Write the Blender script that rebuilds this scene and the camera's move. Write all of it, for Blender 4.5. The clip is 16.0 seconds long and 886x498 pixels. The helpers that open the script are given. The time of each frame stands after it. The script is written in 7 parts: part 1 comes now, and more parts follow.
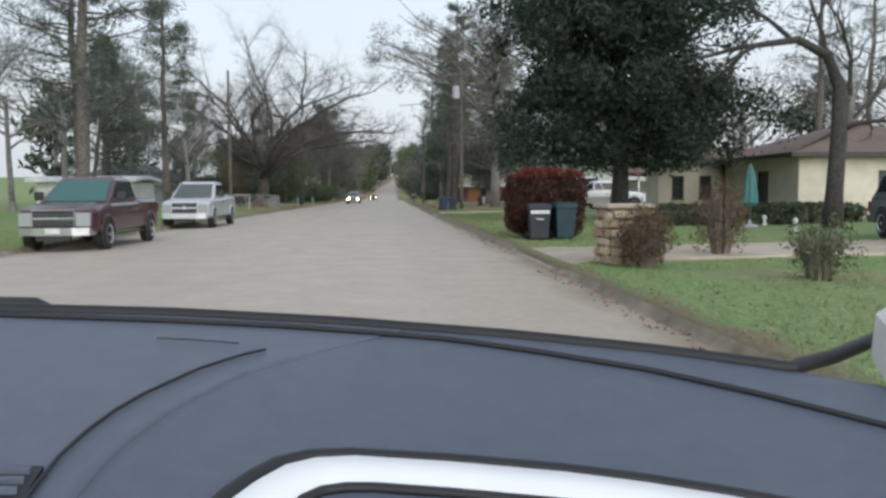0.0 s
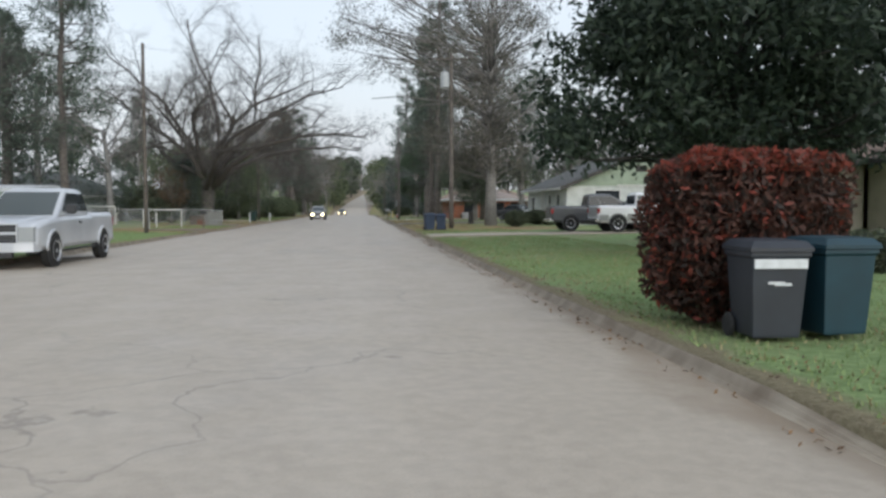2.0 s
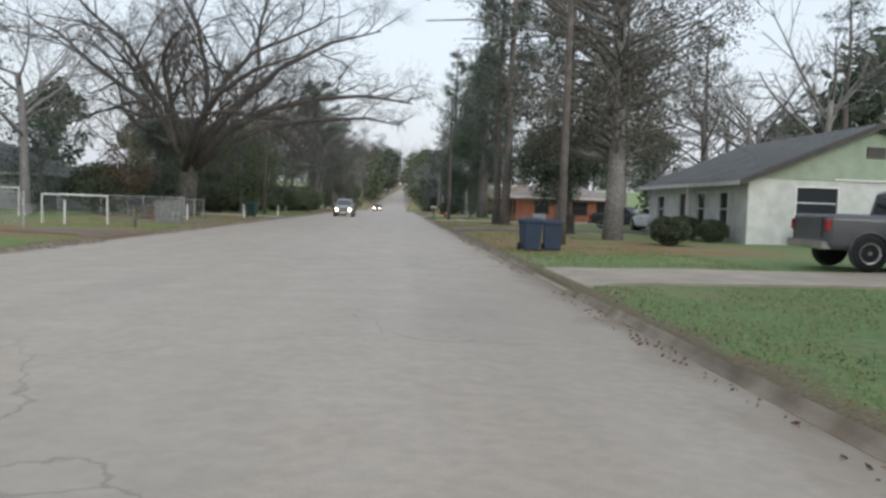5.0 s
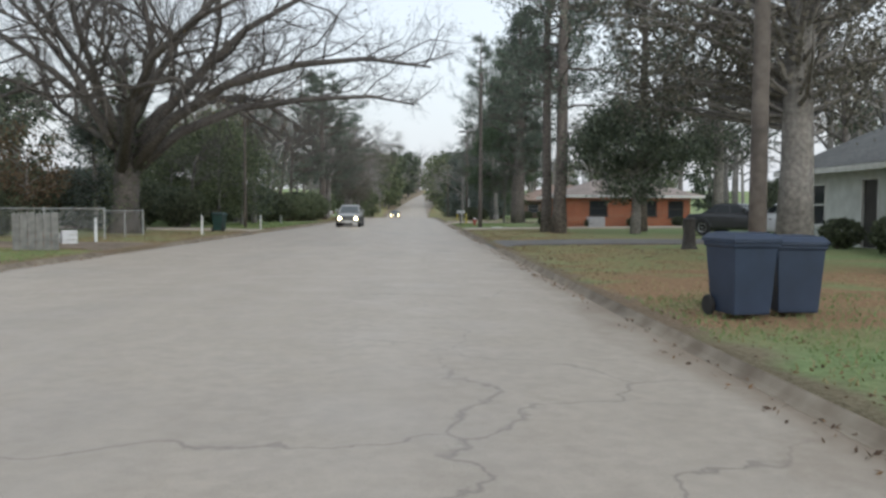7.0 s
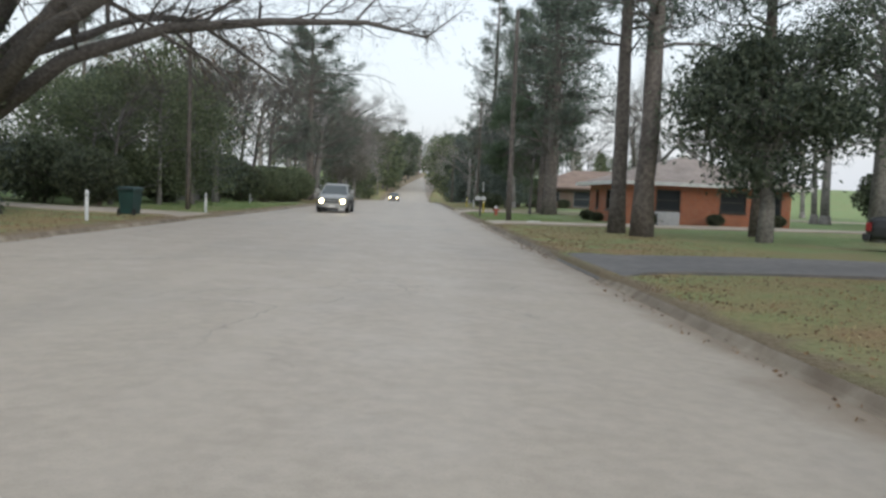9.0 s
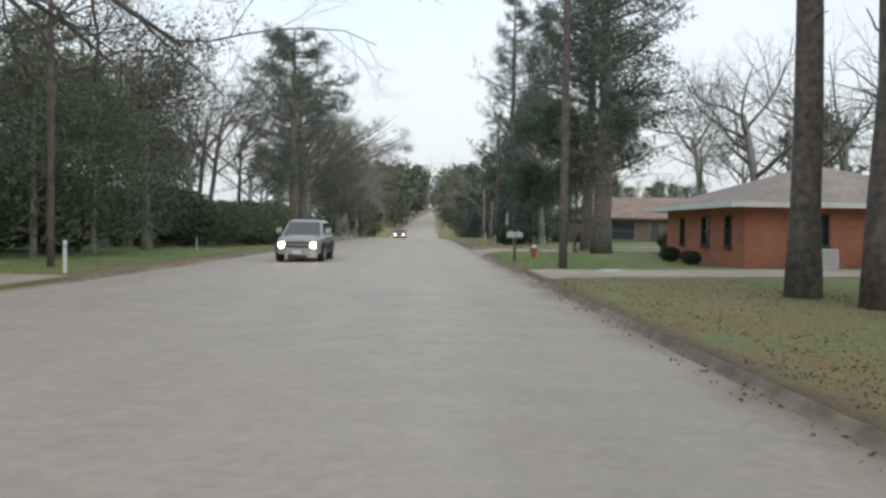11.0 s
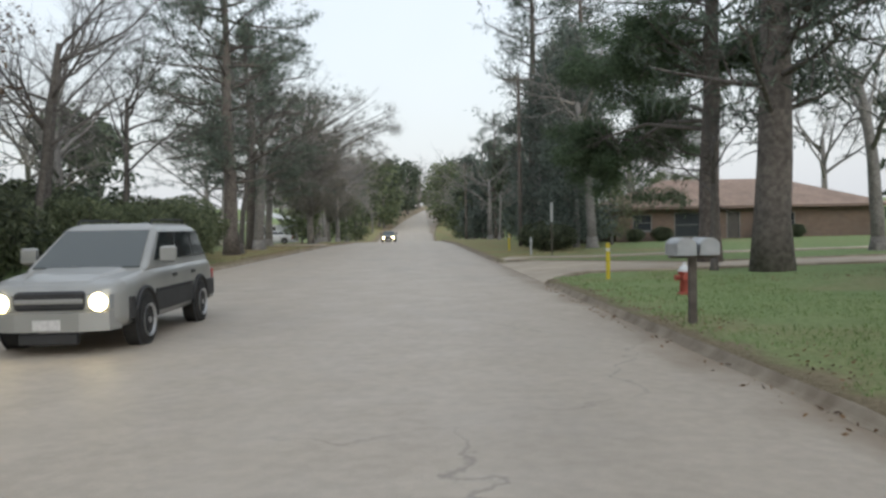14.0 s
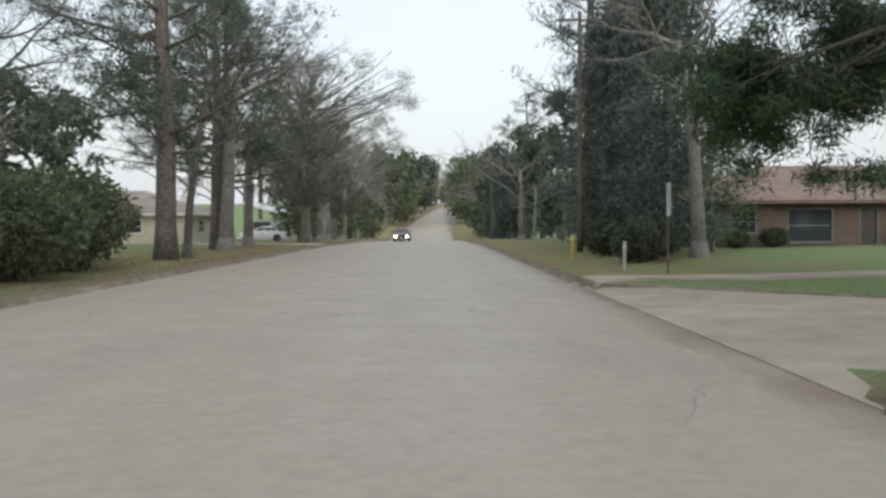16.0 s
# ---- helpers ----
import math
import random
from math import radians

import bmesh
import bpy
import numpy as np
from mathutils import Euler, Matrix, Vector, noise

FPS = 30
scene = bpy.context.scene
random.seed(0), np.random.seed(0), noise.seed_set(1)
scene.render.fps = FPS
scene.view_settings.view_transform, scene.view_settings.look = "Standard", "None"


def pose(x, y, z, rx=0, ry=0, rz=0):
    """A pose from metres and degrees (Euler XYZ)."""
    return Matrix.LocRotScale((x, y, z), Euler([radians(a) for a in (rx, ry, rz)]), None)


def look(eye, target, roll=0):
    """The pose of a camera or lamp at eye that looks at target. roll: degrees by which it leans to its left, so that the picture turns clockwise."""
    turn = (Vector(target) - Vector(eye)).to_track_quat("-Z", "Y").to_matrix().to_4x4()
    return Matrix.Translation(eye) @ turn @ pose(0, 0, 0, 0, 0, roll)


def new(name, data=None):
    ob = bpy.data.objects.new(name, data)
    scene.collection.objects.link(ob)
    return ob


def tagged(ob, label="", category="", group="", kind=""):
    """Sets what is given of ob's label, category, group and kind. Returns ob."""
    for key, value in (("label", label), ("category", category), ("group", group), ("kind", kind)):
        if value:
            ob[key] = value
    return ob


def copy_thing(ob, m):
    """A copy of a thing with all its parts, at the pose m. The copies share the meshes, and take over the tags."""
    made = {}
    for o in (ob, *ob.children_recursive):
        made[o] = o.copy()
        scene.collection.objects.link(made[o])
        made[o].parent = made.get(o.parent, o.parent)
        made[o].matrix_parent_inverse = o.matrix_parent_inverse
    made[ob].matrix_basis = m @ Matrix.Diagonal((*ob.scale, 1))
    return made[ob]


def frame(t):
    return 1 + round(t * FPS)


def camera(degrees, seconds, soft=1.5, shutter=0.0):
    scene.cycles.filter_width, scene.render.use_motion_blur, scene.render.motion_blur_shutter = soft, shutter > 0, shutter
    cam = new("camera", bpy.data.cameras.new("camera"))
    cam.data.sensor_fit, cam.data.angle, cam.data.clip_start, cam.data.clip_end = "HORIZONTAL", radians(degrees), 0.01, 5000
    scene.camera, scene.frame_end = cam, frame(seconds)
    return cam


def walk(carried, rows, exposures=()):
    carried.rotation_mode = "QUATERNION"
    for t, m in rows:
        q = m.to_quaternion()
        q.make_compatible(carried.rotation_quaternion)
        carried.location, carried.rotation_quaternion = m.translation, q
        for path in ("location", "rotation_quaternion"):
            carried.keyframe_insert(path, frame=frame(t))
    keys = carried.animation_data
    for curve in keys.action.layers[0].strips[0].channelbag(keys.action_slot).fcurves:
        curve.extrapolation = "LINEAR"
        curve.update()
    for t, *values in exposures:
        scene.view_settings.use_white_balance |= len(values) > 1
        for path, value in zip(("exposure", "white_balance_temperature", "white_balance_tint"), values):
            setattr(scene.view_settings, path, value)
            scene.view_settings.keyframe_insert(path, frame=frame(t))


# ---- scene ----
cam = camera(58.3, 16.0, soft=2.8)
PATH = [
    (0, (0.068, 2.726, 1.443), (0.202, 4.717, 1.303), -0.3),
    (0.5, (0.019, 6.391, 1.478), (0.216, 8.376, 1.331), 0.0),
    (1, (0.025, 9.735, 1.466), (0.187, 11.723, 1.321), -1.1),
    (1.5, (0.038, 13.454, 1.478), (0.230, 15.442, 1.377), 0.2),
    (2, (0.099, 16.846, 1.467), (0.308, 18.833, 1.364), -0.1),
    (2.5, (0.191, 20.513, 1.473), (0.393, 22.501, 1.378), -0.2),
    (3, (0.238, 24.113, 1.492), (0.388, 26.105, 1.401), -0.4),
    (3.5, (0.161, 27.912, 1.492), (0.342, 29.901, 1.383), -0.9),
    (4, (0.092, 31.540, 1.487), (0.200, 33.534, 1.385), 0.2),
    (4.5, (-0.015, 35.539, 1.471), (0.099, 37.532, 1.359), 1.2),
    (5, (0.042, 39.242, 1.474), (0.162, 41.235, 1.363), 1.9),
    (7.3, (0.323, 56.481, 1.400), (0.384, 58.477, 1.307), 0.2),
    (7.5, (0.304, 57.910, 1.388), (0.363, 59.907, 1.304), 0.8),
    (8, (0.107, 61.465, 1.412), (0.141, 63.463, 1.333), 0.5),
    (8.5, (-0.085, 65.186, 1.428), (0.028, 67.181, 1.332), 1.1),
    (9, (-0.169, 68.686, 1.405), (-0.096, 70.680, 1.266), 2.4),
    (9.5, (-0.026, 72.711, 1.372), (0.022, 74.704, 1.223), 2.2),
    (10, (0.187, 76.234, 1.382), (0.238, 78.231, 1.285), 1.5),
    (12.5, (-0.335, 94.022, 1.550), (-0.304, 96.021, 1.509), 0.3),
    (13, (-0.361, 97.265, 1.544), (-0.309, 99.263, 1.475), 0.6),
    (13.5, (-0.357, 100.698, 1.573), (-0.246, 102.694, 1.512), -0.4),
    (14, (-0.295, 104.170, 1.576), (-0.232, 106.168, 1.521), -1.1),
    (14.5, (-0.285, 107.734, 1.539), (-0.217, 109.731, 1.480), 0.1),
    (15, (-0.309, 111.390, 1.513), (-0.265, 113.388, 1.446), 1.0),
    (15.5, (-0.361, 115.145, 1.503), (-0.317, 117.143, 1.435), 0.6),
    (16, (-0.454, 119.058, 1.494), (-0.432, 121.057, 1.435), -0.3),
]
walk(cam, [(t, look(eye, target, roll)) for t, eye, target, roll in PATH], [(0.0, 0.06, 5550, 6), (5.0, 0.1, 5550, 6), (8.5, 0.2, 5650, 5), (10.0, 0.22, 5650, 5), (12.5, 0.14, 5700, 5), (16.0, 0.17, 5750, 5)])

# ---- world and light: an overcast, misty day ----
SUN_ELEV, SUN_ROT = radians(20), radians(165)
world = bpy.data.worlds.new("overcast_sky")
scene.world = world
world.use_nodes = True
wn, wl = world.node_tree.nodes, world.node_tree.links
wn.clear()
sky = wn.new("ShaderNodeTexSky")
sky.sky_type = 'NISHITA'
sky.sun_disc = False
sky.sun_elevation, sky.sun_rotation = SUN_ELEV, SUN_ROT
sky.dust_density, sky.air_density = 6.0, 1.5
sky_bg = wn.new("ShaderNodeBackground")
sky_bg.inputs["Strength"].default_value = 0.05
cloud = wn.new("ShaderNodeBackground")
cloud_noise = wn.new("ShaderNodeTexNoise")
cloud_noise.inputs["Scale"].default_value = 1.6
cloud_noise.inputs["Detail"].default_value = 4.0
cloud_ramp = wn.new("ShaderNodeValToRGB")
cloud_ramp.color_ramp.elements[0].position, cloud_ramp.color_ramp.elements[0].color = 0.3, (0.845, 0.785, 0.752, 1)
cloud_ramp.color_ramp.elements[1].position, cloud_ramp.color_ramp.elements[1].color = 0.7, (0.966, 0.905, 0.872, 1)
cloud.inputs["Strength"].default_value = 0.8
wl.new(cloud_noise.outputs["Fac"], cloud_ramp.inputs["Fac"])
wl.new(cloud_ramp.outputs["Color"], cloud.inputs["Color"])
wl.new(sky.outputs["Color"], sky_bg.inputs["Color"])
both = wn.new("ShaderNodeAddShader")
wl.new(sky_bg.outputs[0], both.inputs[0])
wl.new(cloud.outputs[0], both.inputs[1])
wout = wn.new("ShaderNodeOutputWorld")
wl.new(both.outputs[0], wout.inputs["Surface"])

sun_data = bpy.data.lights.new("sun", 'SUN')
sun_data.energy, sun_data.angle, sun_data.color = 1.5, radians(60), (1.0, 0.98, 0.955)
sun = new("sun", sun_data)
sun.matrix_world = look((0, 0, 60), (-165 * math.sin(SUN_ROT), -165 * math.cos(SUN_ROT), 0))


# ---- materials ----
def material(name, rgb, rough=0.7, rgb2=None, scale=6.0, bump=0.0, metal=0.0, island=False, each=False, spec=0.5, detail=6.0,
             coat=0.0, big=0.0, bump_scale=None, thin=0.0):
    """Two tones mixed by fine noise, wear at a larger scale (big), and a fine relief."""
    m = bpy.data.materials.new(name)
    m.use_nodes = True
    n, l = m.node_tree.nodes, m.node_tree.links
    b = n["Principled BSDF"]
    b.inputs["Roughness"].default_value = rough
    b.inputs["Metallic"].default_value = metal
    b.inputs["Specular IOR Level"].default_value = spec
    b.inputs["Coat Weight"].default_value = coat
    c2 = rgb2 or tuple(v * 0.78 for v in rgb)
    pos = n.new("ShaderNodeTexCoord")
    noise_a = n.new("ShaderNodeTexNoise")
    noise_a.inputs["Scale"].default_value, noise_a.inputs["Detail"].default_value = scale, detail
    l.new(pos.outputs["Object"], noise_a.inputs["Vector"])
    ramp = n.new("ShaderNodeValToRGB")
    ramp.color_ramp.elements[0].position, ramp.color_ramp.elements[0].color = 0.34, (*c2, 1)
    ramp.color_ramp.elements[1].position, ramp.color_ramp.elements[1].color = 0.68, (*rgb, 1)
    if island or each:
        g = n.new("ShaderNodeNewGeometry" if island else "ShaderNodeObjectInfo")
        mixf = n.new("ShaderNodeMath")
        mixf.operation = 'MULTIPLY_ADD'
        mixf.inputs[1].default_value = 0.75
        l.new(g.outputs["Random Per Island" if island else "Random"], mixf.inputs[0])
        half = n.new("ShaderNodeMath")
        half.operation = 'MULTIPLY'
        half.inputs[1].default_value = 0.3
        l.new(noise_a.outputs["Fac"], half.inputs[0])
        l.new(half.outputs[0], mixf.inputs[2])
        l.new(mixf.outputs[0], ramp.inputs["Fac"])
    else:
        l.new(noise_a.outputs["Fac"], ramp.inputs["Fac"])
    colour = ramp.outputs["Color"]
    if big:
        nb = n.new("ShaderNodeTexNoise")
        nb.inputs["Scale"].default_value, nb.inputs["Detail"].default_value = scale * 0.12, 3.0
        l.new(pos.outputs["Object"], nb.inputs["Vector"])
        r2 = n.new("ShaderNodeMapRange")
        r2.inputs["From Min"].default_value, r2.inputs["From Max"].default_value = 0.35, 0.7
        r2.inputs["To Min"].default_value, r2.inputs["To Max"].default_value = 1.0 - big, 1.0
        l.new(nb.outputs["Fac"], r2.inputs["Value"])
        mul = n.new("ShaderNodeMix")
        mul.data_type, mul.blend_type = 'RGBA', 'MULTIPLY'
        mul.inputs["Factor"].default_value = 1.0
        l.new(colour, mul.inputs["A"])
        l.new(r2.outputs[0], mul.inputs["B"])
        colour = mul.outputs["Result"]
    l.new(colour, b.inputs["Base Color"])
    if bump:
        bn = n.new("ShaderNodeBump")
        bn.inputs["Strength"].default_value, bn.inputs["Distance"].default_value = bump, 0.02
        nz = n.new("ShaderNodeTexNoise")
        nz.inputs["Scale"].default_value, nz.inputs["Detail"].default_value = bump_scale or scale * 3, 5.0
        l.new(pos.outputs["Object"], nz.inputs["Vector"])
        l.new(nz.outputs["Fac"], bn.inputs["Height"])
        l.new(bn.outputs["Normal"], b.inputs["Normal"])
    if thin:        # leaves let some light through
        tr = n.new("ShaderNodeBsdfTranslucent")
        mx = n.new("ShaderNodeMixShader")
        mx.inputs["Fac"].default_value = thin
        l.new(colour, tr.inputs["Color"])
        l.new(b.outputs[0], mx.inputs[1])
        l.new(tr.outputs[0], mx.inputs[2])
        l.new(mx.outputs[0], n["Material Output"].inputs["Surface"])
    return m


def glow(name, rgb, strength):
    m = bpy.data.materials.new(name)
    m.use_nodes = True
    b = m.node_tree.nodes["Principled BSDF"]
    b.inputs["Base Color"].default_value = (*rgb, 1)
    b.inputs["Emission Color"].default_value = (*rgb, 1)
    b.inputs["Emission Strength"].default_value = strength
    return m


def glass(name, rgb, rough=0.05, trans=0.0):
    m = bpy.data.materials.new(name)
    m.use_nodes = True
    b = m.node_tree.nodes["Principled BSDF"]
    b.inputs["Base Color"].default_value = (*rgb, 1)
    b.inputs["Roughness"].default_value = rough
    b.inputs["Transmission Weight"].default_value = trans
    b.inputs["IOR"].default_value = 1.45
    b.inputs["Specular IOR Level"].default_value = 0.38
    return m


def masonry(name, rgb, rgb2, mortar, bw=0.21, bh=0.075):
    m = bpy.data.materials.new(name)
    m.use_nodes = True
    n, l = m.node_tree.nodes, m.node_tree.links
    b = n["Principled BSDF"]
    b.inputs["Roughness"].default_value = 0.85
    pos = n.new("ShaderNodeTexCoord")
    sep = n.new("ShaderNodeSeparateXYZ")
    l.new(pos.outputs["Object"], sep.inputs[0])
    add = n.new("ShaderNodeMath")
    l.new(sep.outputs["X"], add.inputs[0])
    l.new(sep.outputs["Y"], add.inputs[1])
    comb = n.new("ShaderNodeCombineXYZ")
    l.new(add.outputs[0], comb.inputs["X"])
    l.new(sep.outputs["Z"], comb.inputs["Y"])
    br = n.new("ShaderNodeTexBrick")
    br.inputs["Color1"].default_value, br.inputs["Color2"].default_value, br.inputs["Mortar"].default_value = (*rgb, 1), (*rgb2, 1), (*mortar, 1)
    br.inputs["Scale"].default_value = 1.0
    br.inputs["Brick Width"].default_value, br.inputs["Row Height"].default_value, br.inputs["Mortar Size"].default_value = bw, bh, 0.008
    l.new(comb.outputs[0], br.inputs["Vector"])
    nz = n.new("ShaderNodeTexNoise")
    nz.inputs["Scale"].default_value = 0.9
    l.new(pos.outputs["Object"], nz.inputs["Vector"])
    mr = n.new("ShaderNodeMapRange")
    mr.inputs["To Min"].default_value, mr.inputs["To Max"].default_value = 0.7, 1.15
    l.new(nz.outputs["Fac"], mr.inputs["Value"])
    mul = n.new("ShaderNodeMix")
    mul.data_type, mul.blend_type = 'RGBA', 'MULTIPLY'
    mul.inputs["Factor"].default_value = 1.0
    l.new(br.outputs["Color"], mul.inputs["A"])
    l.new(mr.outputs[0], mul.inputs["B"])
    l.new(mul.outputs["Result"], b.inputs["Base Color"])
    bn = n.new("ShaderNodeBump")
    bn.inputs["Strength"].default_value, bn.inputs["Distance"].default_value = 0.6, 0.01
    bn.invert = True
    l.new(br.outputs["Fac"], bn.inputs["Height"])
    l.new(bn.outputs["Normal"], b.inputs["Normal"])
    return m


def lawn_material():
    """Winter lawn: green turf, straw-coloured patches, and leaf litter in stretches of both verges."""
    m = bpy.data.materials.new("lawn")
    m.use_nodes = True
    n, l = m.node_tree.nodes, m.node_tree.links
    b = n["Principled BSDF"]
    b.inputs["Roughness"].default_value = 0.9
    b.inputs["Specular IOR Level"].default_value = 0.2
    geo = n.new("ShaderNodeNewGeometry")

    def tex(scale, detail=5.0):
        t = n.new("ShaderNodeTexNoise")
        t.inputs["Scale"].default_value, t.inputs["Detail"].default_value = scale, detail
        l.new(geo.outputs["Position"], t.inputs["Vector"])
        return t.outputs["Fac"]

    def ramp(fac, a, ca, z, cz):
        r = n.new("ShaderNodeValToRGB")
        r.color_ramp.elements[0].position, r.color_ramp.elements[0].color = a, (*ca, 1)
        r.color_ramp.elements[1].position, r.color_ramp.elements[1].color = z, (*cz, 1)
        l.new(fac, r.inputs["Fac"])
        return r.outputs["Color"]

    def mix(fac, a, bb):
        x = n.new("ShaderNodeMix")
        x.data_type = 'RGBA'
        l.new(fac, x.inputs["Factor"])
        l.new(a, x.inputs["A"])
        l.new(bb, x.inputs["B"])
        return x.outputs["Result"]

    green = ramp(tex(9.0), 0.35, (0.150, 0.215, 0.085), 0.7, (0.250, 0.335, 0.145))
    straw = ramp(tex(5.0), 0.3, (0.19, 0.155, 0.09), 0.7, (0.37, 0.31, 0.19))
    patches = n.new("ShaderNodeMapRange")
    patches.inputs["From Min"].default_value, patches.inputs["From Max"].default_value = 0.52, 0.78
    l.new(tex(0.22, 4.0), patches.inputs["Value"])
    col = mix(patches.outputs[0], green, straw)
    sep = n.new("ShaderNodeSeparateXYZ")
    l.new(geo.outputs["Position"], sep.inputs[0])
    mid = n.new("ShaderNodeMath")
    mid.operation = 'ADD'
    mid.inputs[1].default_value = 3.025
    l.new(sep.outputs["X"], mid.inputs[0])
    away = n.new("ShaderNodeMath")
    away.operation = 'ABSOLUTE'
    l.new(mid.outputs[0], away.inputs[0])
    # leaf litter along the street where the big trees stand, thinning out away from it
    curve = n.new("ShaderNodeValToRGB")
    el = curve.color_ramp.elements
    el[0].position, el[0].color = 0.0, (0.0, 0.0, 0.0, 1)
    el[1].position, el[1].color = 1.0, (0.75, 0.75, 0.75, 1)
    for p, v in ((0.212, 0.0), (0.221, 1.9), (0.236, 1.9), (0.246, 0.8), (0.30, 0.8), (0.36, 0.7), (0.40, 0.15), (0.47, 0.1), (0.50, 0.75), (0.7, 0.85)):
        e = el.new(p)
        e.color = (v, v, v, 1)
    scaled = n.new("ShaderNodeMath")
    scaled.operation = 'DIVIDE'
    scaled.inputs[1].default_value = 290.0
    l.new(sep.outputs["Y"], scaled.inputs[0])
    l.new(scaled.outputs[0], curve.inputs["Fac"])
    lit = n.new("ShaderNodeMath")
    lit.operation = 'MULTIPLY_ADD'
    lit.inputs[1].default_value = 1.6
    lit.inputs[2].default_value = -0.42
    l.new(tex(0.5, 6.0), lit.inputs[0])
    fac = n.new("ShaderNodeMath")
    fac.operation = 'MULTIPLY'
    fac.use_clamp = True
    l.new(curve.outputs["Color"], fac.inputs[0])
    l.new(lit.outputs[0], fac.inputs[1])
    far = n.new("ShaderNodeMath")
    far.operation = 'MULTIPLY'
    far.inputs[1].default_value = 1.7
    far.use_clamp = True
    near = n.new("ShaderNodeMapRange")
    near.inputs["From Min"].default_value, near.inputs["From Max"].default_value = 10.0, 17.0
    near.inputs["To Min"].default_value, near.inputs["To Max"].default_value = 1.0, 0.15
    l.new(away.outputs[0], near.inputs["Value"])
    kept = n.new("ShaderNodeMath")
    kept.operation = 'MULTIPLY'
    l.new(fac.outputs[0], kept.inputs[0])
    l.new(near.outputs[0], kept.inputs[1])
    l.new(kept.outputs[0], far.inputs[0])
    litter = ramp(tex(14.0), 0.3, (0.185, 0.115, 0.062), 0.7, (0.37, 0.25, 0.14))
    col = mix(far.outputs[0], col, litter)
    # bare trodden dirt along both kerbs, with a ragged edge
    rag = n.new("ShaderNodeMath")
    rag.operation = 'MULTIPLY_ADD'
    rag.inputs[1].default_value = -1.3
    l.new(tex(1.1, 6.0), rag.inputs[0])
    l.new(away.outputs[0], rag.inputs[2])
    band = n.new("ShaderNodeMapRange")
    band.inputs["From Min"].default_value, band.inputs["From Max"].default_value = 5.68, 6.02
    band.inputs["To Min"].default_value, band.inputs["To Max"].default_value = 0.85, 0.0
    l.new(rag.outputs[0], band.inputs["Value"])
    dirt = ramp(tex(20.0), 0.3, (0.16, 0.12, 0.08), 0.7, (0.29, 0.235, 0.165))
    col = mix(band.outputs[0], col, dirt)
    l.new(col, b.inputs["Base Color"])
    bn = n.new("ShaderNodeBump")
    bn.inputs["Strength"].default_value, bn.inputs["Distance"].default_value = 0.9, 0.05
    l.new(tex(30.0), bn.inputs["Height"])
    l.new(bn.outputs["Normal"], b.inputs["Normal"])
    return m


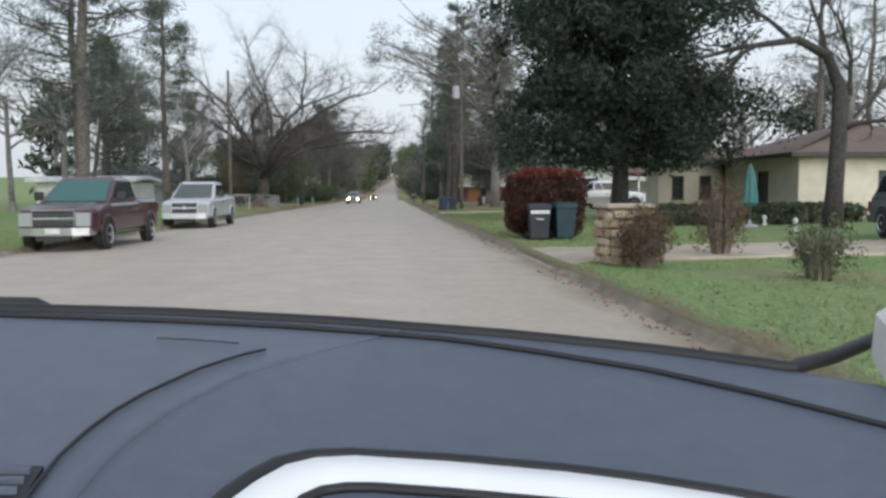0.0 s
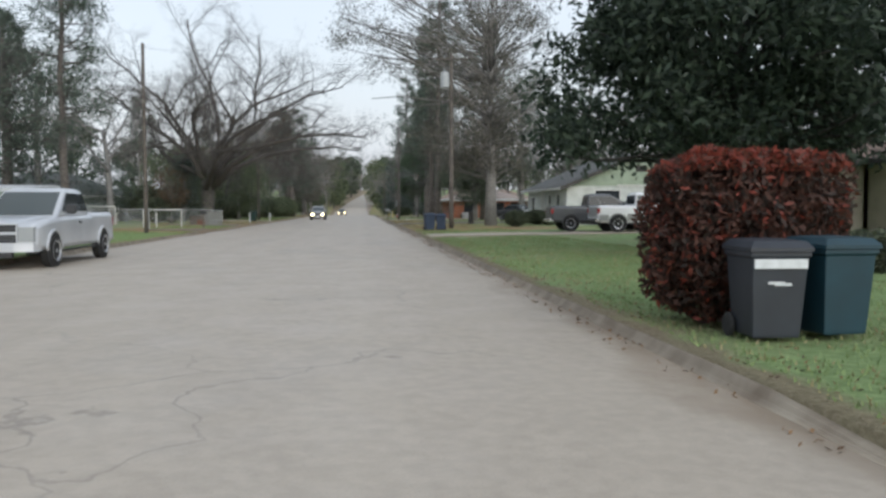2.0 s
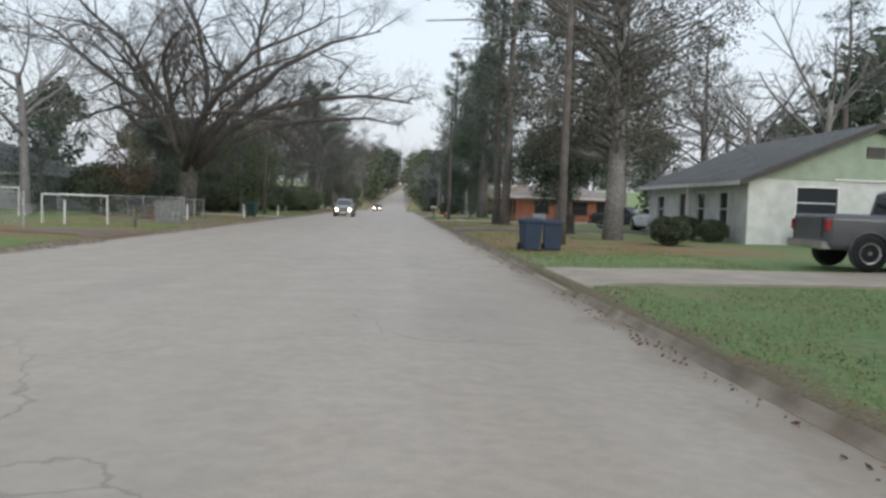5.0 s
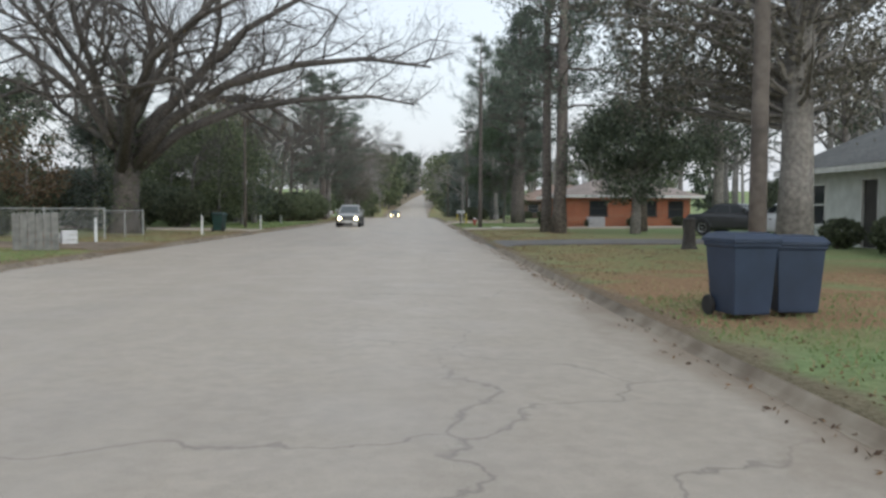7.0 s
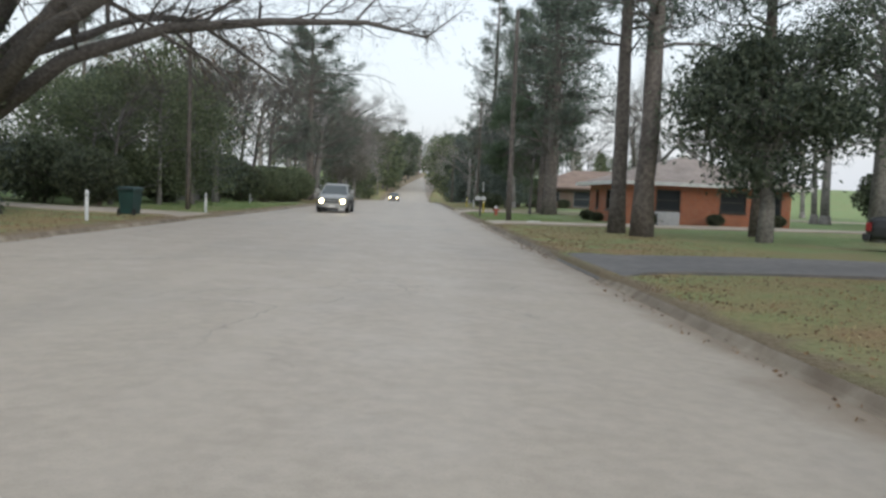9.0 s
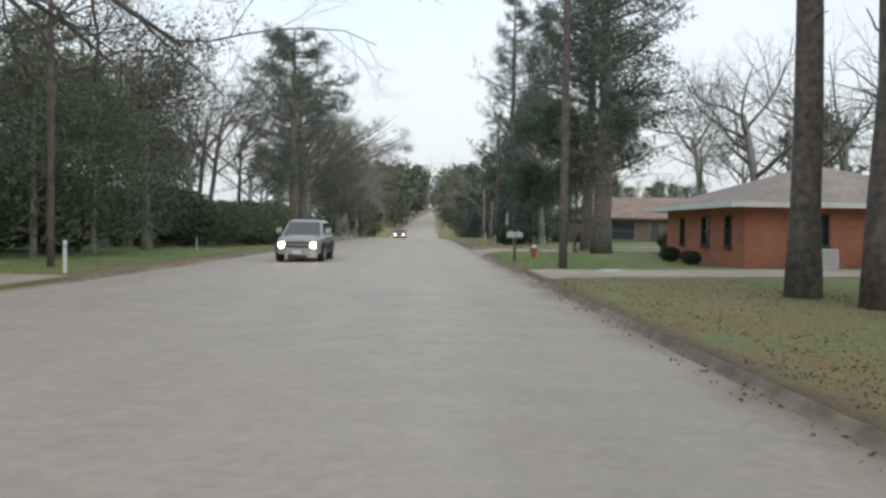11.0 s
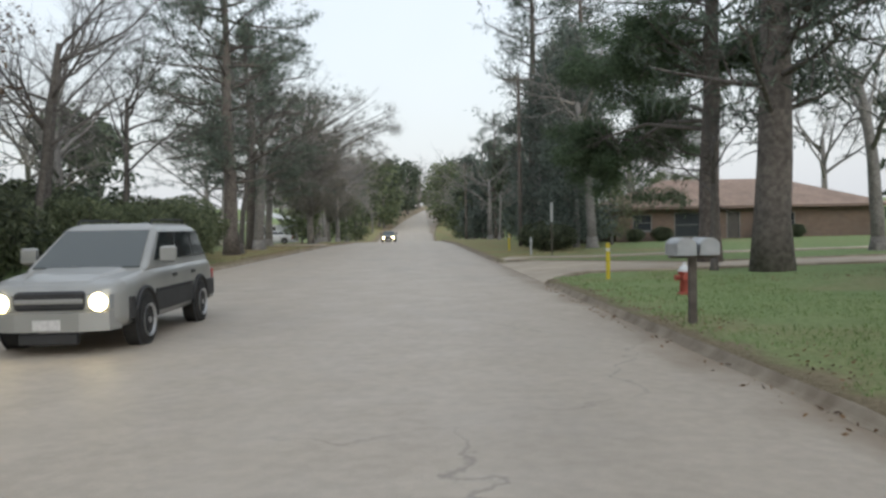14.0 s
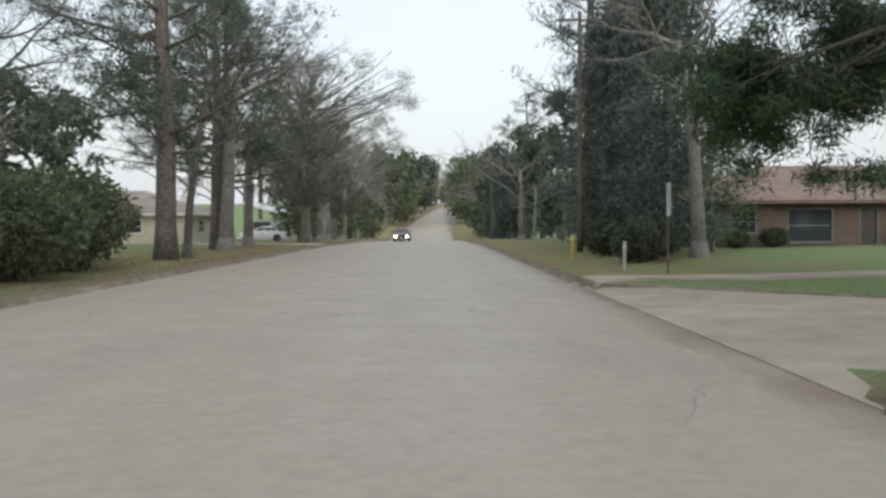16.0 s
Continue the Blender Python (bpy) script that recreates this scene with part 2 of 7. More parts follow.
def road_material():
    """Old pale concrete: fine grain, damp blotches, worn wheel lines, wandering hairline cracks and dirt along both gutters."""
    m = bpy.data.materials.new("concrete_road")
    m.use_nodes = True
    n, l = m.node_tree.nodes, m.node_tree.links
    b = n["Principled BSDF"]
    geo = n.new("ShaderNodeNewGeometry")
    sep = n.new("ShaderNodeSeparateXYZ")
    l.new(geo.outputs["Position"], sep.inputs[0])

    def tex(scale, detail=5.0, stretch=(1, 1, 1)):
        mp = n.new("ShaderNodeMapping")
        mp.inputs["Scale"].default_value = stretch
        l.new(geo.outputs["Position"], mp.inputs["Vector"])
        t = n.new("ShaderNodeTexNoise")
        t.inputs["Scale"].default_value, t.inputs["Detail"].default_value = scale, detail
        l.new(mp.outputs[0], t.inputs["Vector"])
        return t

    def span(value, a, z, lo, hi):
        r = n.new("ShaderNodeMapRange")
        r.inputs["From Min"].default_value, r.inputs["From Max"].default_value = a, z
        r.inputs["To Min"].default_value, r.inputs["To Max"].default_value = lo, hi
        l.new(value, r.inputs["Value"])
        return r.outputs[0]

    def calc(op, a, bb):
        x = n.new("ShaderNodeMath")
        x.operation = op
        for k, v in enumerate((a, bb)):
            if isinstance(v, (int, float)):
                x.inputs[k].default_value = v
            else:
                l.new(v, x.inputs[k])
        return x.outputs[0]

    def mix(fac, a, bb):
        x = n.new("ShaderNodeMix")
        x.data_type = 'RGBA'
        l.new(fac, x.inputs["Factor"])
        for key, v in (("A", a), ("B", bb)):
            if isinstance(v, tuple):
                x.inputs[key].default_value = (*v, 1)
            else:
                l.new(v, x.inputs[key])
        return x.outputs["Result"]

    col = mix(span(tex(7.0, 8.0).outputs["Fac"], 0.35, 0.65, 0.0, 1.0), (0.362, 0.318, 0.258), (0.422, 0.372, 0.304))
    col = mix(span(tex(55.0, 4.0).outputs["Fac"], 0.5, 0.72, 0.0, 0.4), col, (0.26, 0.235, 0.20))
    blotch = span(tex(0.35, 5.0, (1.0, 0.45, 1.0)).outputs["Fac"], 0.52, 0.72, 0.0, 0.42)
    col = mix(blotch, col, (0.285, 0.26, 0.225))
    # two lanes, each with a pair of worn wheel lines
    wave = n.new("ShaderNodeMath")
    wave.operation = 'SINE'
    l.new(calc('MULTIPLY', calc('ADD', sep.outputs["X"], 0.35), 3.75), wave.inputs[0])
    lines = calc('MULTIPLY', span(wave.outputs[0], 0.1, 1.0, 0.0, 0.30), span(tex(0.5, 4.0, (1, 0.25, 1)).outputs["Fac"], 0.35, 0.65, 0.2, 1.0))
    col = mix(lines, col, (0.446, 0.398, 0.33))
    # hairline cracks
    bent = n.new("ShaderNodeMix")
    bent.data_type, bent.blend_type = 'RGBA', 'LINEAR_LIGHT'
    bent.inputs["Factor"].default_value = 0.9
    l.new(geo.outputs["Position"], bent.inputs["A"])
    l.new(tex(0.7, 6.0).outputs["Color"], bent.inputs["B"])
    vor = n.new("ShaderNodeTexVoronoi")
    vor.feature = 'DISTANCE_TO_EDGE'
    vor.inputs["Scale"].default_value = 0.20
    l.new(bent.outputs["Result"], vor.inputs["Vector"])
    crack = calc('MULTIPLY', span(vor.outputs["Distance"], 0.0008, 0.0045, 0.42, 0.0), span(tex(0.16, 2.0).outputs["Fac"], 0.45, 0.58, 0.0, 1.0))
    col = mix(crack, col, (0.10, 0.09, 0.08))
    # dirt and leaf crumbs along the gutters
    away = calc('ABSOLUTE', calc('ADD', sep.outputs["X"], 3.025), 0.0)
    rag = calc('ADD', away, calc('MULTIPLY', tex(1.4, 7.0, (1, 0.4, 1)).outputs["Fac"], 1.5))
    gutter = span(rag, 6.25, 6.85, 0.0, 0.72)
    col = mix(gutter, col, (0.20, 0.152, 0.10))
    l.new(col, b.inputs["Base Color"])
    l.new(span(tex(1.2, 5.0).outputs["Fac"], 0.4, 0.7, 0.62, 0.46), b.inputs["Roughness"])
    bn = n.new("ShaderNodeBump")
    bn.inputs["Strength"].default_value, bn.inputs["Distance"].default_value = 0.16, 0.02
    l.new(tex(90.0, 5.0).outputs["Fac"], bn.inputs["Height"])
    l.new(bn.outputs["Normal"], b.inputs["Normal"])
    return m


M_LAWN = lawn_material()
M_ROAD = road_material()
M_KERB = material("kerb_concrete", (0.36, 0.315, 0.245), 0.9, (0.20, 0.16, 0.115), 2.2, 0.4, big=0.35)
M_DRIVE = material("driveway_concrete", (0.50, 0.435, 0.345), 0.8, (0.39, 0.335, 0.26), 1.5, 0.3, big=0.25)
M_DIRT = material("bare_dirt", (0.27, 0.215, 0.155), 0.95, (0.17, 0.13, 0.09), 3.0, 0.6, big=0.3)
M_ASPH = material("old_asphalt", (0.20, 0.19, 0.18), 0.85, (0.14, 0.135, 0.13), 4.0, 0.4, big=0.25)
M_WETBARK = material("bark_wet", (0.075, 0.068, 0.064), 0.9, (0.036, 0.034, 0.032), 9.0, 0.9, big=0.3)
# Most bark and leaf tones below are raised to stand in for mist.
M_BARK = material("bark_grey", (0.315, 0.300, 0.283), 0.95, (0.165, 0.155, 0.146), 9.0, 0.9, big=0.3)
# Midway between the mist-paled far oak and its dark near limbs.
M_OAKBARK = material("bark_oak_dark", (0.165, 0.150, 0.138), 0.95, (0.085, 0.077, 0.070), 9.0, 0.9, big=0.3)
M_PINEBARK = material("bark_pine", (0.203, 0.178, 0.162), 0.95, (0.097, 0.085, 0.077), 7.0, 1.0, big=0.3)
M_LEAF = material("leaf_evergreen", (0.150, 0.176, 0.124), 0.5, (0.052, 0.068, 0.049), 3.0, island=True, thin=0.5, spec=0.35)
M_LEAFDARK = material("leaf_dark_oak", (0.082, 0.108, 0.076), 0.5, (0.024, 0.037, 0.027), 3.0, island=True, thin=0.5, spec=0.35)
M_BROWNLEAF = material("leaf_brown_olive", (0.215, 0.202, 0.166), 0.7, (0.094, 0.090, 0.075), 3.0, island=True, thin=0.5, spec=0.25)
M_LEAF2 = material("leaf_olive", (0.190, 0.220, 0.125), 0.6, (0.085, 0.102, 0.060), 3.0, island=True, thin=0.5, spec=0.3)
M_CEDAR = material("leaf_cedar", (0.185, 0.218, 0.188), 0.65, (0.090, 0.108, 0.095), 3.0, island=True, thin=0.5, spec=0.25)
M_NEEDLE = material("pine_needles", (0.172, 0.206, 0.164), 0.6, (0.074, 0.092, 0.076), 3.0, island=True, thin=0.5, spec=0.3)
M_PINEGREEN = material("pine_needles_green", (0.150, 0.200, 0.120), 0.6, (0.068, 0.096, 0.058), 3.0, island=True, thin=0.5, spec=0.3)
M_RED = material("leaf_red_tip", (0.27, 0.062, 0.04), 0.5, (0.11, 0.04, 0.025), 3.0, island=True, thin=0.5)
M_PHOTINIA = material("leaf_photinia", (0.115, 0.056, 0.040), 0.6, (0.036, 0.026, 0.02), 3.0, island=True, thin=0.5)
M_DRYLEAF = material("leaf_dry", (0.20, 0.145, 0.09), 0.85, (0.085, 0.058, 0.04), 3.0, island=True, thin=0.5)
M_TWIG = material("twig_grey", (0.228, 0.198, 0.168), 0.95, (0.120, 0.102, 0.084), 6.0)
M_BRICK = masonry("brick_orange", (0.46, 0.16, 0.075), (0.36, 0.115, 0.06), (0.34, 0.27, 0.21))
M_BRICKBROWN = masonry("brick_brown", (0.15, 0.10, 0.075), (0.10, 0.07, 0.055), (0.16, 0.14, 0.12))
M_CREAM = material("wall_cream", (0.63, 0.59, 0.485), 0.8, (0.53, 0.495, 0.40), 2.0, 0.1, big=0.15)
M_WHITE = material("wall_white", (0.66, 0.68, 0.65), 0.75, (0.52, 0.54, 0.51), 2.5, 0.1, big=0.15)
M_SAGE = material("siding_sage", (0.34, 0.40, 0.30), 0.75, (0.27, 0.33, 0.245), 2.0, 0.1, big=0.15)
M_ROOFBROWN = material("shingle_brown", (0.22, 0.160, 0.132), 0.9, (0.135, 0.096, 0.08), 8.0, 0.8, big=0.25)
M_ROOFTAN = material("shingle_tan", (0.34, 0.255, 0.205), 0.9, (0.22, 0.16, 0.13), 8.0, 0.8, big=0.25)
M_ROOFGREY = material("shingle_grey", (0.17, 0.175, 0.17), 0.9, (0.09, 0.095, 0.09), 8.0, 0.8, big=0.25)
M_ROOFPALE = material("shingle_pale", (0.42, 0.36, 0.32), 0.9, (0.30, 0.25, 0.22), 8.0, 0.8, big=0.25)
M_TRIM = material("trim_white", (0.72, 0.72, 0.70), 0.6, (0.60, 0.60, 0.57), 3.0)
M_DARKTRIM = material("trim_dark", (0.05, 0.045, 0.04), 0.6, (0.03, 0.028, 0.025), 3.0)
M_METALROOF = material("white_sheet_metal", (0.72, 0.73, 0.74), 0.45, (0.58, 0.59, 0.60), 1.5, metal=0.1)
M_PANE = glass("window_glass", (0.035, 0.04, 0.045), 0.05)
M_CARGLASS = glass("car_glass", (0.02, 0.024, 0.026), 0.04)
# Base colour lifted to imitate sky reflected in the raked glass.
M_WINDSHIELD = glass("sheen_windshield", (0.085, 0.098, 0.102), 0.12)
# Colours the whole windshield panel teal.
M_TEALGLASS = glass("teal_windshield", (0.042, 0.112, 0.103), 0.12)
M_MAROON = material("paint_maroon", (0.052, 0.017, 0.021), 0.3, (0.04, 0.013, 0.016), 1.2, coat=0.6)
M_SILVER = material("paint_silver", (0.56, 0.58, 0.61), 0.33, (0.47, 0.49, 0.52), 1.2, metal=0.25, coat=0.5)
M_WHITEPAINT = material("paint_white", (0.74, 0.75, 0.76), 0.35, (0.62, 0.63, 0.64), 1.2, coat=0.5)
M_GREYPAINT = material("paint_charcoal", (0.085, 0.09, 0.095), 0.4, (0.06, 0.063, 0.066), 1.2, coat=0.4)
M_BLACKPAINT = material("paint_black", (0.028, 0.03, 0.033), 0.35, (0.02, 0.021, 0.023), 1.2, coat=0.4)
M_TAN = material("paint_pewter", (0.32, 0.325, 0.315), 0.35, (0.26, 0.265, 0.255), 1.2, metal=0.2, coat=0.4)
M_BLACKPLASTIC = material("black_plastic", (0.03, 0.031, 0.034), 0.6, (0.02, 0.021, 0.022), 5.0)
M_TYRE = material("tyre_rubber", (0.028, 0.028, 0.028), 0.9, (0.018, 0.018, 0.018), 8.0)
M_RIM = material("alloy_rim", (0.55, 0.56, 0.57), 0.35, (0.38, 0.38, 0.39), 8.0, metal=0.8)
M_CHROME = material("chrome_bumper", (0.62, 0.63, 0.65), 0.22, (0.5, 0.51, 0.52), 3.0, metal=0.9)
M_LENS = glass("headlight_lens", (0.30, 0.315, 0.32), 0.15)
M_TAIL = material("tail_lens", (0.30, 0.025, 0.022), 0.25, (0.22, 0.018, 0.018), 6.0)
M_LAMP = glow("headlight_lit", (1.0, 0.74, 0.34), 20.0)
M_PLATE = material("plate_white", (0.6, 0.6, 0.6), 0.5, (0.45, 0.45, 0.46), 20.0)
M_BINBLACK = material("bin_charcoal", (0.030, 0.036, 0.048), 0.55, (0.022, 0.026, 0.035), 3.0, big=0.25)
M_BINTEAL = material("bin_teal", (0.012, 0.046, 0.066), 0.55, (0.009, 0.034, 0.05), 3.0, big=0.25)
M_BINBLUE = material("bin_blue", (0.035, 0.055, 0.10), 0.55, (0.025, 0.04, 0.075), 3.0, big=0.25)
M_BINGREEN = material("bin_green", (0.012, 0.05, 0.045), 0.55, (0.009, 0.035, 0.032), 3.0, big=0.25)
M_LABELWHITE = material("label_white", (0.62, 0.64, 0.66), 0.6, (0.5, 0.52, 0.53), 9.0)
M_STONE = material("fieldstone", (0.56, 0.46, 0.33), 0.9, (0.36, 0.27, 0.19), 3.5, 0.8, each=True, big=0.2)
M_POLE = material("weathered_pole", (0.175, 0.152, 0.132), 0.95, (0.10, 0.086, 0.075), 5.0, 0.6, big=0.3)
M_GALV = material("galvanised_steel", (0.46, 0.48, 0.49), 0.5, (0.36, 0.375, 0.38), 4.0, metal=0.6)
M_WIRE = material("wire", (0.05, 0.05, 0.055), 0.6, (0.035, 0.035, 0.04), 3.0)
M_YELLOW = material("yellow_paint", (0.62, 0.50, 0.03), 0.55, (0.50, 0.39, 0.02), 6.0, big=0.2)
M_HYDRANT = material("hydrant_red", (0.42, 0.085, 0.055), 0.55, (0.32, 0.06, 0.04), 8.0, big=0.25)
M_TEALCLOTH = material("umbrella_cloth", (0.075, 0.185, 0.18), 0.85, (0.055, 0.145, 0.14), 6.0)
M_PAPER = material("paper_white", (0.75, 0.75, 0.73), 0.8, (0.62, 0.62, 0.6), 9.0)
M_LITTER = material("fallen_leaves", (0.20, 0.125, 0.065), 0.9, (0.07, 0.045, 0.028), 3.0, island=True)
M_GRASS = material("grass_blades", (0.215, 0.285, 0.118), 0.8, (0.16, 0.22, 0.085), 3.0, island=True, spec=0.2)
M_DRYGRASS = material("straw_blades", (0.34, 0.29, 0.16), 0.85, (0.22, 0.20, 0.10), 3.0, island=True, spec=0.2)
M_HEDGE = material("leaf_hedge", (0.140, 0.161, 0.095), 0.6, (0.048, 0.060, 0.038), 3.0, island=True, thin=0.5)
M_DASH = material("dash_plastic", (0.090, 0.106, 0.146), 0.5, (0.076, 0.090, 0.126), 40.0, 0.25, spec=0.6, bump_scale=900)
# Darker copy of dash_plastic: shade on the centre pad put into colour.
M_DASHSHADE = material("dash_plastic_shaded", (0.077, 0.092, 0.128), 0.5, (0.065, 0.078, 0.110), 40.0, 0.25, spec=0.6, bump_scale=900)
M_DASHDARK = material("dash_rubber", (0.012, 0.013, 0.016), 0.6, (0.009, 0.01, 0.012), 30.0)
M_SATIN = material("satin_silver", (0.74, 0.75, 0.76), 0.4, (0.70, 0.71, 0.72), 12.0)
M_PILLAR = material("pillar_trim", (0.55, 0.55, 0.54), 0.8, (0.48, 0.48, 0.47), 20.0)
M_SIGN = material("sign_grey", (0.42, 0.43, 0.44), 0.6, (0.34, 0.35, 0.36), 5.0)
M_OLDBOARD = material("weathered_board", (0.23, 0.235, 0.225), 0.9, (0.14, 0.14, 0.135), 5.0, 0.3, big=0.2)
M_RUST = material("rusty_metal", (0.20, 0.09, 0.05), 0.85, (0.10, 0.05, 0.03), 6.0, 0.3)


# ---- building tools ----
class Mesh:
    """Collects vertices and faces, then becomes one object."""

    def __init__(self):
        self.v, self.f = [], []
        self.low = -99.0        # limbs do not hang below this
        self.limbs = None       # a list: each main limb becomes a mesh of its own

    def add(self, verts, faces):
        k = len(self.v)
        self.v += [tuple(p) for p in verts]
        self.f += [tuple(i + k for i in f) for f in faces]
        return self

    def box(self, x0, x1, y0, y1, z0, z1, c=0.0):
        if c <= 0:
            v = [(x, y, z) for x in (x0, x1) for y in (y0, y1) for z in (z0, z1)]
            return self.add(v, [(0, 1, 3, 2), (4, 6, 7, 5), (0, 4, 5, 1), (2, 3, 7, 6), (0, 2, 6, 4), (1, 5, 7, 3)])
        return self.loft([[(x0 + c, y0 + c, z0), (x1 - c, y0 + c, z0), (x1 - c, y1 - c, z0), (x0 + c, y1 - c, z0)],
                          [(x0, y0, z0 + c), (x1, y0, z0 + c), (x1, y1, z0 + c), (x0, y1, z0 + c)],
                          [(x0, y0, z1 - c), (x1, y0, z1 - c), (x1, y1, z1 - c), (x0, y1, z1 - c)],
                          [(x0 + c, y0 + c, z1), (x1 - c, y0 + c, z1), (x1 - c, y1 - c, z1), (x0 + c, y1 - c, z1)]])

    def loft(self, rings, cap=True):
        k, n = len(self.v), len(rings[0])
        for r in rings:
            self.v += [tuple(p) for p in r]
        for a in range(len(rings) - 1):
            for i in range(n):
                j = (i + 1) % n
                self.f.append((k + a * n + i, k + a * n + j, k + (a + 1) * n + j, k + (a + 1) * n + i))
        if cap:
            self.f.append(tuple(k + i for i in reversed(range(n))))
            self.f.append(tuple(k + (len(rings) - 1) * n + i for i in range(n)))
        return self

    def tube(self, pts, radii, sides=6, cap=True):
        pts = [Vector(p) for p in pts]
        rings = []
        for i, p in enumerate(pts):
            d = (pts[min(i + 1, len(pts) - 1)] - pts[max(i - 1, 0)])
            d = d.normalized() if d.length > 1e-6 else Vector((0, 0, 1))
            a = d.orthogonal().normalized() if abs(d.z) > 0.95 else d.cross(Vector((0, 0, 1))).normalized()
            b = d.cross(a)
            r = radii[i]
            rings.append([p + (a * math.cos(2 * math.pi * k / sides) + b * math.sin(2 * math.pi * k / sides)) * r for k in range(sides)])
        return self.loft(rings, cap)

    def spin(self, profile, centre=(0, 0, 0), sides=16, axis='z'):
        cx, cy, cz = centre
        rings = []
        for r, h in profile:
            ring = []
            for k in range(sides):
                c, s = r * math.cos(2 * math.pi * k / sides), r * math.sin(2 * math.pi * k / sides)
                ring.append((cx + c, cy + s, cz + h) if axis == 'z' else (cx + h, cy + c, cz + s) if axis == 'x' else (cx + s, cy + h, cz + c))
            rings.append(ring)
        return self.loft(rings)

    def make(self, name, mat, parent=None, smooth=False, label=""):
        me = bpy.data.meshes.new(name)
        me.from_pydata(self.v, [], self.f)
        me.materials.append(mat)
        if smooth:
            me.shade_smooth()
        me.update()
        ob = new(name, me)
        ob.parent = parent
        if label:
            tagged(ob, label)
        return ob


def fix_normals(ob):
    bm = bmesh.new()
    bm.from_mesh(ob.data)
    bmesh.ops.recalc_face_normals(bm, faces=bm.faces)
    bm.to_mesh(ob.data)
    bm.free()
    return ob


def thing(name, label, category, m=None, group=""):
    e = new(name)
    e.empty_display_size = 0.2
    e.matrix_basis = m or Matrix.Identity(4)
    return tagged(e, label, category, group)


def cards(name, centres, size, mat, rng, parent=None, shape=4, stretch=1.6, axes=None):
    """Small leaves: one four-cornered or three-cornered blade at each centre, turned at random."""
    c = np.asarray(centres, float)
    k = len(c)
    a = rng.normal(size=(k, 3)) if axes is None else axes + rng.normal(size=(k, 3)) * 0.45
    a /= np.linalg.norm(a, axis=1)[:, None]
    b = np.cross(a, rng.normal(size=(k, 3)))
    b /= np.linalg.norm(b, axis=1)[:, None]
    s = size * rng.uniform(0.6, 1.35, (k, 1))
    a, b = a * s * stretch, b * s
    if shape == 4:
        v = np.stack([c - a, c - b * 0.55, c + a, c + b * 0.55], 1).reshape(-1, 3)
    else:
        v = np.stack([c - b * 0.5, c + b * 0.5, c + a * 2], 1).reshape(-1, 3)
    f = np.arange(k * shape).reshape(-1, shape)
    me = bpy.data.meshes.new(name)
    me.vertices.add(len(v))
    me.vertices.foreach_set("co", v.ravel())
    me.loops.add(k * shape)
    me.loops.foreach_set("vertex_index", f.ravel())
    me.polygons.add(k)
    me.polygons.foreach_set("loop_start", np.arange(0, k * shape, shape))
    me.polygons.foreach_set("loop_total", np.full(k, shape))
    me.materials.append(mat)
    me.update(calc_edges=True)
    ob = new(name, me)
    ob.parent = parent
    return ob


def clumps(points, per, spread, rng, flat=1.0):
    p = np.repeat(np.asarray(points, float), per, axis=0)
    q = rng.normal(size=p.shape) * spread
    q[:, 2] *= flat
    return p + q


# ---- ground, street, kerbs, driveways ----
LEFT, RIGHT = -9.15, 3.1


def hill(y):
    """Height of the street: level, a shallow dip past the junction, then a long rise."""
    pts = ((-2000, 0.0), (175, 0.0), (205, -0.25), (255, -1.3), (300, 0.3), (350, 3.4), (420, 8.4), (520, 12.5), (640, 13.5), (2500, 14.0))
    for (a, za), (b, zb) in zip(pts, pts[1:]):
        if y <= b:
            s = (y - a) / (b - a)
            s = s * s * (3 - 2 * s) if a < 300 else s
            return za + (zb - za) * s
    return pts[-1][1]


def bend(y):
    """How far the street has swung to the right by y, on its way up the hill."""
    return 4e-4 * max(0.0, y - 255.0) ** 2 if y < 420 else 10.89 + 0.132 * (y - 420)


def narrow(y):
    """How far the left kerb has come in by y."""
    s = min(1.0, max(0.0, (y - 62.0) / 60.0))
    return 0.7 * s * s * (3 - 2 * s)


def ground_z(x, y):
    x -= bend(y)
    return base_z(x - narrow(y) if x < -5 else x, y)


def base_z(x, y):
    out = max(x - RIGHT, LEFT - x, 0.0)
    bumps = 0.05 * noise.noise(Vector((x * 0.25, y * 0.25, 0.0))) + 0.02 * noise.noise(Vector((x * 1.3, y * 1.3, 5.0)))
    return hill(y) + 0.12 + bumps * min(out / 1.5, 1.0) + 0.012 * min(out, 25.0)


SIDE = (125.2, 138.2)                       # mouth of the lane to the right


def lane_near(x):
    """Near edge of the lane: a tight corner, then straight."""
    u = min(1.0, max(0.0, (x - RIGHT) / 2.3))
    return SIDE[0] + 2.5 * math.sin(u * math.pi / 2)


def lane_far(x):
    """Far edge of the lane: it sweeps out towards the street."""
    u = min(1.0, max(0.0, (x - RIGHT) / 8.0))
    return 131.3 + (SIDE[1] - 131.3) * (1 - u) ** 2.6


DRIVES_R = [(17.6, 20.9, M_DRIVE, 26), (53.3, 56.6, M_DRIVE, 15.5), (82.6, 86.8, M_ASPH, 14), (105.0, 108.7, M_DRIVE, 22), (138.0, 139.5, M_DRIVE, 24)]
DRIVES_L = [(65.0, 69.6, M_DIRT, 3.2), (79.0, 83.0, M_DIRT, 6), (99.2, 103.0, M_DRIVE, 16), (176.0, 180.5, M_DRIVE, 16)]


def in_side(x, y):
    return x > RIGHT and lane_near(x) < y < lane_far(x)


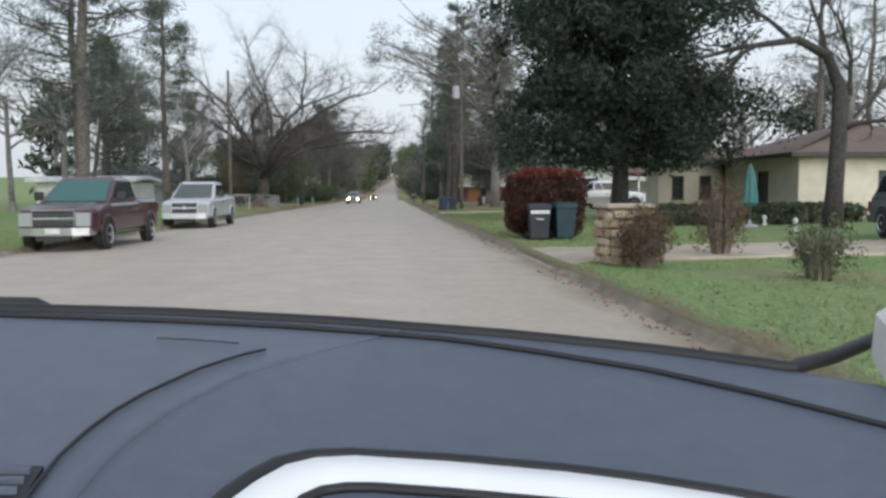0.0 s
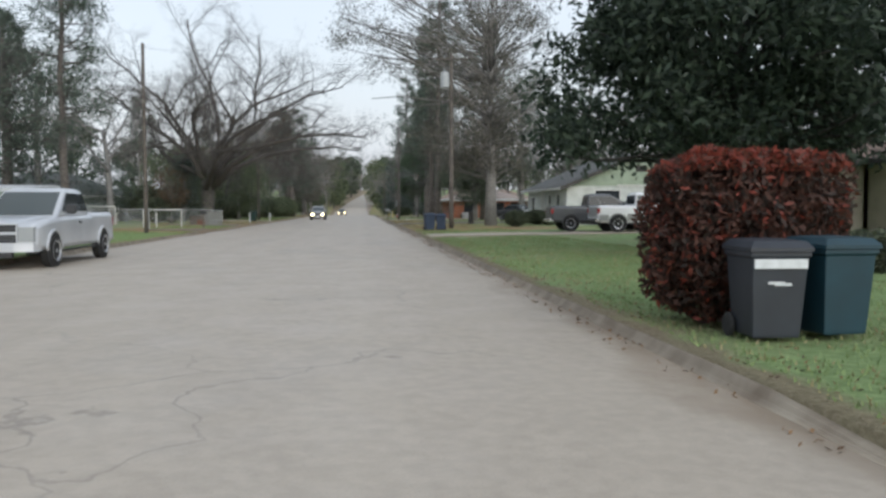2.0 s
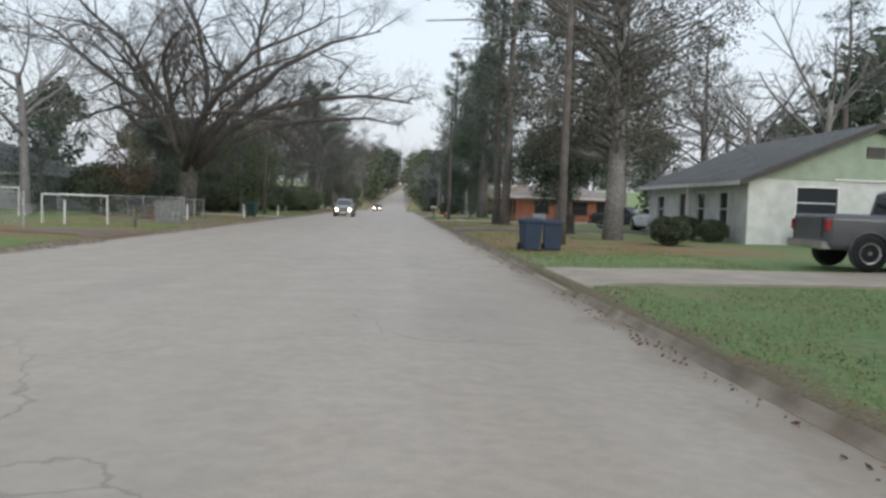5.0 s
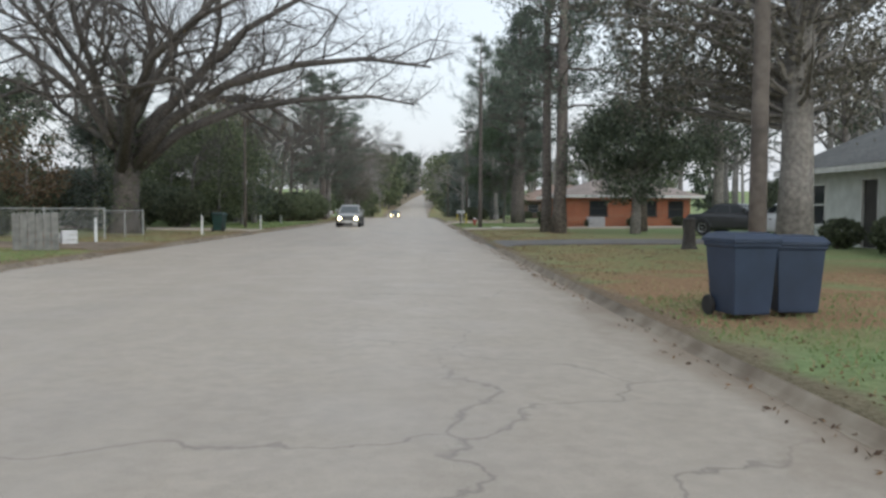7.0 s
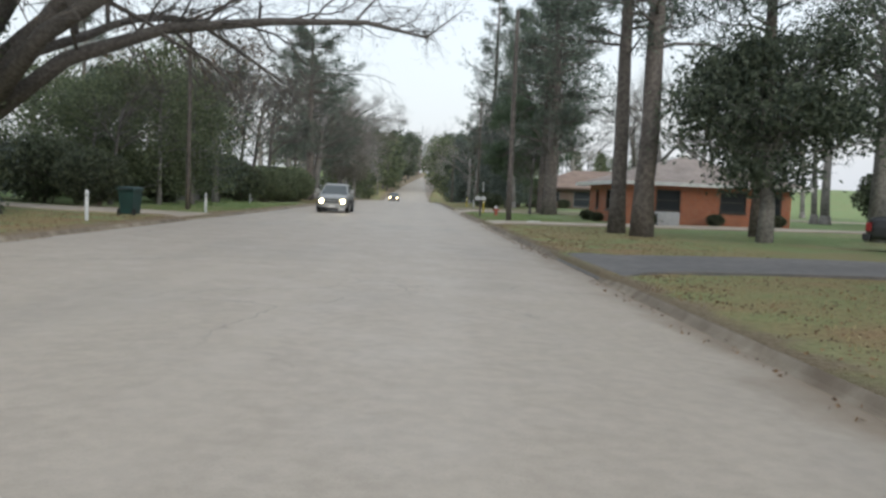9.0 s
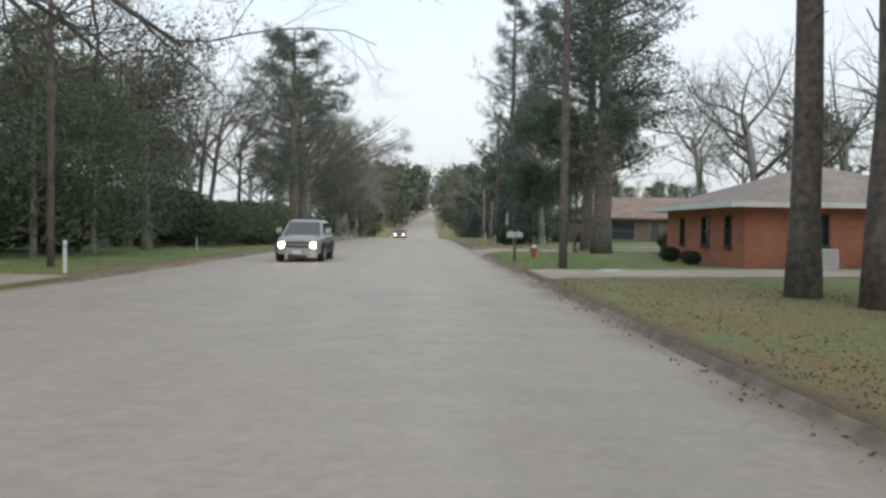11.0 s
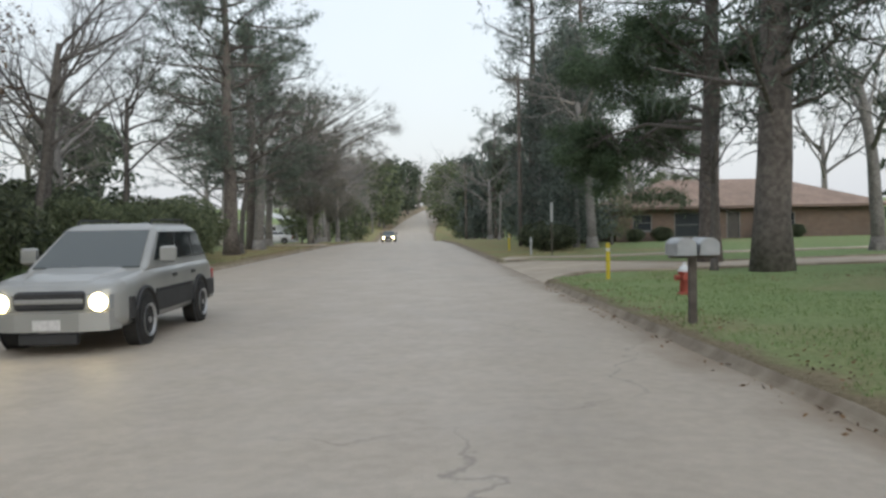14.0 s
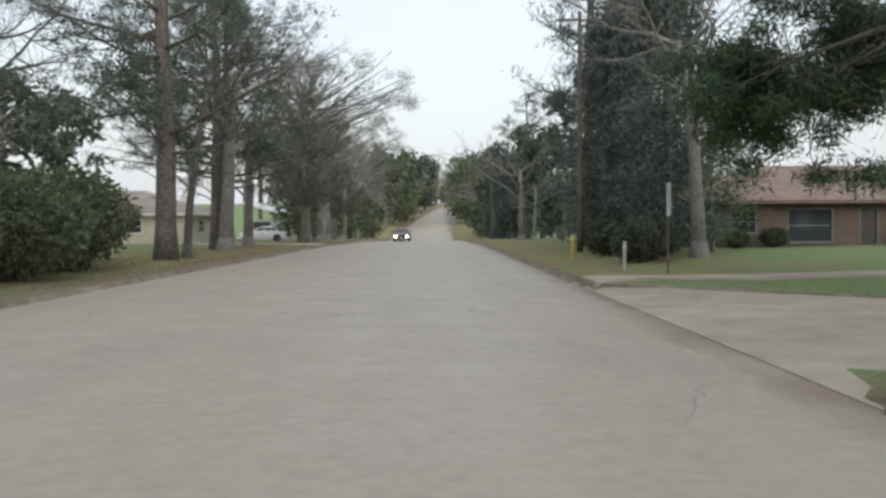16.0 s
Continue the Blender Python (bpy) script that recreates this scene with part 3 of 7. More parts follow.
def build_ground():
    xs = [-1500, -600, -250, -120, -70, -45, -33, -26, -22, -19, -17, -15, -13.5, -12.2, -11.2, -10.4, -9.8, -9.5, LEFT - 0.07, LEFT - 0.06, -5, 0,
          RIGHT + 0.06, RIGHT + 0.07, 3.6, 4.2, RIGHT + 0.8, RIGHT + 0.82, 5.1, 5.8, 6.6, 7.5, 8.5, 9.6, 11, 12.5, 14, 16, 18.5, 22, 27, 33, 45, 70, 120, 250, 600, 1500]
    xs = sorted(xs)
    ys = [-600, -200, -80] + [-40 + 2.0 * i for i in range(62)] + [84 + 1.2 * i for i in range(34)]
    ys += [SIDE[0] - 0.1, SIDE[0] + 0.1, SIDE[1] - 0.1, SIDE[1] + 0.1] + [126 + 2.5 * i for i in range(32)] + [210 + 8 * i for i in range(44)] + [600, 700, 900, 1300, 2500]
    ys = sorted(set(round(y, 3) for y in ys))
    m = Mesh()
    for y in ys:
        for x in xs:
            inside = LEFT - 0.065 < x < RIGHT + 0.065 or (x < RIGHT + 1.15 and in_side(x, y))
            m.v.append((x + bend(y) + (narrow(y) if x < -5 else 0.0), y, hill(y) - 0.06 if inside else base_z(x, y)))
    w = len(xs)
    for j in range(len(ys) - 1):
        for i in range(w - 1):
            m.f.append((j * w + i, j * w + i + 1, (j + 1) * w + i + 1, (j + 1) * w + i))
    g = m.make("ground", M_LAWN, smooth=True)
    return tagged(g, "green winter lawn with straw patches and leaf litter", "ground", kind="structure")


build_ground()


def build_road(ys, thick=0.05, crown=0.06, nx=8):
    m = Mesh()
    for y in ys:
        x0, x1 = LEFT + narrow(y) + bend(y), RIGHT + bend(y)
        for i in range(nx + 1):
            m.v.append((x0 + (x1 - x0) * i / nx, y, hill(y) + crown * (1 - (2 * i / nx - 1) ** 2)))
        for i in range(nx + 1):
            m.v.append((x0 + (x1 - x0) * i / nx, y, hill(y) - thick))
    w = 2 * (nx + 1)
    for j in range(len(ys) - 1):
        a, b = j * w, (j + 1) * w
        for i in range(nx):
            m.f.append((a + i, a + i + 1, b + i + 1, b + i))
            m.f.append((a + nx + 1 + i, b + nx + 1 + i, b + nx + 2 + i, a + nx + 2 + i))
        m.f.append((a, b, b + nx + 1, a + nx + 1))
        m.f.append((a + nx, a + w - 1, b + w - 1, b + nx))
    return tagged(m.make("road", M_ROAD), "worn pale concrete residential street with a slight crown", "road", kind="structure")


build_road([-60 + 6 * i for i in range(46)] + [216 + 12 * i for i in range(37)])
side_street = Mesh()
lane_us = [0.0, 0.35, 0.8, 1.3, 1.5, 1.8, 2.3, 3.0, 3.8, 4.8, 6.0, 7.0, 8.0, 11, 16, 24, 40, 70, 110]
for u in lane_us:
    for k in range(9):
        y = lane_near(RIGHT + u) + (lane_far(RIGHT + u) - lane_near(RIGHT + u)) * k / 8
        side_street.v.append((RIGHT + u, y, 0.012 + (base_z(RIGHT + u, y) + 0.02) * min(1.0, u / 1.3)))
for a in range(len(lane_us) - 1):
    for k in range(8):
        side_street.f.append((a * 9 + k, (a + 1) * 9 + k, (a + 1) * 9 + k + 1, a * 9 + k + 1))
lane = tagged(side_street.make("road_side", M_DRIVE), "pale concrete lane that flares out into the street", "road", kind="structure")
sol = lane.modifiers.new("thickness", 'SOLIDIFY')
sol.thickness, sol.offset = 0.08, -1.0


def kerb_run(side, y0, y1):
    """One rolled concrete kerb with its gutter lip; side -1 is left, 1 is right."""
    prof = [(-0.06, 0.004), (-0.03, 0.010), (0.0, 0.035), (0.035, 0.085), (0.05, 0.106), (0.07, 0.108), (0.075, -0.1), (-0.06, -0.1)]
    n = max(2, int((y1 - y0) / 1.5))
    rings = []
    for j in range(n + 1):
        y = y0 + (y1 - y0) * j / n
        drop = 0.72 if j in (0, n) else 0.0
        edge = RIGHT if side > 0 else LEFT + narrow(y)
        rings.append([(edge + bend(y) + side * u, y, hill(y) + (v * (1 - drop) if v > 0.03 else v) + 0.006 * noise.noise(Vector((u * 3, y * 0.8, side)))) for u, v in prof])
    ob = Mesh().loft(rings).make("kerb", M_KERB)
    fix_normals(ob)
    return tagged(ob, "weathered concrete kerb with dirt in the gutter", "kerb", "kerbs along the street", "structure")


def runs(cuts, y0, y1):
    a = y0
    for c0, c1 in sorted(cuts):
        if c0 > a:
            yield a, c0
        a = max(a, c1)
    yield a, y1


for a, b in runs([(d[0], d[1]) for d in DRIVES_R] + [SIDE], -40, 330):
    kerb_run(1, a, b)
for a, b in runs([(d[0], d[1]) for d in DRIVES_L], -40, 330):
    kerb_run(-1, a, b)

# low kerbs that follow both edges of the lane
for edge_y, out in ((lane_near, -1), (lane_far, 1)):
    rings = []
    for u in [0.0, 0.15, 0.3, 0.5, 0.75, 1.0, 1.3, 1.6, 1.9, 2.3, 2.8, 3.4, 4.2, 5.0, 6.0, 7.0, 8.0, 12, 20, 40]:
        x, y = RIGHT + u, edge_y(RIGHT + u)
        d = Vector((0.02, edge_y(x + 0.02) - y, 0)).normalized()
        side_way = Vector((-d.y, d.x, 0)) * out
        z = base_z(x, y) * min(1.0, 0.1 + u / 0.9)
        rings.append([(x + side_way.x * a, y + side_way.y * a, z + h) for a, h in ((-0.04, -0.06), (-0.03, 0.03), (0.0, 0.065), (0.09, 0.07), (0.14, 0.03), (0.14, -0.06))])
    ob = fix_normals(Mesh().loft(rings).make("kerb", M_KERB))
    tagged(ob, "low curved concrete kerb along the lane's edge", "kerb", "kerbs along the street", "structure")


def driveway(side, y0, y1, mat, reach):
    edge = RIGHT if side > 0 else LEFT + narrow((y0 + y1) / 2)
    m = Mesh()
    steps = [0.0, 0.35, 0.8, 1.4] + [1.4 + (reach - 1.4) * k / 8 for k in range(1, 9)]
    for u in steps:
        x = edge + side * u
        flare = 0.7 * max(0.0, 1 - u / 1.2)
        for k in range(5):
            y = y0 - flare + (y1 - y0 + 2 * flare) * k / 4
            base = ground_z(x, y) + 0.035
            z = hill(y) + 0.012 if u == 0 else hill(y) + 0.012 + (base - hill(y)) * min(1.0, u / 0.8)
            m.v.append((x, y, max(z, base) if u >= 0.8 else z + (0.05 if u > 0 else 0)))
    for j in range(len(steps) - 1):
        for k in range(4):
            a = j * 5 + k
            m.f.append((a, a + 1, a + 6, a + 5) if side < 0 else (a, a + 5, a + 6, a + 1))
    ob = m.make("driveway", mat)
    sol = ob.modifiers.new("thickness", 'SOLIDIFY')
    sol.thickness, sol.offset = 0.08, -1.0
    asphalt = mat == M_ASPH
    return tagged(ob, "bare brown dirt driveway across the verge" if mat == M_DIRT else "dark patched asphalt driveway across the verge" if asphalt else "pale concrete driveway meeting the street", "driveway", "driveways", "structure")


for y0, y1, mat, reach in DRIVES_R:
    driveway(1, y0, y1, mat, reach)
for y0, y1, mat, reach in DRIVES_L:
    driveway(-1, y0, y1, mat, reach)


# ---- trees ----
def grow(rng, p, d, length, r, level, spec, mesh, tips):
    seg, wander, lift, count, ratio, angle, first, sides, taper = spec[level]
    pts, dirs = [Vector(p)], [Vector(d)]
    d = Vector(d).normalized()
    for _ in range(seg):
        d = (d + Vector(rng.normal(0, wander, 3)) + Vector((0, 0, lift))).normalized()
        if pts[-1].z < mesh.low and d.z < 0.05:
            d = Vector((d.x, d.y, 0.12)).normalized()
        pts.append(pts[-1] + d * (length / seg))
        dirs.append(d.copy())
    rad = [r * (1 - (1 - taper) * i / seg) for i in range(seg + 1)]
    mesh.tube(pts, rad, sides, level < 2)
    if level == len(spec) - 1:
        tips += pts[1:]
        return
    for c in range(count):
        s = first + (1 - first) * (c + rng.uniform(0.1, 0.9)) / count
        i = min(int(s * seg), seg - 1)
        f = s * seg - i
        q = pts[i].lerp(pts[i + 1], f)
        axis = dirs[i + 1].orthogonal().normalized()
        axis.rotate(Matrix.Rotation(rng.uniform(0, 2 * math.pi), 3, dirs[i + 1]))
        nd = dirs[i + 1].copy()
        nd.rotate(Matrix.Rotation(radians(angle * rng.uniform(0.7, 1.3)), 3, axis))
        branch = mesh
        if level == 0 and mesh.limbs is not None:
            branch = Mesh()
            branch.low = mesh.low
            mesh.limbs.append(branch)
        grow(rng, q, nd, length * ratio * rng.uniform(0.7, 1.25) * (1.15 - 0.45 * s), rad[i] * rng.uniform(0.45, 0.62), level + 1, spec, branch, tips)


def tree_parts(e, wood, wood_mat, leaves=()):
    wood.make("trunk", wood_mat, e, smooth=True)
    for branch in wood.limbs or ():
        branch.make("limb", wood_mat, e, smooth=True)
    for name, pts, size, mat, rng, shape, stretch in leaves:
        cards(name, pts, size, mat, rng, e, shape, stretch)
    return e


def bare_tree(seed, height, label, spread=1.0, leaf=0, trunk=0.3, trunk_r=0.32, mat=None, fine=5, bark=None):
    rng = np.random.default_rng(seed)
    e = thing("bare_tree", label, "tree", group="trees along the street")
    wood, tips = Mesh(), []
    wood.limbs = []
    H = height
    spec = [(6, 0.05, 0.03, 8, 0.95 * spread, 52, 0.55, 8, 0.55), (7, 0.12, 0.03, 7, 0.55, 46, 0.25, 6, 0.25), (5, 0.16, 0.02, 6, 0.5, 45, 0.2, 4, 0.3),
            (3, 0.2, 0.0, fine, 0.5, 45, 0.15, 3, 0.35), (1, 0.22, -0.02, 0, 0.5, 45, 0.2, 3, 0.4)]
    if fine < 4:
        spec = [(4, 0.05, 0.03, 7, 0.95 * spread, 52, 0.55, 6, 0.55), (4, 0.12, 0.03, 6, 0.55, 46, 0.25, 4, 0.25), (3, 0.16, 0.02, 5, 0.5, 45, 0.2, 3, 0.35), (1, 0.2, 0.0, 0, 0.5, 45, 0.15, 3, 0.5)]
    grow(rng, (0, 0, -0.1), (0, 0, 1), H * 0.5, trunk_r, 0, spec, wood, tips)
    flare = [(trunk_r * 1.7, -0.15), (trunk_r * 1.25, 0.2), (trunk_r * 1.0, 0.7)]
    wood.spin(flare, sides=10)
    leaves = []
    if leaf:
        pick = rng.choice(len(tips), min(leaf, len(tips)), replace=False)
        leaves.append(("crown", clumps([tips[i] for i in pick], 4, 0.22, rng), 0.09, mat or M_DRYLEAF, rng, 4, 1.4))
    return tree_parts(e, wood, bark or M_BARK, leaves)


def pine(seed, height, label, r=0.27, first=0.42, limb=3.2, per=26, limbs=34, mat=None, size=0.062, flat=0.75, rise=(-0.1, 0.35), heads=()):
    rng = np.random.default_rng(seed)
    e = thing("pine_tree", label, "tree", group="trees along the street")
    wood, tips = Mesh(), []
    n = 12
    pts, rad = [], []
    x = y = 0.0
    for i in range(n + 1):
        s = i / n
        x += rng.normal(0, 0.05) * (i > 1)
        y += rng.normal(0, 0.05) * (i > 1)
        pts.append(Vector((x, y, height * s - 0.1)))
        rad.append(r * (1.25 if i == 0 else 1.0) * (1 - 0.86 * s ** 1.3))
    wood.tube(pts, rad, 10)
    spec = [(5, 0.13, 0.05, 6, 0.5, 42, 0.3, 4, 0.3), (4, 0.2, 0.06, 0, 0.5, 40, 0.3, 3, 0.35)]
    for k in range(limbs):
        s = first + (0.97 - first) * (k / limbs) ** 0.9
        i = min(int(s * n), n - 1)
        p = pts[i].lerp(pts[i + 1], s * n - i)
        a = rng.uniform(0, 2 * math.pi)
        q = (s - first) / (1 - first)
        ln = limb * max(0.16, 1.0 - 1.35 * (q - 0.32) ** 2 - 0.25 * q) * rng.uniform(0.55, 1.2)
        grow(rng, p, (math.cos(a), math.sin(a), rng.uniform(*rise)), ln, 0.055 * r / 0.27, 0, spec, wood, tips)
    for k in range(5):       # dead stubs below the crown
        s = first * rng.uniform(0.35, 0.95)
        i = min(int(s * n), n - 1)
        a = rng.uniform(0, 2 * math.pi)
        grow(rng, pts[i].lerp(pts[i + 1], s * n - i), (math.cos(a), math.sin(a), 0.1), rng.uniform(0.5, 1.3), 0.035, 1, spec, wood, [])
    leafy = []
    for lx, ly, lz, wide, tall, start in heads:       # long level limbs that end in broad leafy sprays
        head, root = Vector((lx, ly, lz)), Vector((pts[2].x, pts[2].y, start))
        elbow = root.lerp(head, 0.45) + Vector((0, 0, 0.5))
        wood.tube([root, root.lerp(elbow, 0.5), elbow, elbow.lerp(head, 0.5), head], [0.095, 0.08, 0.06, 0.045, 0.02], 6)
        for _ in range(int(16 * wide)):
            d = Vector(rng.normal(0, 0.5, 3))
            end = head + Vector((d.x * wide, d.y * wide * 0.8, d.z * tall - 0.12 * d.length ** 2))
            grow(rng, elbow.lerp(head, rng.uniform(0.5, 1.0)), end - head, (end - head).length * 0.9 + 0.3, 0.03, 1, spec, wood, [])
            leafy += [tuple(end + Vector(rng.normal(0, 0.16, 3))) for _ in range(9)]
    pts_l = clumps(tips, max(2, per // 4), 0.23, rng, flat)
    if leafy:
        pts_l = np.concatenate([pts_l, clumps(leafy, 52, 0.27, rng, 0.6)])
    return tree_parts(e, wood, M_PINEBARK, [("crown", pts_l, size, mat or M_NEEDLE, rng, 3, 2.9)])


def evergreen(seed, height, radius, bottom, label, name="evergreen_tree", mat=None, clump=95, per=95, size=0.15, r=0.3, cone=0.0, spread=0.55, bark=None, lobes=()):
    """A dense crown: many clumps of leaves in an uneven outline on real limbs."""
    rng = np.random.default_rng(seed)
    e = thing(name, label, "tree", group="trees along the street")
    wood, tips = Mesh(), []
    wood.tube([(0, 0, -0.1), (0.04, 0.02, bottom * 0.6), (0.0, 0.08, height * 0.5), (0.1, 0.0, height * 0.85)], [r * 1.25, r, r * 0.6, r * 0.15], 9)
    cs = []
    while len(cs) < clump:
        u = rng.uniform(0, 1)
        z = bottom + (height - bottom) * u
        prof = (1 - u * cone) * math.sqrt(max(0.05, 1 - (2 * u - 1) ** 2 * (0.75 if cone == 0 else 0.35)))
        a = rng.uniform(0, 2 * math.pi)
        lump = 0.82 + 0.48 * noise.noise(Vector((math.cos(a) * 1.9 + seed, math.sin(a) * 1.9, z * 0.55)))
        rr = radius * prof * lump * math.sqrt(rng.uniform(0.12, 1.0))
        cs.append((rr * math.cos(a), rr * math.sin(a), z))
    for lx, ly, lz, lr, count in lobes:       # far-reaching limbs with their own leafy heads
        head = Vector((lx, ly, lz))
        start = Vector((0, 0.05, height * 0.42))
        elbow = start.lerp(head, 0.5) + Vector((0, 0, 0.9))
        wood.tube([start, start.lerp(elbow, 0.55), elbow, elbow.lerp(head, 0.6), head], [r * 0.42, r * 0.34, r * 0.25, r * 0.16, r * 0.06], 6)
        cs += [tuple(head + Vector(rng.normal(0, lr * 0.55, 3)) * 1.0) for _ in range(count)]
    spec = [(4, 0.12, 0.02, 0, 0.5, 40, 0.3, 4, 0.3)]
    for c in cs[::2]:
        base = Vector((0, 0, min(c[2] * 0.8, height * 0.8)))
        d = Vector(c) - base
        grow(rng, base, d, d.length, 0.05 * r / 0.3 + 0.015, 0, spec, wood, [])
    pts = clumps(cs, per, spread, rng, 0.8)
    pts = pts[pts[:, 2] > bottom * 0.75]
    return tree_parts(e, wood, bark or M_BARK, [("crown", pts, size, mat or M_LEAF, rng, 4, 1.5)])


def bush(name, seed, rx, ry, rz, label, mat, count=2600, size=0.06, twigs=14, boxy=0.0, category="shrub", shaggy=0.13, tops=None):
    """Stems from the ground and leaves in a rounded or clipped outline. tops: leaves of another colour on the top and sides."""
    rng = np.random.default_rng(seed)
    e = thing(name, label, category)
    wood = Mesh()
    for _ in range(twigs):
        a = rng.uniform(0, 2 * math.pi)
        k = rng.uniform(0.3, 0.95)
        wood.tube([(0.25 * rx * math.cos(a) * k, 0.25 * ry * math.sin(a) * k, -0.05), (0.5 * rx * math.cos(a) * k, 0.5 * ry * math.sin(a) * k, rz * 0.9),
                   (0.85 * rx * math.cos(a) * k, 0.85 * ry * math.sin(a) * k, rz * (1.2 + 0.6 * (1 - k)))], [0.022, 0.016, 0.006], 4)
    wood.make("woody_base", M_TWIG, e)

    def shell(n, lo):
        v = rng.normal(size=(n, 3))
        v /= np.linalg.norm(v, axis=1)[:, None]
        if boxy:
            v /= (np.abs(v) ** boxy).sum(1)[:, None] ** (1 / boxy)
        lump = np.array([0.93 + shaggy * noise.noise(Vector(p) * 2.2 + Vector((seed, 0, 0))) for p in v])
        v *= (lump * rng.uniform(lo, 1.0, n) ** 0.5)[:, None]
        return v * (rx, ry, rz) + (0, 0, rz)
    cards("leaves", shell(count, 0.3), size, mat, rng, e)
    if tops:
        p = shell(int(count * 0.75), 0.86)
        keep = (p[:, 2] > rz * 1.7) | (rng.uniform(size=len(p)) < 0.07)
        cards("young_leaves", p[keep], size, tops, rng, e)
    return e


def put(ob, x, y, turn=0.0, scale=1.0, z=None):
    ob.matrix_basis = pose(x, y, ground_z(x, y) - 0.03 if z is None else z, 0, 0, turn) @ Matrix.Diagonal((scale, scale, scale, 1))
    return ob


def again(ob, x, y, turn=0.0, scale=1.0, tall=None, label=""):
    m = pose(x, y, ground_z(x, y) - 0.03, 0, 0, turn) @ Matrix.Diagonal((scale, scale, tall or scale, 1))
    keep = ob.scale.copy()
    ob.scale = (1, 1, 1)
    c = copy_thing(ob, m)
    ob.scale = keep
    if label:
        tagged(c, label)
    return c


# the great spreading oak on the left, bare but for the ivy on its trunk
oak = thing("oak_tree", "great spreading bare oak with ivy on its trunk", "tree", group="trees along the street")
rng = np.random.default_rng(11)
wood, tips = Mesh(), []
wood.low = 4.8
wood.limbs = []
oak_spec = [(11, 0.17, -0.03, 10, 0.46, 48, 0.22, 7, 0.18), (6, 0.19, 0.015, 7, 0.5, 46, 0.2, 5, 0.3), (5, 0.2, 0.005, 6, 0.52, 46, 0.18, 4, 0.3), (3, 0.22, 0.0, 5, 0.52, 48, 0.2, 3, 0.4),
            (1, 0.22, 0.0, 0, 0.5, 45, 0.2, 3, 0.5)]
wood.tube([(0, 0, -0.15), (0.02, 0, 0.5), (0.05, 0.05, 1.8), (0.1, 0.1, 3.4), (0.0, 0.3, 5.0), (-0.3, 0.5, 6.6)], [1.0, 0.72, 0.62, 0.62, 0.46, 0.2], 12)
for az, up, ln in ((75, 1.3, 15), (120, 0.7, 11.5), (165, 1.2, 15), (215, 0.75, 12), (255, 1.4, 15), (290, 0.75, 12.5), (325, 1.5, 16.5), (0, 2.4, 17), (180, 2.6, 17), (50, 2.0, 17)):
    a = radians(az)
    branch = Mesh()
    branch.low = wood.low
    wood.limbs.append(branch)
    grow(rng, (0.0, 0.2, rng.uniform(2.9, 4.2) + 0.7 * (up > 1.1)), (math.cos(a), math.sin(a), up), ln * 0.92, 0.25, 0, oak_spec, branch, tips)
for pts, r0 in ((((0.3, 0.0, 3.2), (2.6, -0.8, 5.6), (5.6, -1.8, 7.2), (9.0, -2.6, 8.0), (12.2, -3.2, 8.2), (15.2, -3.4, 7.8)), 0.34),
                (((0.2, 0.3, 3.0), (2.4, 1.2, 5.2), (5.2, 2.6, 6.6), (8.6, 4.0, 7.3), (12.0, 4.8, 7.6), (14.4, 5.2, 7.2)), 0.32),
                (((0.0, -0.4, 3.2), (1.4, -3.0, 5.8), (3.4, -6.0, 7.6), (6.0, -8.4, 8.8), (8.8, -10.2, 9.4)), 0.30),
                (((0.0, 0.2, 3.4), (2.8, 0.4, 7.2), (6.0, 0.2, 10.2), (9.6, -0.6, 12.0), (13.0, -1.2, 12.8)), 0.30)):
    pts = [Vector(p) for p in pts]
    k = len(pts)
    branch = Mesh()
    branch.low = wood.low
    wood.limbs.append(branch)
    branch.tube(pts, [r0 * (1 - 0.86 * i / (k - 1)) for i in range(k)], 7)
    for i in range(1, k - 1):        # side branches all along the limb
        for c in range(4):
            p = pts[i].lerp(pts[i + 1], (c + 0.5) / 4)
            d = (pts[i + 1] - pts[i]).normalized() + Vector((rng.normal(0, 0.5), rng.normal(0, 0.75), rng.uniform(-0.1, 0.8)))
            grow(rng, p, d, rng.uniform(2.6, 5.0) * (1.1 - 0.1 * i), r0 * 0.26 * (1 - 0.7 * i / k), 1, oak_spec, branch, tips)
ivy = clumps([(0.65 * math.cos(a), 0.65 * math.sin(a), z) for z in np.linspace(0.3, 8.5, 44) for a in rng.uniform(0, 6.28, 3)], 18, 0.4, rng)
tree_parts(oak, wood, M_OAKBARK, [("ivy", ivy, 0.08, M_HEDGE, rng, 4, 1.3),
                              ("crown", clumps([tips[i] for i in rng.choice(len(tips), 900, replace=False)], 3, 0.2, rng), 0.045, M_DRYLEAF, rng, 4, 1.4)])
put(oak, -14.3, 94.5)

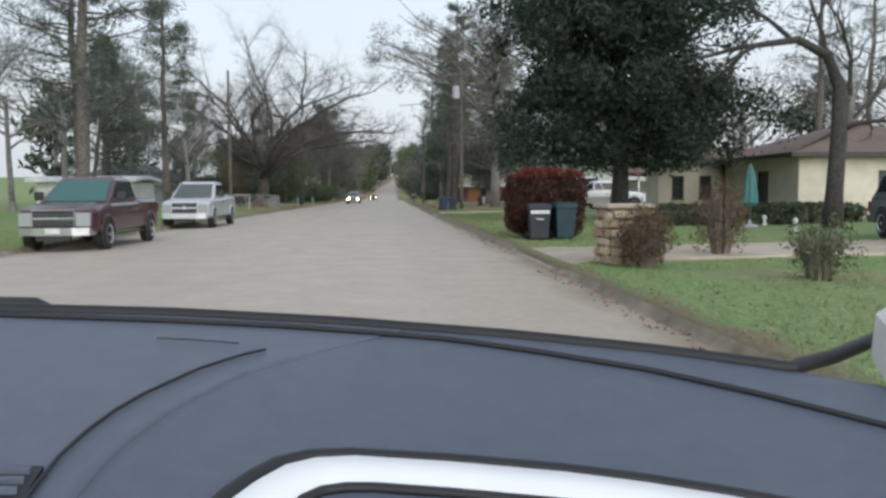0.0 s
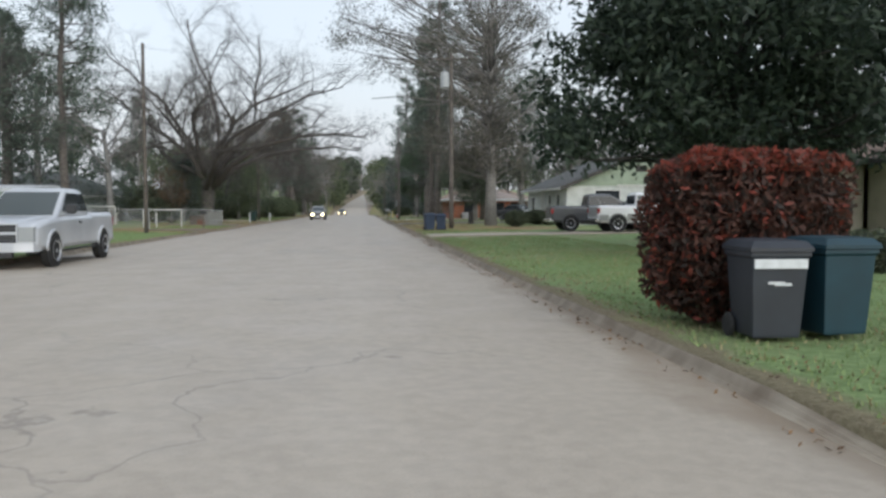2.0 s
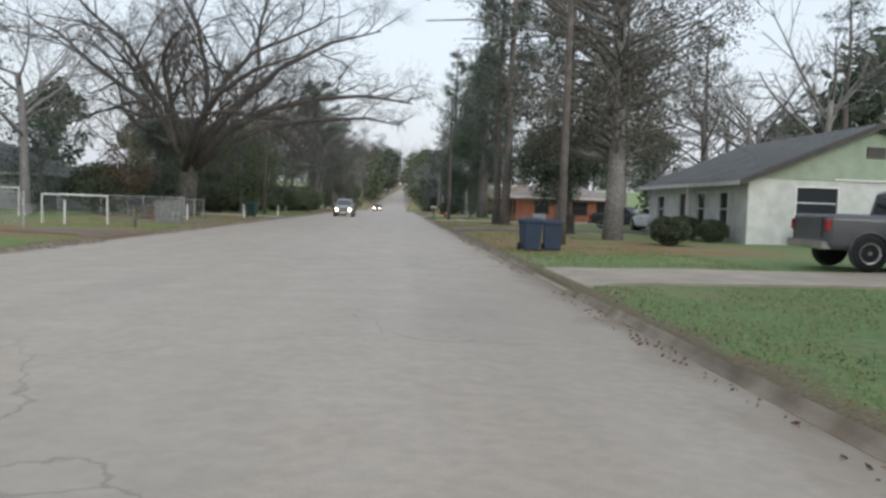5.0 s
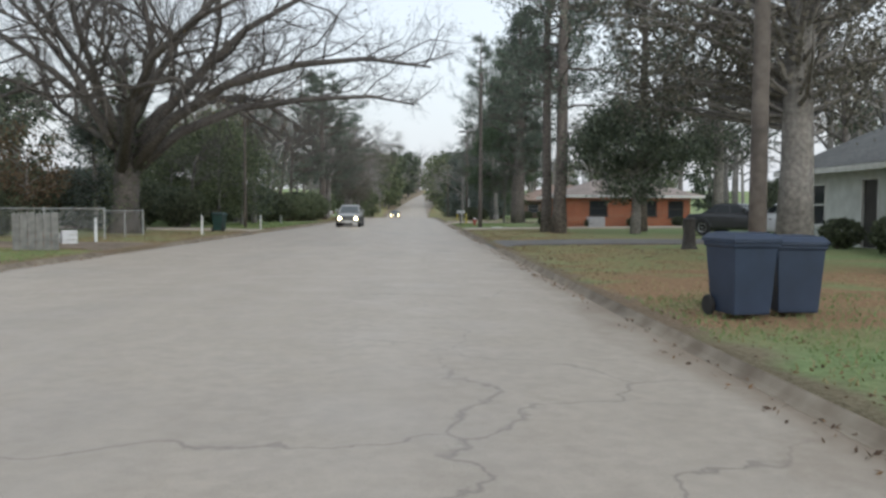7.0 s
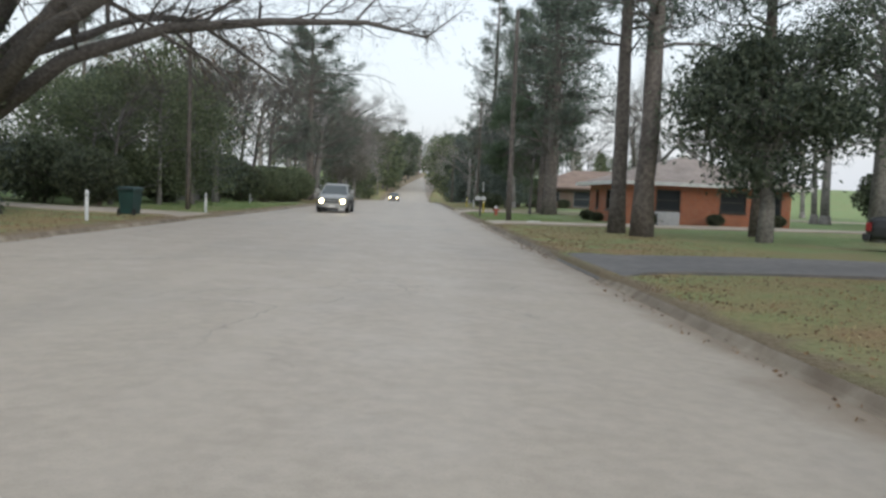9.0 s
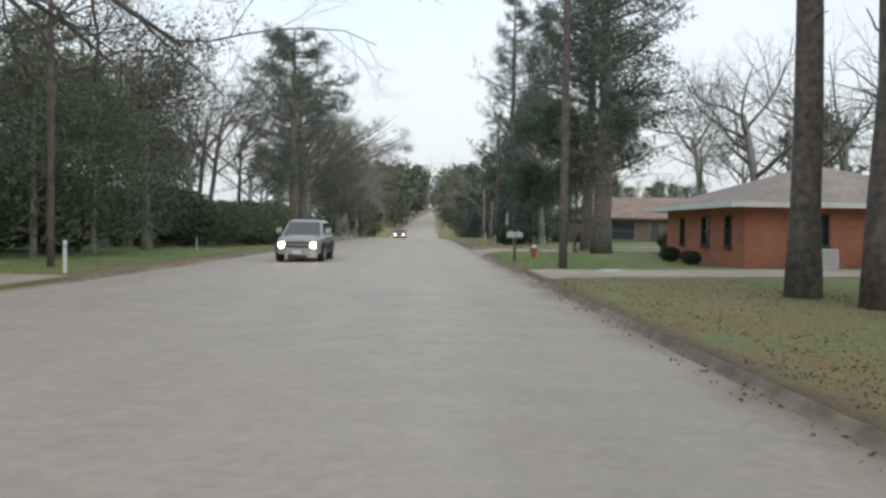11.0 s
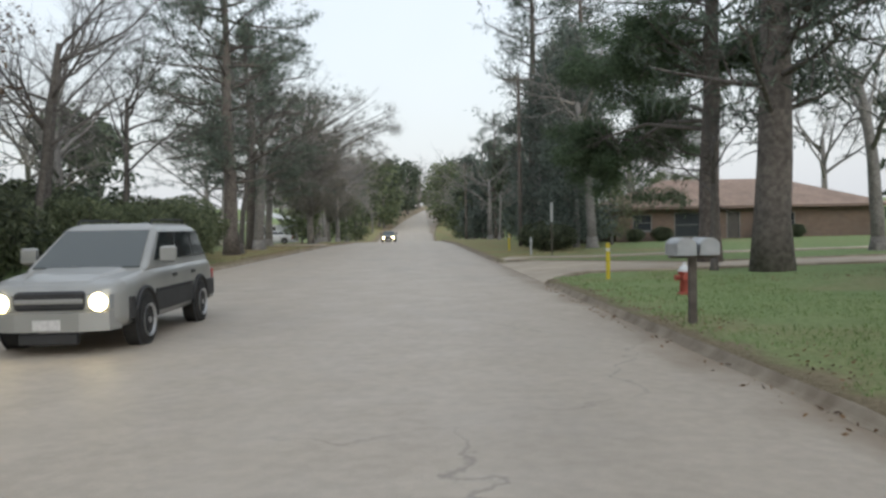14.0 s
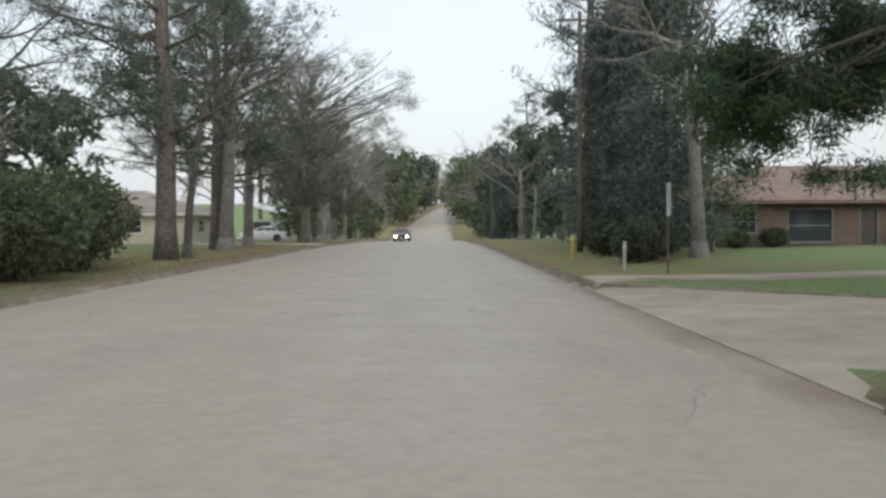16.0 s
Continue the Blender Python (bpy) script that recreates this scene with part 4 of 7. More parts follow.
# types that are used again along the street
P_PINE = put(pine(21, 21, "tall pine with dark needles and a bare lower trunk", r=0.30, first=0.33, limbs=58, limb=3.4, per=30), 7.6, 99.1, 0)
P_PINE2 = put(pine(22, 24, "tall thick-trunked pine with a high open crown", r=0.36, first=0.28, limb=4.2, limbs=58, per=24), 7.92, 96.75, 40)
P_PINE3 = put(pine(23, 19, "shaggy pine with long low limbs", r=0.5, first=0.22, limb=4.6, limbs=80, per=44), 9.4, 125.6, 10, 1.0)
put(pine(24, 17, "broad pine with long drooping leafy limbs over the lane", r=0.36, first=0.36, limb=4.4, limbs=52, per=44, mat=M_PINEGREEN, size=0.042,
                   heads=((-0.4, 8.8, 4.9, 2.3, 2.0, 4.9), (1.6, 9.0, 5.9, 1.4, 1.2, 5.2), (-2.4, 8.0, 5.0, 1.5, 1.3, 4.6), (-0.8, 8.6, 8.3, 2.4, 1.5, 6.4), (-1.6, 1.2, 7.9, 1.7, 0.9, 6.8), (1.6, 2.0, 7.5, 1.6, 0.8, 6.6))), 9.75, 131.2, 0)
P_LAYER = put(pine(26, 18, "open-crowned pine with long level limbs", r=0.44, first=0.24, limb=7.0, limbs=46, per=110, size=0.046, flat=0.4, rise=(-0.05, 0.16)), -11.2, 151.0, 100)
P_BARE = put(bare_tree(31, 18, "bare grey hardwood with fine twigs", trunk_r=0.36), -24.0, 47.0, 0, 0.9)
P_BARE2 = put(bare_tree(32, 16, "bare slender dark hardwood with upright limbs", spread=0.75, trunk_r=0.2, bark=M_OAKBARK), -20.0, 58.0, 0, 0.9)
P_BARE3 = put(bare_tree(33, 17, "bare hardwood holding a few dry leaves", leaf=1400, trunk_r=0.34), -16.0, 126.5, 40, 0.75)
put(evergreen(47, 15, 4.3, 4.2, "dark evergreen oak with drooping leafy limbs", clump=170, per=110, size=0.062, r=0.3, spread=0.38, mat=M_LEAF), 16.6, 97.0)
put(evergreen(41, 17.0, 7.0, 2.6, "broad dark evergreen oak with dense low foliage", clump=540, per=230, size=0.092, spread=0.45, r=0.34, cone=0.42, mat=M_LEAFDARK, bark=M_WETBARK), 10.35, 37.6)
P_EVER2 = put(evergreen(42, 12, 3.8, 1.2, "rounded dark green evergreen tree", clump=105, per=72, size=0.085, mat=M_NEEDLE), -26.0, 85.0, 0, 1.15)
P_BROWN = put(evergreen(46, 17.5, 5.4, 4.0, "broad oak with dull brown-green winter leaves", mat=M_BROWNLEAF, clump=330, per=95, size=0.055, spread=0.38, r=0.38,
                        lobes=((-9.6, 0.5, 13.8, 2.0, 22), (-7.4, -0.6, 12.2, 2.0, 26), (-5.6, 1.5, 14.6, 2.2, 26), (3.8, 2.0, 8.0, 1.8, 18), (-2.4, 3.0, 4.9, 1.3, 16), (-0.8, 5.2, 5.0, 1.4, 16), (1.8, 2.2, 4.7, 1.3, 14), (-3.6, 1.0, 6.4, 1.4, 16))), 9.5, 73.4)
put(evergreen(43, 6.5, 2.9, 2.0, "dark glossy magnolia beside a brick house", name="magnolia_tree", clump=90, per=140, size=0.078, spread=0.42, r=0.24,
                      lobes=((-2.9, -0.5, 4.3, 1.0, 10), (2.7, 0.4, 3.9, 1.0, 10), (1.2, -1.2, 6.0, 0.8, 7), (-1.6, 0.8, 5.5, 0.8, 7))), 11.5, 94.8)
P_CEDAR = put(evergreen(44, 13, 2.7, 0.6, "dense dark columnar cedar", name="cedar_tree", mat=M_CEDAR, clump=130, per=76, cone=0.55, size=0.10, spread=0.45, r=0.2), 9.3, 152.0)
P_OLIVE = put(evergreen(45, 8.5, 2.9, 0.7, "olive green privet tree in a thicket", name="privet_tree", mat=M_LEAF2, clump=62, per=100, size=0.085, r=0.14), -14.0, 112.0)

# lighter builds of the same kinds, for the far end of the street
F_BARE = put(bare_tree(51, 18, "distant bare grey hardwood by the street", trunk_r=0.36, fine=2), -15.0, 236.0)
F_BARE2 = put(bare_tree(52, 16, "distant bare slender hardwood by the street", spread=0.75, trunk_r=0.24, fine=2), -19.0, 248.0)
F_EVER = put(evergreen(53, 12, 3.8, 1.2, "distant rounded dark evergreen tree", clump=60, per=34, size=0.29), 9.0, 240.0)
F_CEDAR = put(evergreen(54, 13, 2.7, 0.6, "distant dense dark cedar by the street", name="cedar_tree", mat=M_CEDAR, clump=60, per=34, cone=0.55, size=0.25, spread=0.45, r=0.2), 8.6, 228.0)
F_OLIVE = put(evergreen(55, 8.5, 2.9, 0.7, "distant olive green privet tree", name="privet_tree", mat=M_LEAF2, clump=50, per=34, size=0.23, r=0.14), 8.0, 262.0)
F_PINE = put(pine(56, 21, "distant tall pine with open crown", r=0.30, limbs=24, limb=3.6, per=16), 12.0, 250.0)

# ---- vehicles ----
def panel(mesh, q, u0, u1, v0, v1, lift):
    """A thin raised panel on a four-cornered face q (bottom left, bottom right, top right, top left)."""
    q = [Vector(p) for p in q]
    n = (q[1] - q[0]).cross(q[3] - q[0]).normalized()

    def at(u, v):
        return q[0].lerp(q[1], u).lerp(q[3].lerp(q[2], u), v)
    c = [at(u0, v0), at(u1, v0), at(u1, v1), at(u0, v1)]
    return mesh.loft([[p - n * 0.01 for p in c], [p + n * lift for p in c]])


def wheel(parent, x, y, r, w):
    s = 1 if x > 0 else -1
    t = Mesh().spin([(r * 0.62, -w / 2), (r * 0.93, -w / 2), (r, -w / 2 + 0.03), (r, w / 2 - 0.03), (r * 0.93, w / 2), (r * 0.62, w / 2)], (x, y, r), 22, 'x').make("tyre", M_TYRE, parent)
    rim = Mesh()
    o = w / 2 + 0.018
    rim.spin([(r * 0.60, s * (o - 0.06)), (r * 0.64, s * (o + 0.012)), (r * 0.56, s * o), (r * 0.5, s * (o - 0.04))], (x, y, r), 22, 'x')
    rim.spin([(r * 0.14, s * (o - 0.08)), (r * 0.12, s * (o + 0.004)), (0.01, s * (o + 0.006))], (x, y, r), 12, 'x')
    for k in range(5):
        a = 2 * math.pi * k / 5
        c, sn = math.cos(a), math.sin(a)
        q = [(x + s * (o - 0.02), y + c * r * 0.1 - sn * d, r + sn * r * 0.1 + c * d) for d in (-0.045, 0.045)]
        q += [(x + s * (o - 0.02), y + c * r * 0.58 - sn * d, r + sn * r * 0.58 + c * d) for d in (0.035, -0.035)]
        rim.loft([[(p[0] - s * 0.03, p[1], p[2]) for p in q], q])
    fix_normals(rim.make("rim", M_RIM, t))
    return t


def vehicle(name, label, category, paint, kind="pickup", lower=None, lit=False, front_glass=None, nose=M_CHROME, group=""):
    """x across, y ahead (the nose is at +y), on the ground at the middle."""
    e = thing(name, label, category, group=group)
    if kind == "pickup":
        L, hw, z0, r, axle = 5.5, 0.97, 0.42, 0.39, (1.85, -1.75)
        st = [(2.74, 0.78, 0.55, 0.94), (2.64, 0.91, 0.45, 1.03), (2.45, 0.95, 0.43, 1.09), (2.2, 0.965, 0.42, 1.13), (1.35, 0.97, 0.42, 1.19), (0.9, 0.97, 0.42, 1.2), (-0.88, 0.97, 0.42, 1.22),
              (-0.95, 0.97, 0.42, 1.27), (-2.6, 0.97, 0.45, 1.27), (-2.72, 0.94, 0.5, 1.24)]
        cab = [(1.17, 0.90, -0.86, 1.50), (1.50, 0.8137, -0.819, 0.98), (1.82, 0.73, -0.78, 0.476), (1.90, 0.60, -0.64, 0.30)]
        roof_rows = (1, 2)
    elif kind == "suv":
        L, hw, z0, r, axle = 4.5, 0.9, 0.35, 0.36, (1.4, -1.3)
        st = [(2.27, 0.64, 0.45, 0.78), (2.16, 0.80, 0.37, 0.90), (1.95, 0.87, 0.34, 0.96), (1.6, 0.895, 0.33, 1.0), (0.95, 0.9, 0.33, 1.06), (-1.9, 0.9, 0.33, 1.1), (-2.15, 0.88, 0.38, 1.08), (-2.25, 0.82, 0.45, 1.0)]
        cab = [(1.02, 0.85, -2.1, 1.22), (1.36, 0.756, -1.962, 0.662), (1.62, 0.68, -1.85, 0.235), (1.70, 0.56, -1.65, 0.02)]
    else:
        L, hw, z0, r, axle = 4.6, 0.88, 0.28, 0.33, (1.45, -1.35)
        st = [(2.3, 0.66, 0.36, 0.66), (2.15, 0.80, 0.28, 0.76), (1.6, 0.87, 0.25, 0.86), (0.9, 0.88, 0.25, 0.94), (-1.5, 0.88, 0.25, 0.98), (-2.15, 0.85, 0.3, 0.95), (-2.3, 0.78, 0.4, 0.88)]
        cab = [(0.92, 0.80, -1.6, 1.05), (1.18, 0.7025, -1.221, 0.60), (1.40, 0.62, -0.9, 0.22), (1.45, 0.52, -0.7, 0.05)]
    shoulder = st[4][3] if kind != "car" else st[3][3]
    rings = []
    for y, w, zb, zt in st:
        mid = zb + (zt - zb) * 0.55
        rings.append([(-w * 0.93, y, zb), (w * 0.93, y, zb), (w, y, zb + 0.1), (w, y, mid), (w * 0.985, y, zt - 0.1), (w * 0.90, y, zt), (-w * 0.90, y, zt), (-w * 0.985, y, zt - 0.1),
                      (-w, y, mid), (-w, y, zb + 0.1)])
    body = fix_normals(Mesh().loft(rings).make("body", paint, e))
    bev = body.modifiers.new("soft", 'BEVEL')
    bev.width, bev.segments, bev.limit_method, bev.angle_limit = 0.05, 3, 'ANGLE', radians(22)
    crings = [[(-w, a, z), (w, a, z), (w, b, z), (-w, b, z)] for z, w, a, b in cab]
    cabin = fix_normals(Mesh().loft(crings).make("cabin", paint, e))
    bev = cabin.modifiers.new("soft", 'BEVEL')
    bev.width, bev.segments, bev.limit_method, bev.angle_limit = 0.055, 3, 'ANGLE', radians(20)
    lo, hi = crings[0], crings[2]
    front = [lo[2], lo[3], hi[3], hi[2]]
    fix_normals(panel(Mesh(), front, 0.06, 0.94, 0.08, 0.93, 0.022).make("windshield", front_glass or M_WINDSHIELD, e))
    back = [lo[0], lo[1], hi[1], hi[0]]
    fix_normals(panel(Mesh(), back, 0.12, 0.88, 0.25, 0.9, 0.02).make("rear_window", M_CARGLASS, e))
    for s, q in ((1, [lo[1], lo[2], hi[2], hi[1]]), (-1, [lo[3], lo[0], hi[0], hi[3]])):
        spans = ((0.05, 0.30), (0.335, 0.88)) if kind == "pickup" else ((0.04, 0.26), (0.29, 0.58), (0.61, 0.92))
        for a, b in spans:
            a, b = (a, b) if s > 0 else (1 - b, 1 - a)
            fix_normals(panel(Mesh(), q, a, b, 0.22, 0.9, 0.02).make("side_window", M_CARGLASS, e))
    fy = st[0][0]
    zt = st[1][3]
    zb = st[0][2]
    w0 = st[1][1]
    big = kind == "pickup"
    grille = fix_normals(Mesh().box(-w0 * 0.54, w0 * 0.54, fy - 0.2, fy + 0.035, zb + (0.06 if big else 0.14), zt - (0.015 if big else 0.07), 0.03).make("grille", M_BLACKPLASTIC, e))
    if big:       # slats behind a thin surround
        for k in range(4):
            Mesh().box(-w0 * 0.5, w0 * 0.5, fy + 0.034, fy + 0.042, zb + 0.11 + k * 0.085, zb + 0.125 + k * 0.085, 0.002).make("grille_slat", M_GREYPAINT, grille)
        rim = Mesh()
        for x0, x1, za, zc in ((-w0 * 0.56, w0 * 0.56, zt - 0.02, zt + 0.01), (-w0 * 0.56, -w0 * 0.535, zb + 0.06, zt - 0.02), (w0 * 0.535, w0 * 0.56, zb + 0.06, zt - 0.02)):
            rim.box(x0, x1, fy - 0.02, fy + 0.05, za, zc, 0.006)
        rim.make("grille_surround", nose, grille)
    if nose is M_CHROME or nose is paint:
        bar = Mesh().box(-w0 * 0.53, w0 * 0.53, fy + 0.02, fy + 0.05, (zb + zt) / 2 + 0.0, (zb + zt) / 2 + 0.06, 0.008)
        if kind == "pickup" and nose is paint:
            bar.box(-0.035, 0.035, fy + 0.02, fy + 0.052, zb + 0.18, zt - 0.12, 0.006)
        bar.make("grille_bar", nose, grille)
    bz = zb - 0.02
    bump = fix_normals(Mesh().loft([[(-w0 * 1.0, fy - 0.25, z), (-w0 * 0.93, fy + 0.03, z), (-w0 * 0.5, fy + 0.12, z), (w0 * 0.5, fy + 0.12, z), (w0 * 0.93, fy + 0.03, z), (w0 * 1.0, fy - 0.25, z),
                                     (w0 * 0.9, fy - 0.3, z), (-w0 * 0.9, fy - 0.3, z)] for z in ((bz - 0.13, bz + 0.06) if kind == "pickup" else (bz - 0.1, bz + 0.14))]).make("front_bumper", nose, e))
    Mesh().box(-0.17, 0.17, fy + 0.115, fy + 0.13, bz - 0.08, bz + 0.05).make("plate", M_PLATE, bump)
    Mesh().box(-w0 * 0.45, w0 * 0.45, fy + 0.0, fy + 0.1, bz - 0.27, bz - 0.12, 0.02).make("air_dam", M_BLACKPLASTIC, e)
    rb = st[-1][0]
    fix_normals(Mesh().box(-hw * 0.95, hw * 0.95, rb - 0.12, rb + 0.1, zb - 0.1, zb + 0.1, 0.03).make("rear_bumper", M_CHROME if kind == "pickup" else paint, e))
    for s in (1, -1):
        lens = fix_normals(Mesh().loft([[(s * w0 * 0.58, fy - 0.18, z0_), (s * w0 * 0.985, fy - 0.22, z0_), (s * w0 * 0.93, fy + 0.012, z0_), (s * w0 * 0.58, fy + 0.035, z0_)]
                                         for z0_ in ((zt - 0.40, zt - 0.07) if kind == "pickup" else (zt - 0.30, zt - 0.12))]).make("headlight", M_LENS, e))
        if lit:
            fix_normals(Mesh().spin([(0.115, 0.0), (0.10, 0.03), (0.01, 0.05)], (s * w0 * 0.76, fy + 0.02, zt - 0.21), 14, 'y').make("lamp", M_LAMP, lens, label="lit headlamp"))
        tl = fix_normals(Mesh().box(min(s * hw * 0.84, s * hw * 0.985), max(s * hw * 0.84, s * hw * 0.985), rb - 0.03, rb + 0.12, st[-1][3] - 0.36, st[-1][3] - 0.10, 0.02).make("tail_light", M_TAIL, e))
        mx = s * (hw + 0.1)
        fix_normals(Mesh().box(mx - 0.11, mx + 0.11, 0.95 if kind == "pickup" else 0.62, 1.05 if kind == "pickup" else 0.72, shoulder + 0.06, shoulder + 0.30, 0.03)
                    .make("mirror", M_BLACKPLASTIC if kind == "pickup" else paint, e))
        for yy in ((0.05,) if kind == "pickup" else (0.05, -0.95)):
            Mesh().box(s * hw - 0.01, s * hw + 0.025, yy - 0.09, yy + 0.09, shoulder - 0.18, shoulder - 0.13, 0.008).make("door_handle", M_BLACKPLASTIC, e)
        for yy in axle:
            # Uncut body: a dark disc stands in for the shaded wheel opening.
            arch = Mesh().spin([(r * 1.16, 0.0), (r * 1.16, s * 0.006), (r * 1.10, s * 0.01), (0.02, s * 0.01)], (s * (hw - 0.004), yy, r + 0.02), 22, 'x')
            fix_normals(arch.make("wheel_arch", M_BLACKPLASTIC, e))
            wheel(e, s * (hw - 0.085), yy, r, 0.25)
        if lower:
            for ya, yb in ((rb + 0.06, axle[1] - r * 1.2), (axle[1] + r * 1.2, axle[0] - r * 1.2), (axle[0] + r * 1.2, st[2][0])):
                fix_normals(Mesh().box(min(s * (hw - 0.06), s * (hw + 0.014)), max(s * (hw - 0.06), s * (hw + 0.014)), ya, yb, zb - 0.02, zb + 0.27, 0.01).make("side_panel", lower, e))
            Mesh().box(min(s * hw, s * (hw + 0.02)), max(s * hw, s * (hw + 0.02)), axle[1] + r * 1.2, axle[0] - r * 1.2, zb + 0.275, zb + 0.305, 0.004).make("side_moulding", M_BLACKPLASTIC, e)
    # raised middle of the bonnet, and lips round the wheels
    hood = [[(-hx, yy, zz), (hx, yy, zz), (hx * 0.86, yy, zz + dz), (-hx * 0.86, yy, zz + dz)] for yy, hx, zz, dz in
            ((st[0][0] - 0.12, hw * 0.50, st[1][3] - 0.06, 0.05), (st[1][0] - 0.1, hw * 0.56, st[1][3] - 0.03, 0.075), (st[2][0] - 0.2, hw * 0.60, st[2][3] - 0.02, 0.075), (cab[0][3] - 0.02, hw * 0.66, shoulder - 0.02, 0.05))]
    ho = fix_normals(Mesh().loft(hood).make("bonnet_bulge", paint, e))
    bev = ho.modifiers.new("soft", 'BEVEL')
    bev.width, bev.segments, bev.limit_method, bev.angle_limit = 0.03, 2, 'ANGLE', radians(25)
    for s in (1, -1):
        for yy in axle:
            lip_pts = [(s * (hw + 0.012), yy + r * 1.19 * math.cos(radians(a)), r + 0.02 + r * 1.19 * math.sin(radians(a))) for a in range(0, 181, 15)]
            Mesh().tube(lip_pts, [0.032] * len(lip_pts), 6).make("wheel_lip", lower or paint, e, smooth=True)
        if kind == "pickup":
            Mesh().box(min(s * hw * 0.9, s * hw * 0.98), max(s * hw * 0.9, s * hw * 0.98), axle[1] + r * 1.3, axle[0] - r * 1.3, 0.34, 0.40, 0.015).make("running_board", M_BLACKPLASTIC, e)
    if kind == "pickup":
        Mesh().box(-0.80, 0.80, -2.62, -0.98, 1.18, 1.285, 0.01).make("bed_floor", M_BLACKPLASTIC, e)
        Mesh().box(-0.7, 0.7, rb - 0.035, rb + 0.02, 0.72, 1.2, 0.015).make("tailgate", lower or paint, e)
    if kind == "suv":
        for s in (1, -1):
            Mesh().tube([(s * 0.55, -1.6, 1.69), (s * 0.55, -1.55, 1.76), (s * 0.55, 0.0, 1.75), (s * 0.55, 0.05, 1.68)], [0.018] * 4, 6).make("roof_rail", M_BLACKPLASTIC, e)
    return e


def park(e, x, y, turn, size=1.0):
    z = hill(y) + 0.025 if LEFT < x < RIGHT else ground_z(x, y) + 0.03
    e.matrix_basis = pose(x, y, z, 0, 0, turn) @ Matrix.Diagonal((size, size, size, 1))
    return e


park(vehicle("pickup_truck", "dark maroon pickup truck parked at the kerb with a teal windshield", "pickup truck", M_MAROON, front_glass=M_TEALGLASS), -8.3, 26.0, 180, 1.02)
park(vehicle("pickup_truck", "silver pickup truck with a chunky bumper parked at the kerb", "pickup truck", M_SILVER, nose=M_SILVER), -8.45, 39.4, 180, 1.05)
park(vehicle("pickup_truck", "white pickup truck with grey lower sides on a driveway", "pickup truck", M_WHITEPAINT, lower=M_TAN), 14.35, 55.25, -91)
park(vehicle("pickup_truck", "charcoal pickup truck parked on the lawn edge of a driveway", "pickup truck", M_GREYPAINT, nose=M_GREYPAINT), 12.75, 57.75, -94)
park(vehicle("suv", "silver sport utility car driving with its headlights on", "car", M_TAN, "suv", lower=M_BLACKPLASTIC, lit=True, nose=M_TAN), -4.95, 116.6, 180)
park(vehicle("car", "distant car with its headlights on", "car", M_GREYPAINT, "car", lit=True, nose=M_GREYPAINT), -4.0, 207.0, 180)
park(vehicle("car", "white saloon car parked beside a house", "car", M_WHITEPAINT, "car", nose=M_WHITEPAINT), 15.8, 86.8, 4)
park(vehicle("car", "black saloon car parked beside a house", "car", M_BLACKPAINT, "car", nose=M_BLACKPAINT), 14.9, 89.8, -140)
park(vehicle("suv", "dark blue-grey sport utility car parked on a driveway", "car", M_GREYPAINT, "suv", nose=M_GREYPAINT), 13.2, 20.6, 170)
park(vehicle("car", "white car parked under trees by a house", "car", M_WHITEPAINT, "car", nose=M_WHITEPAINT), -17.0, 196.0, 100)


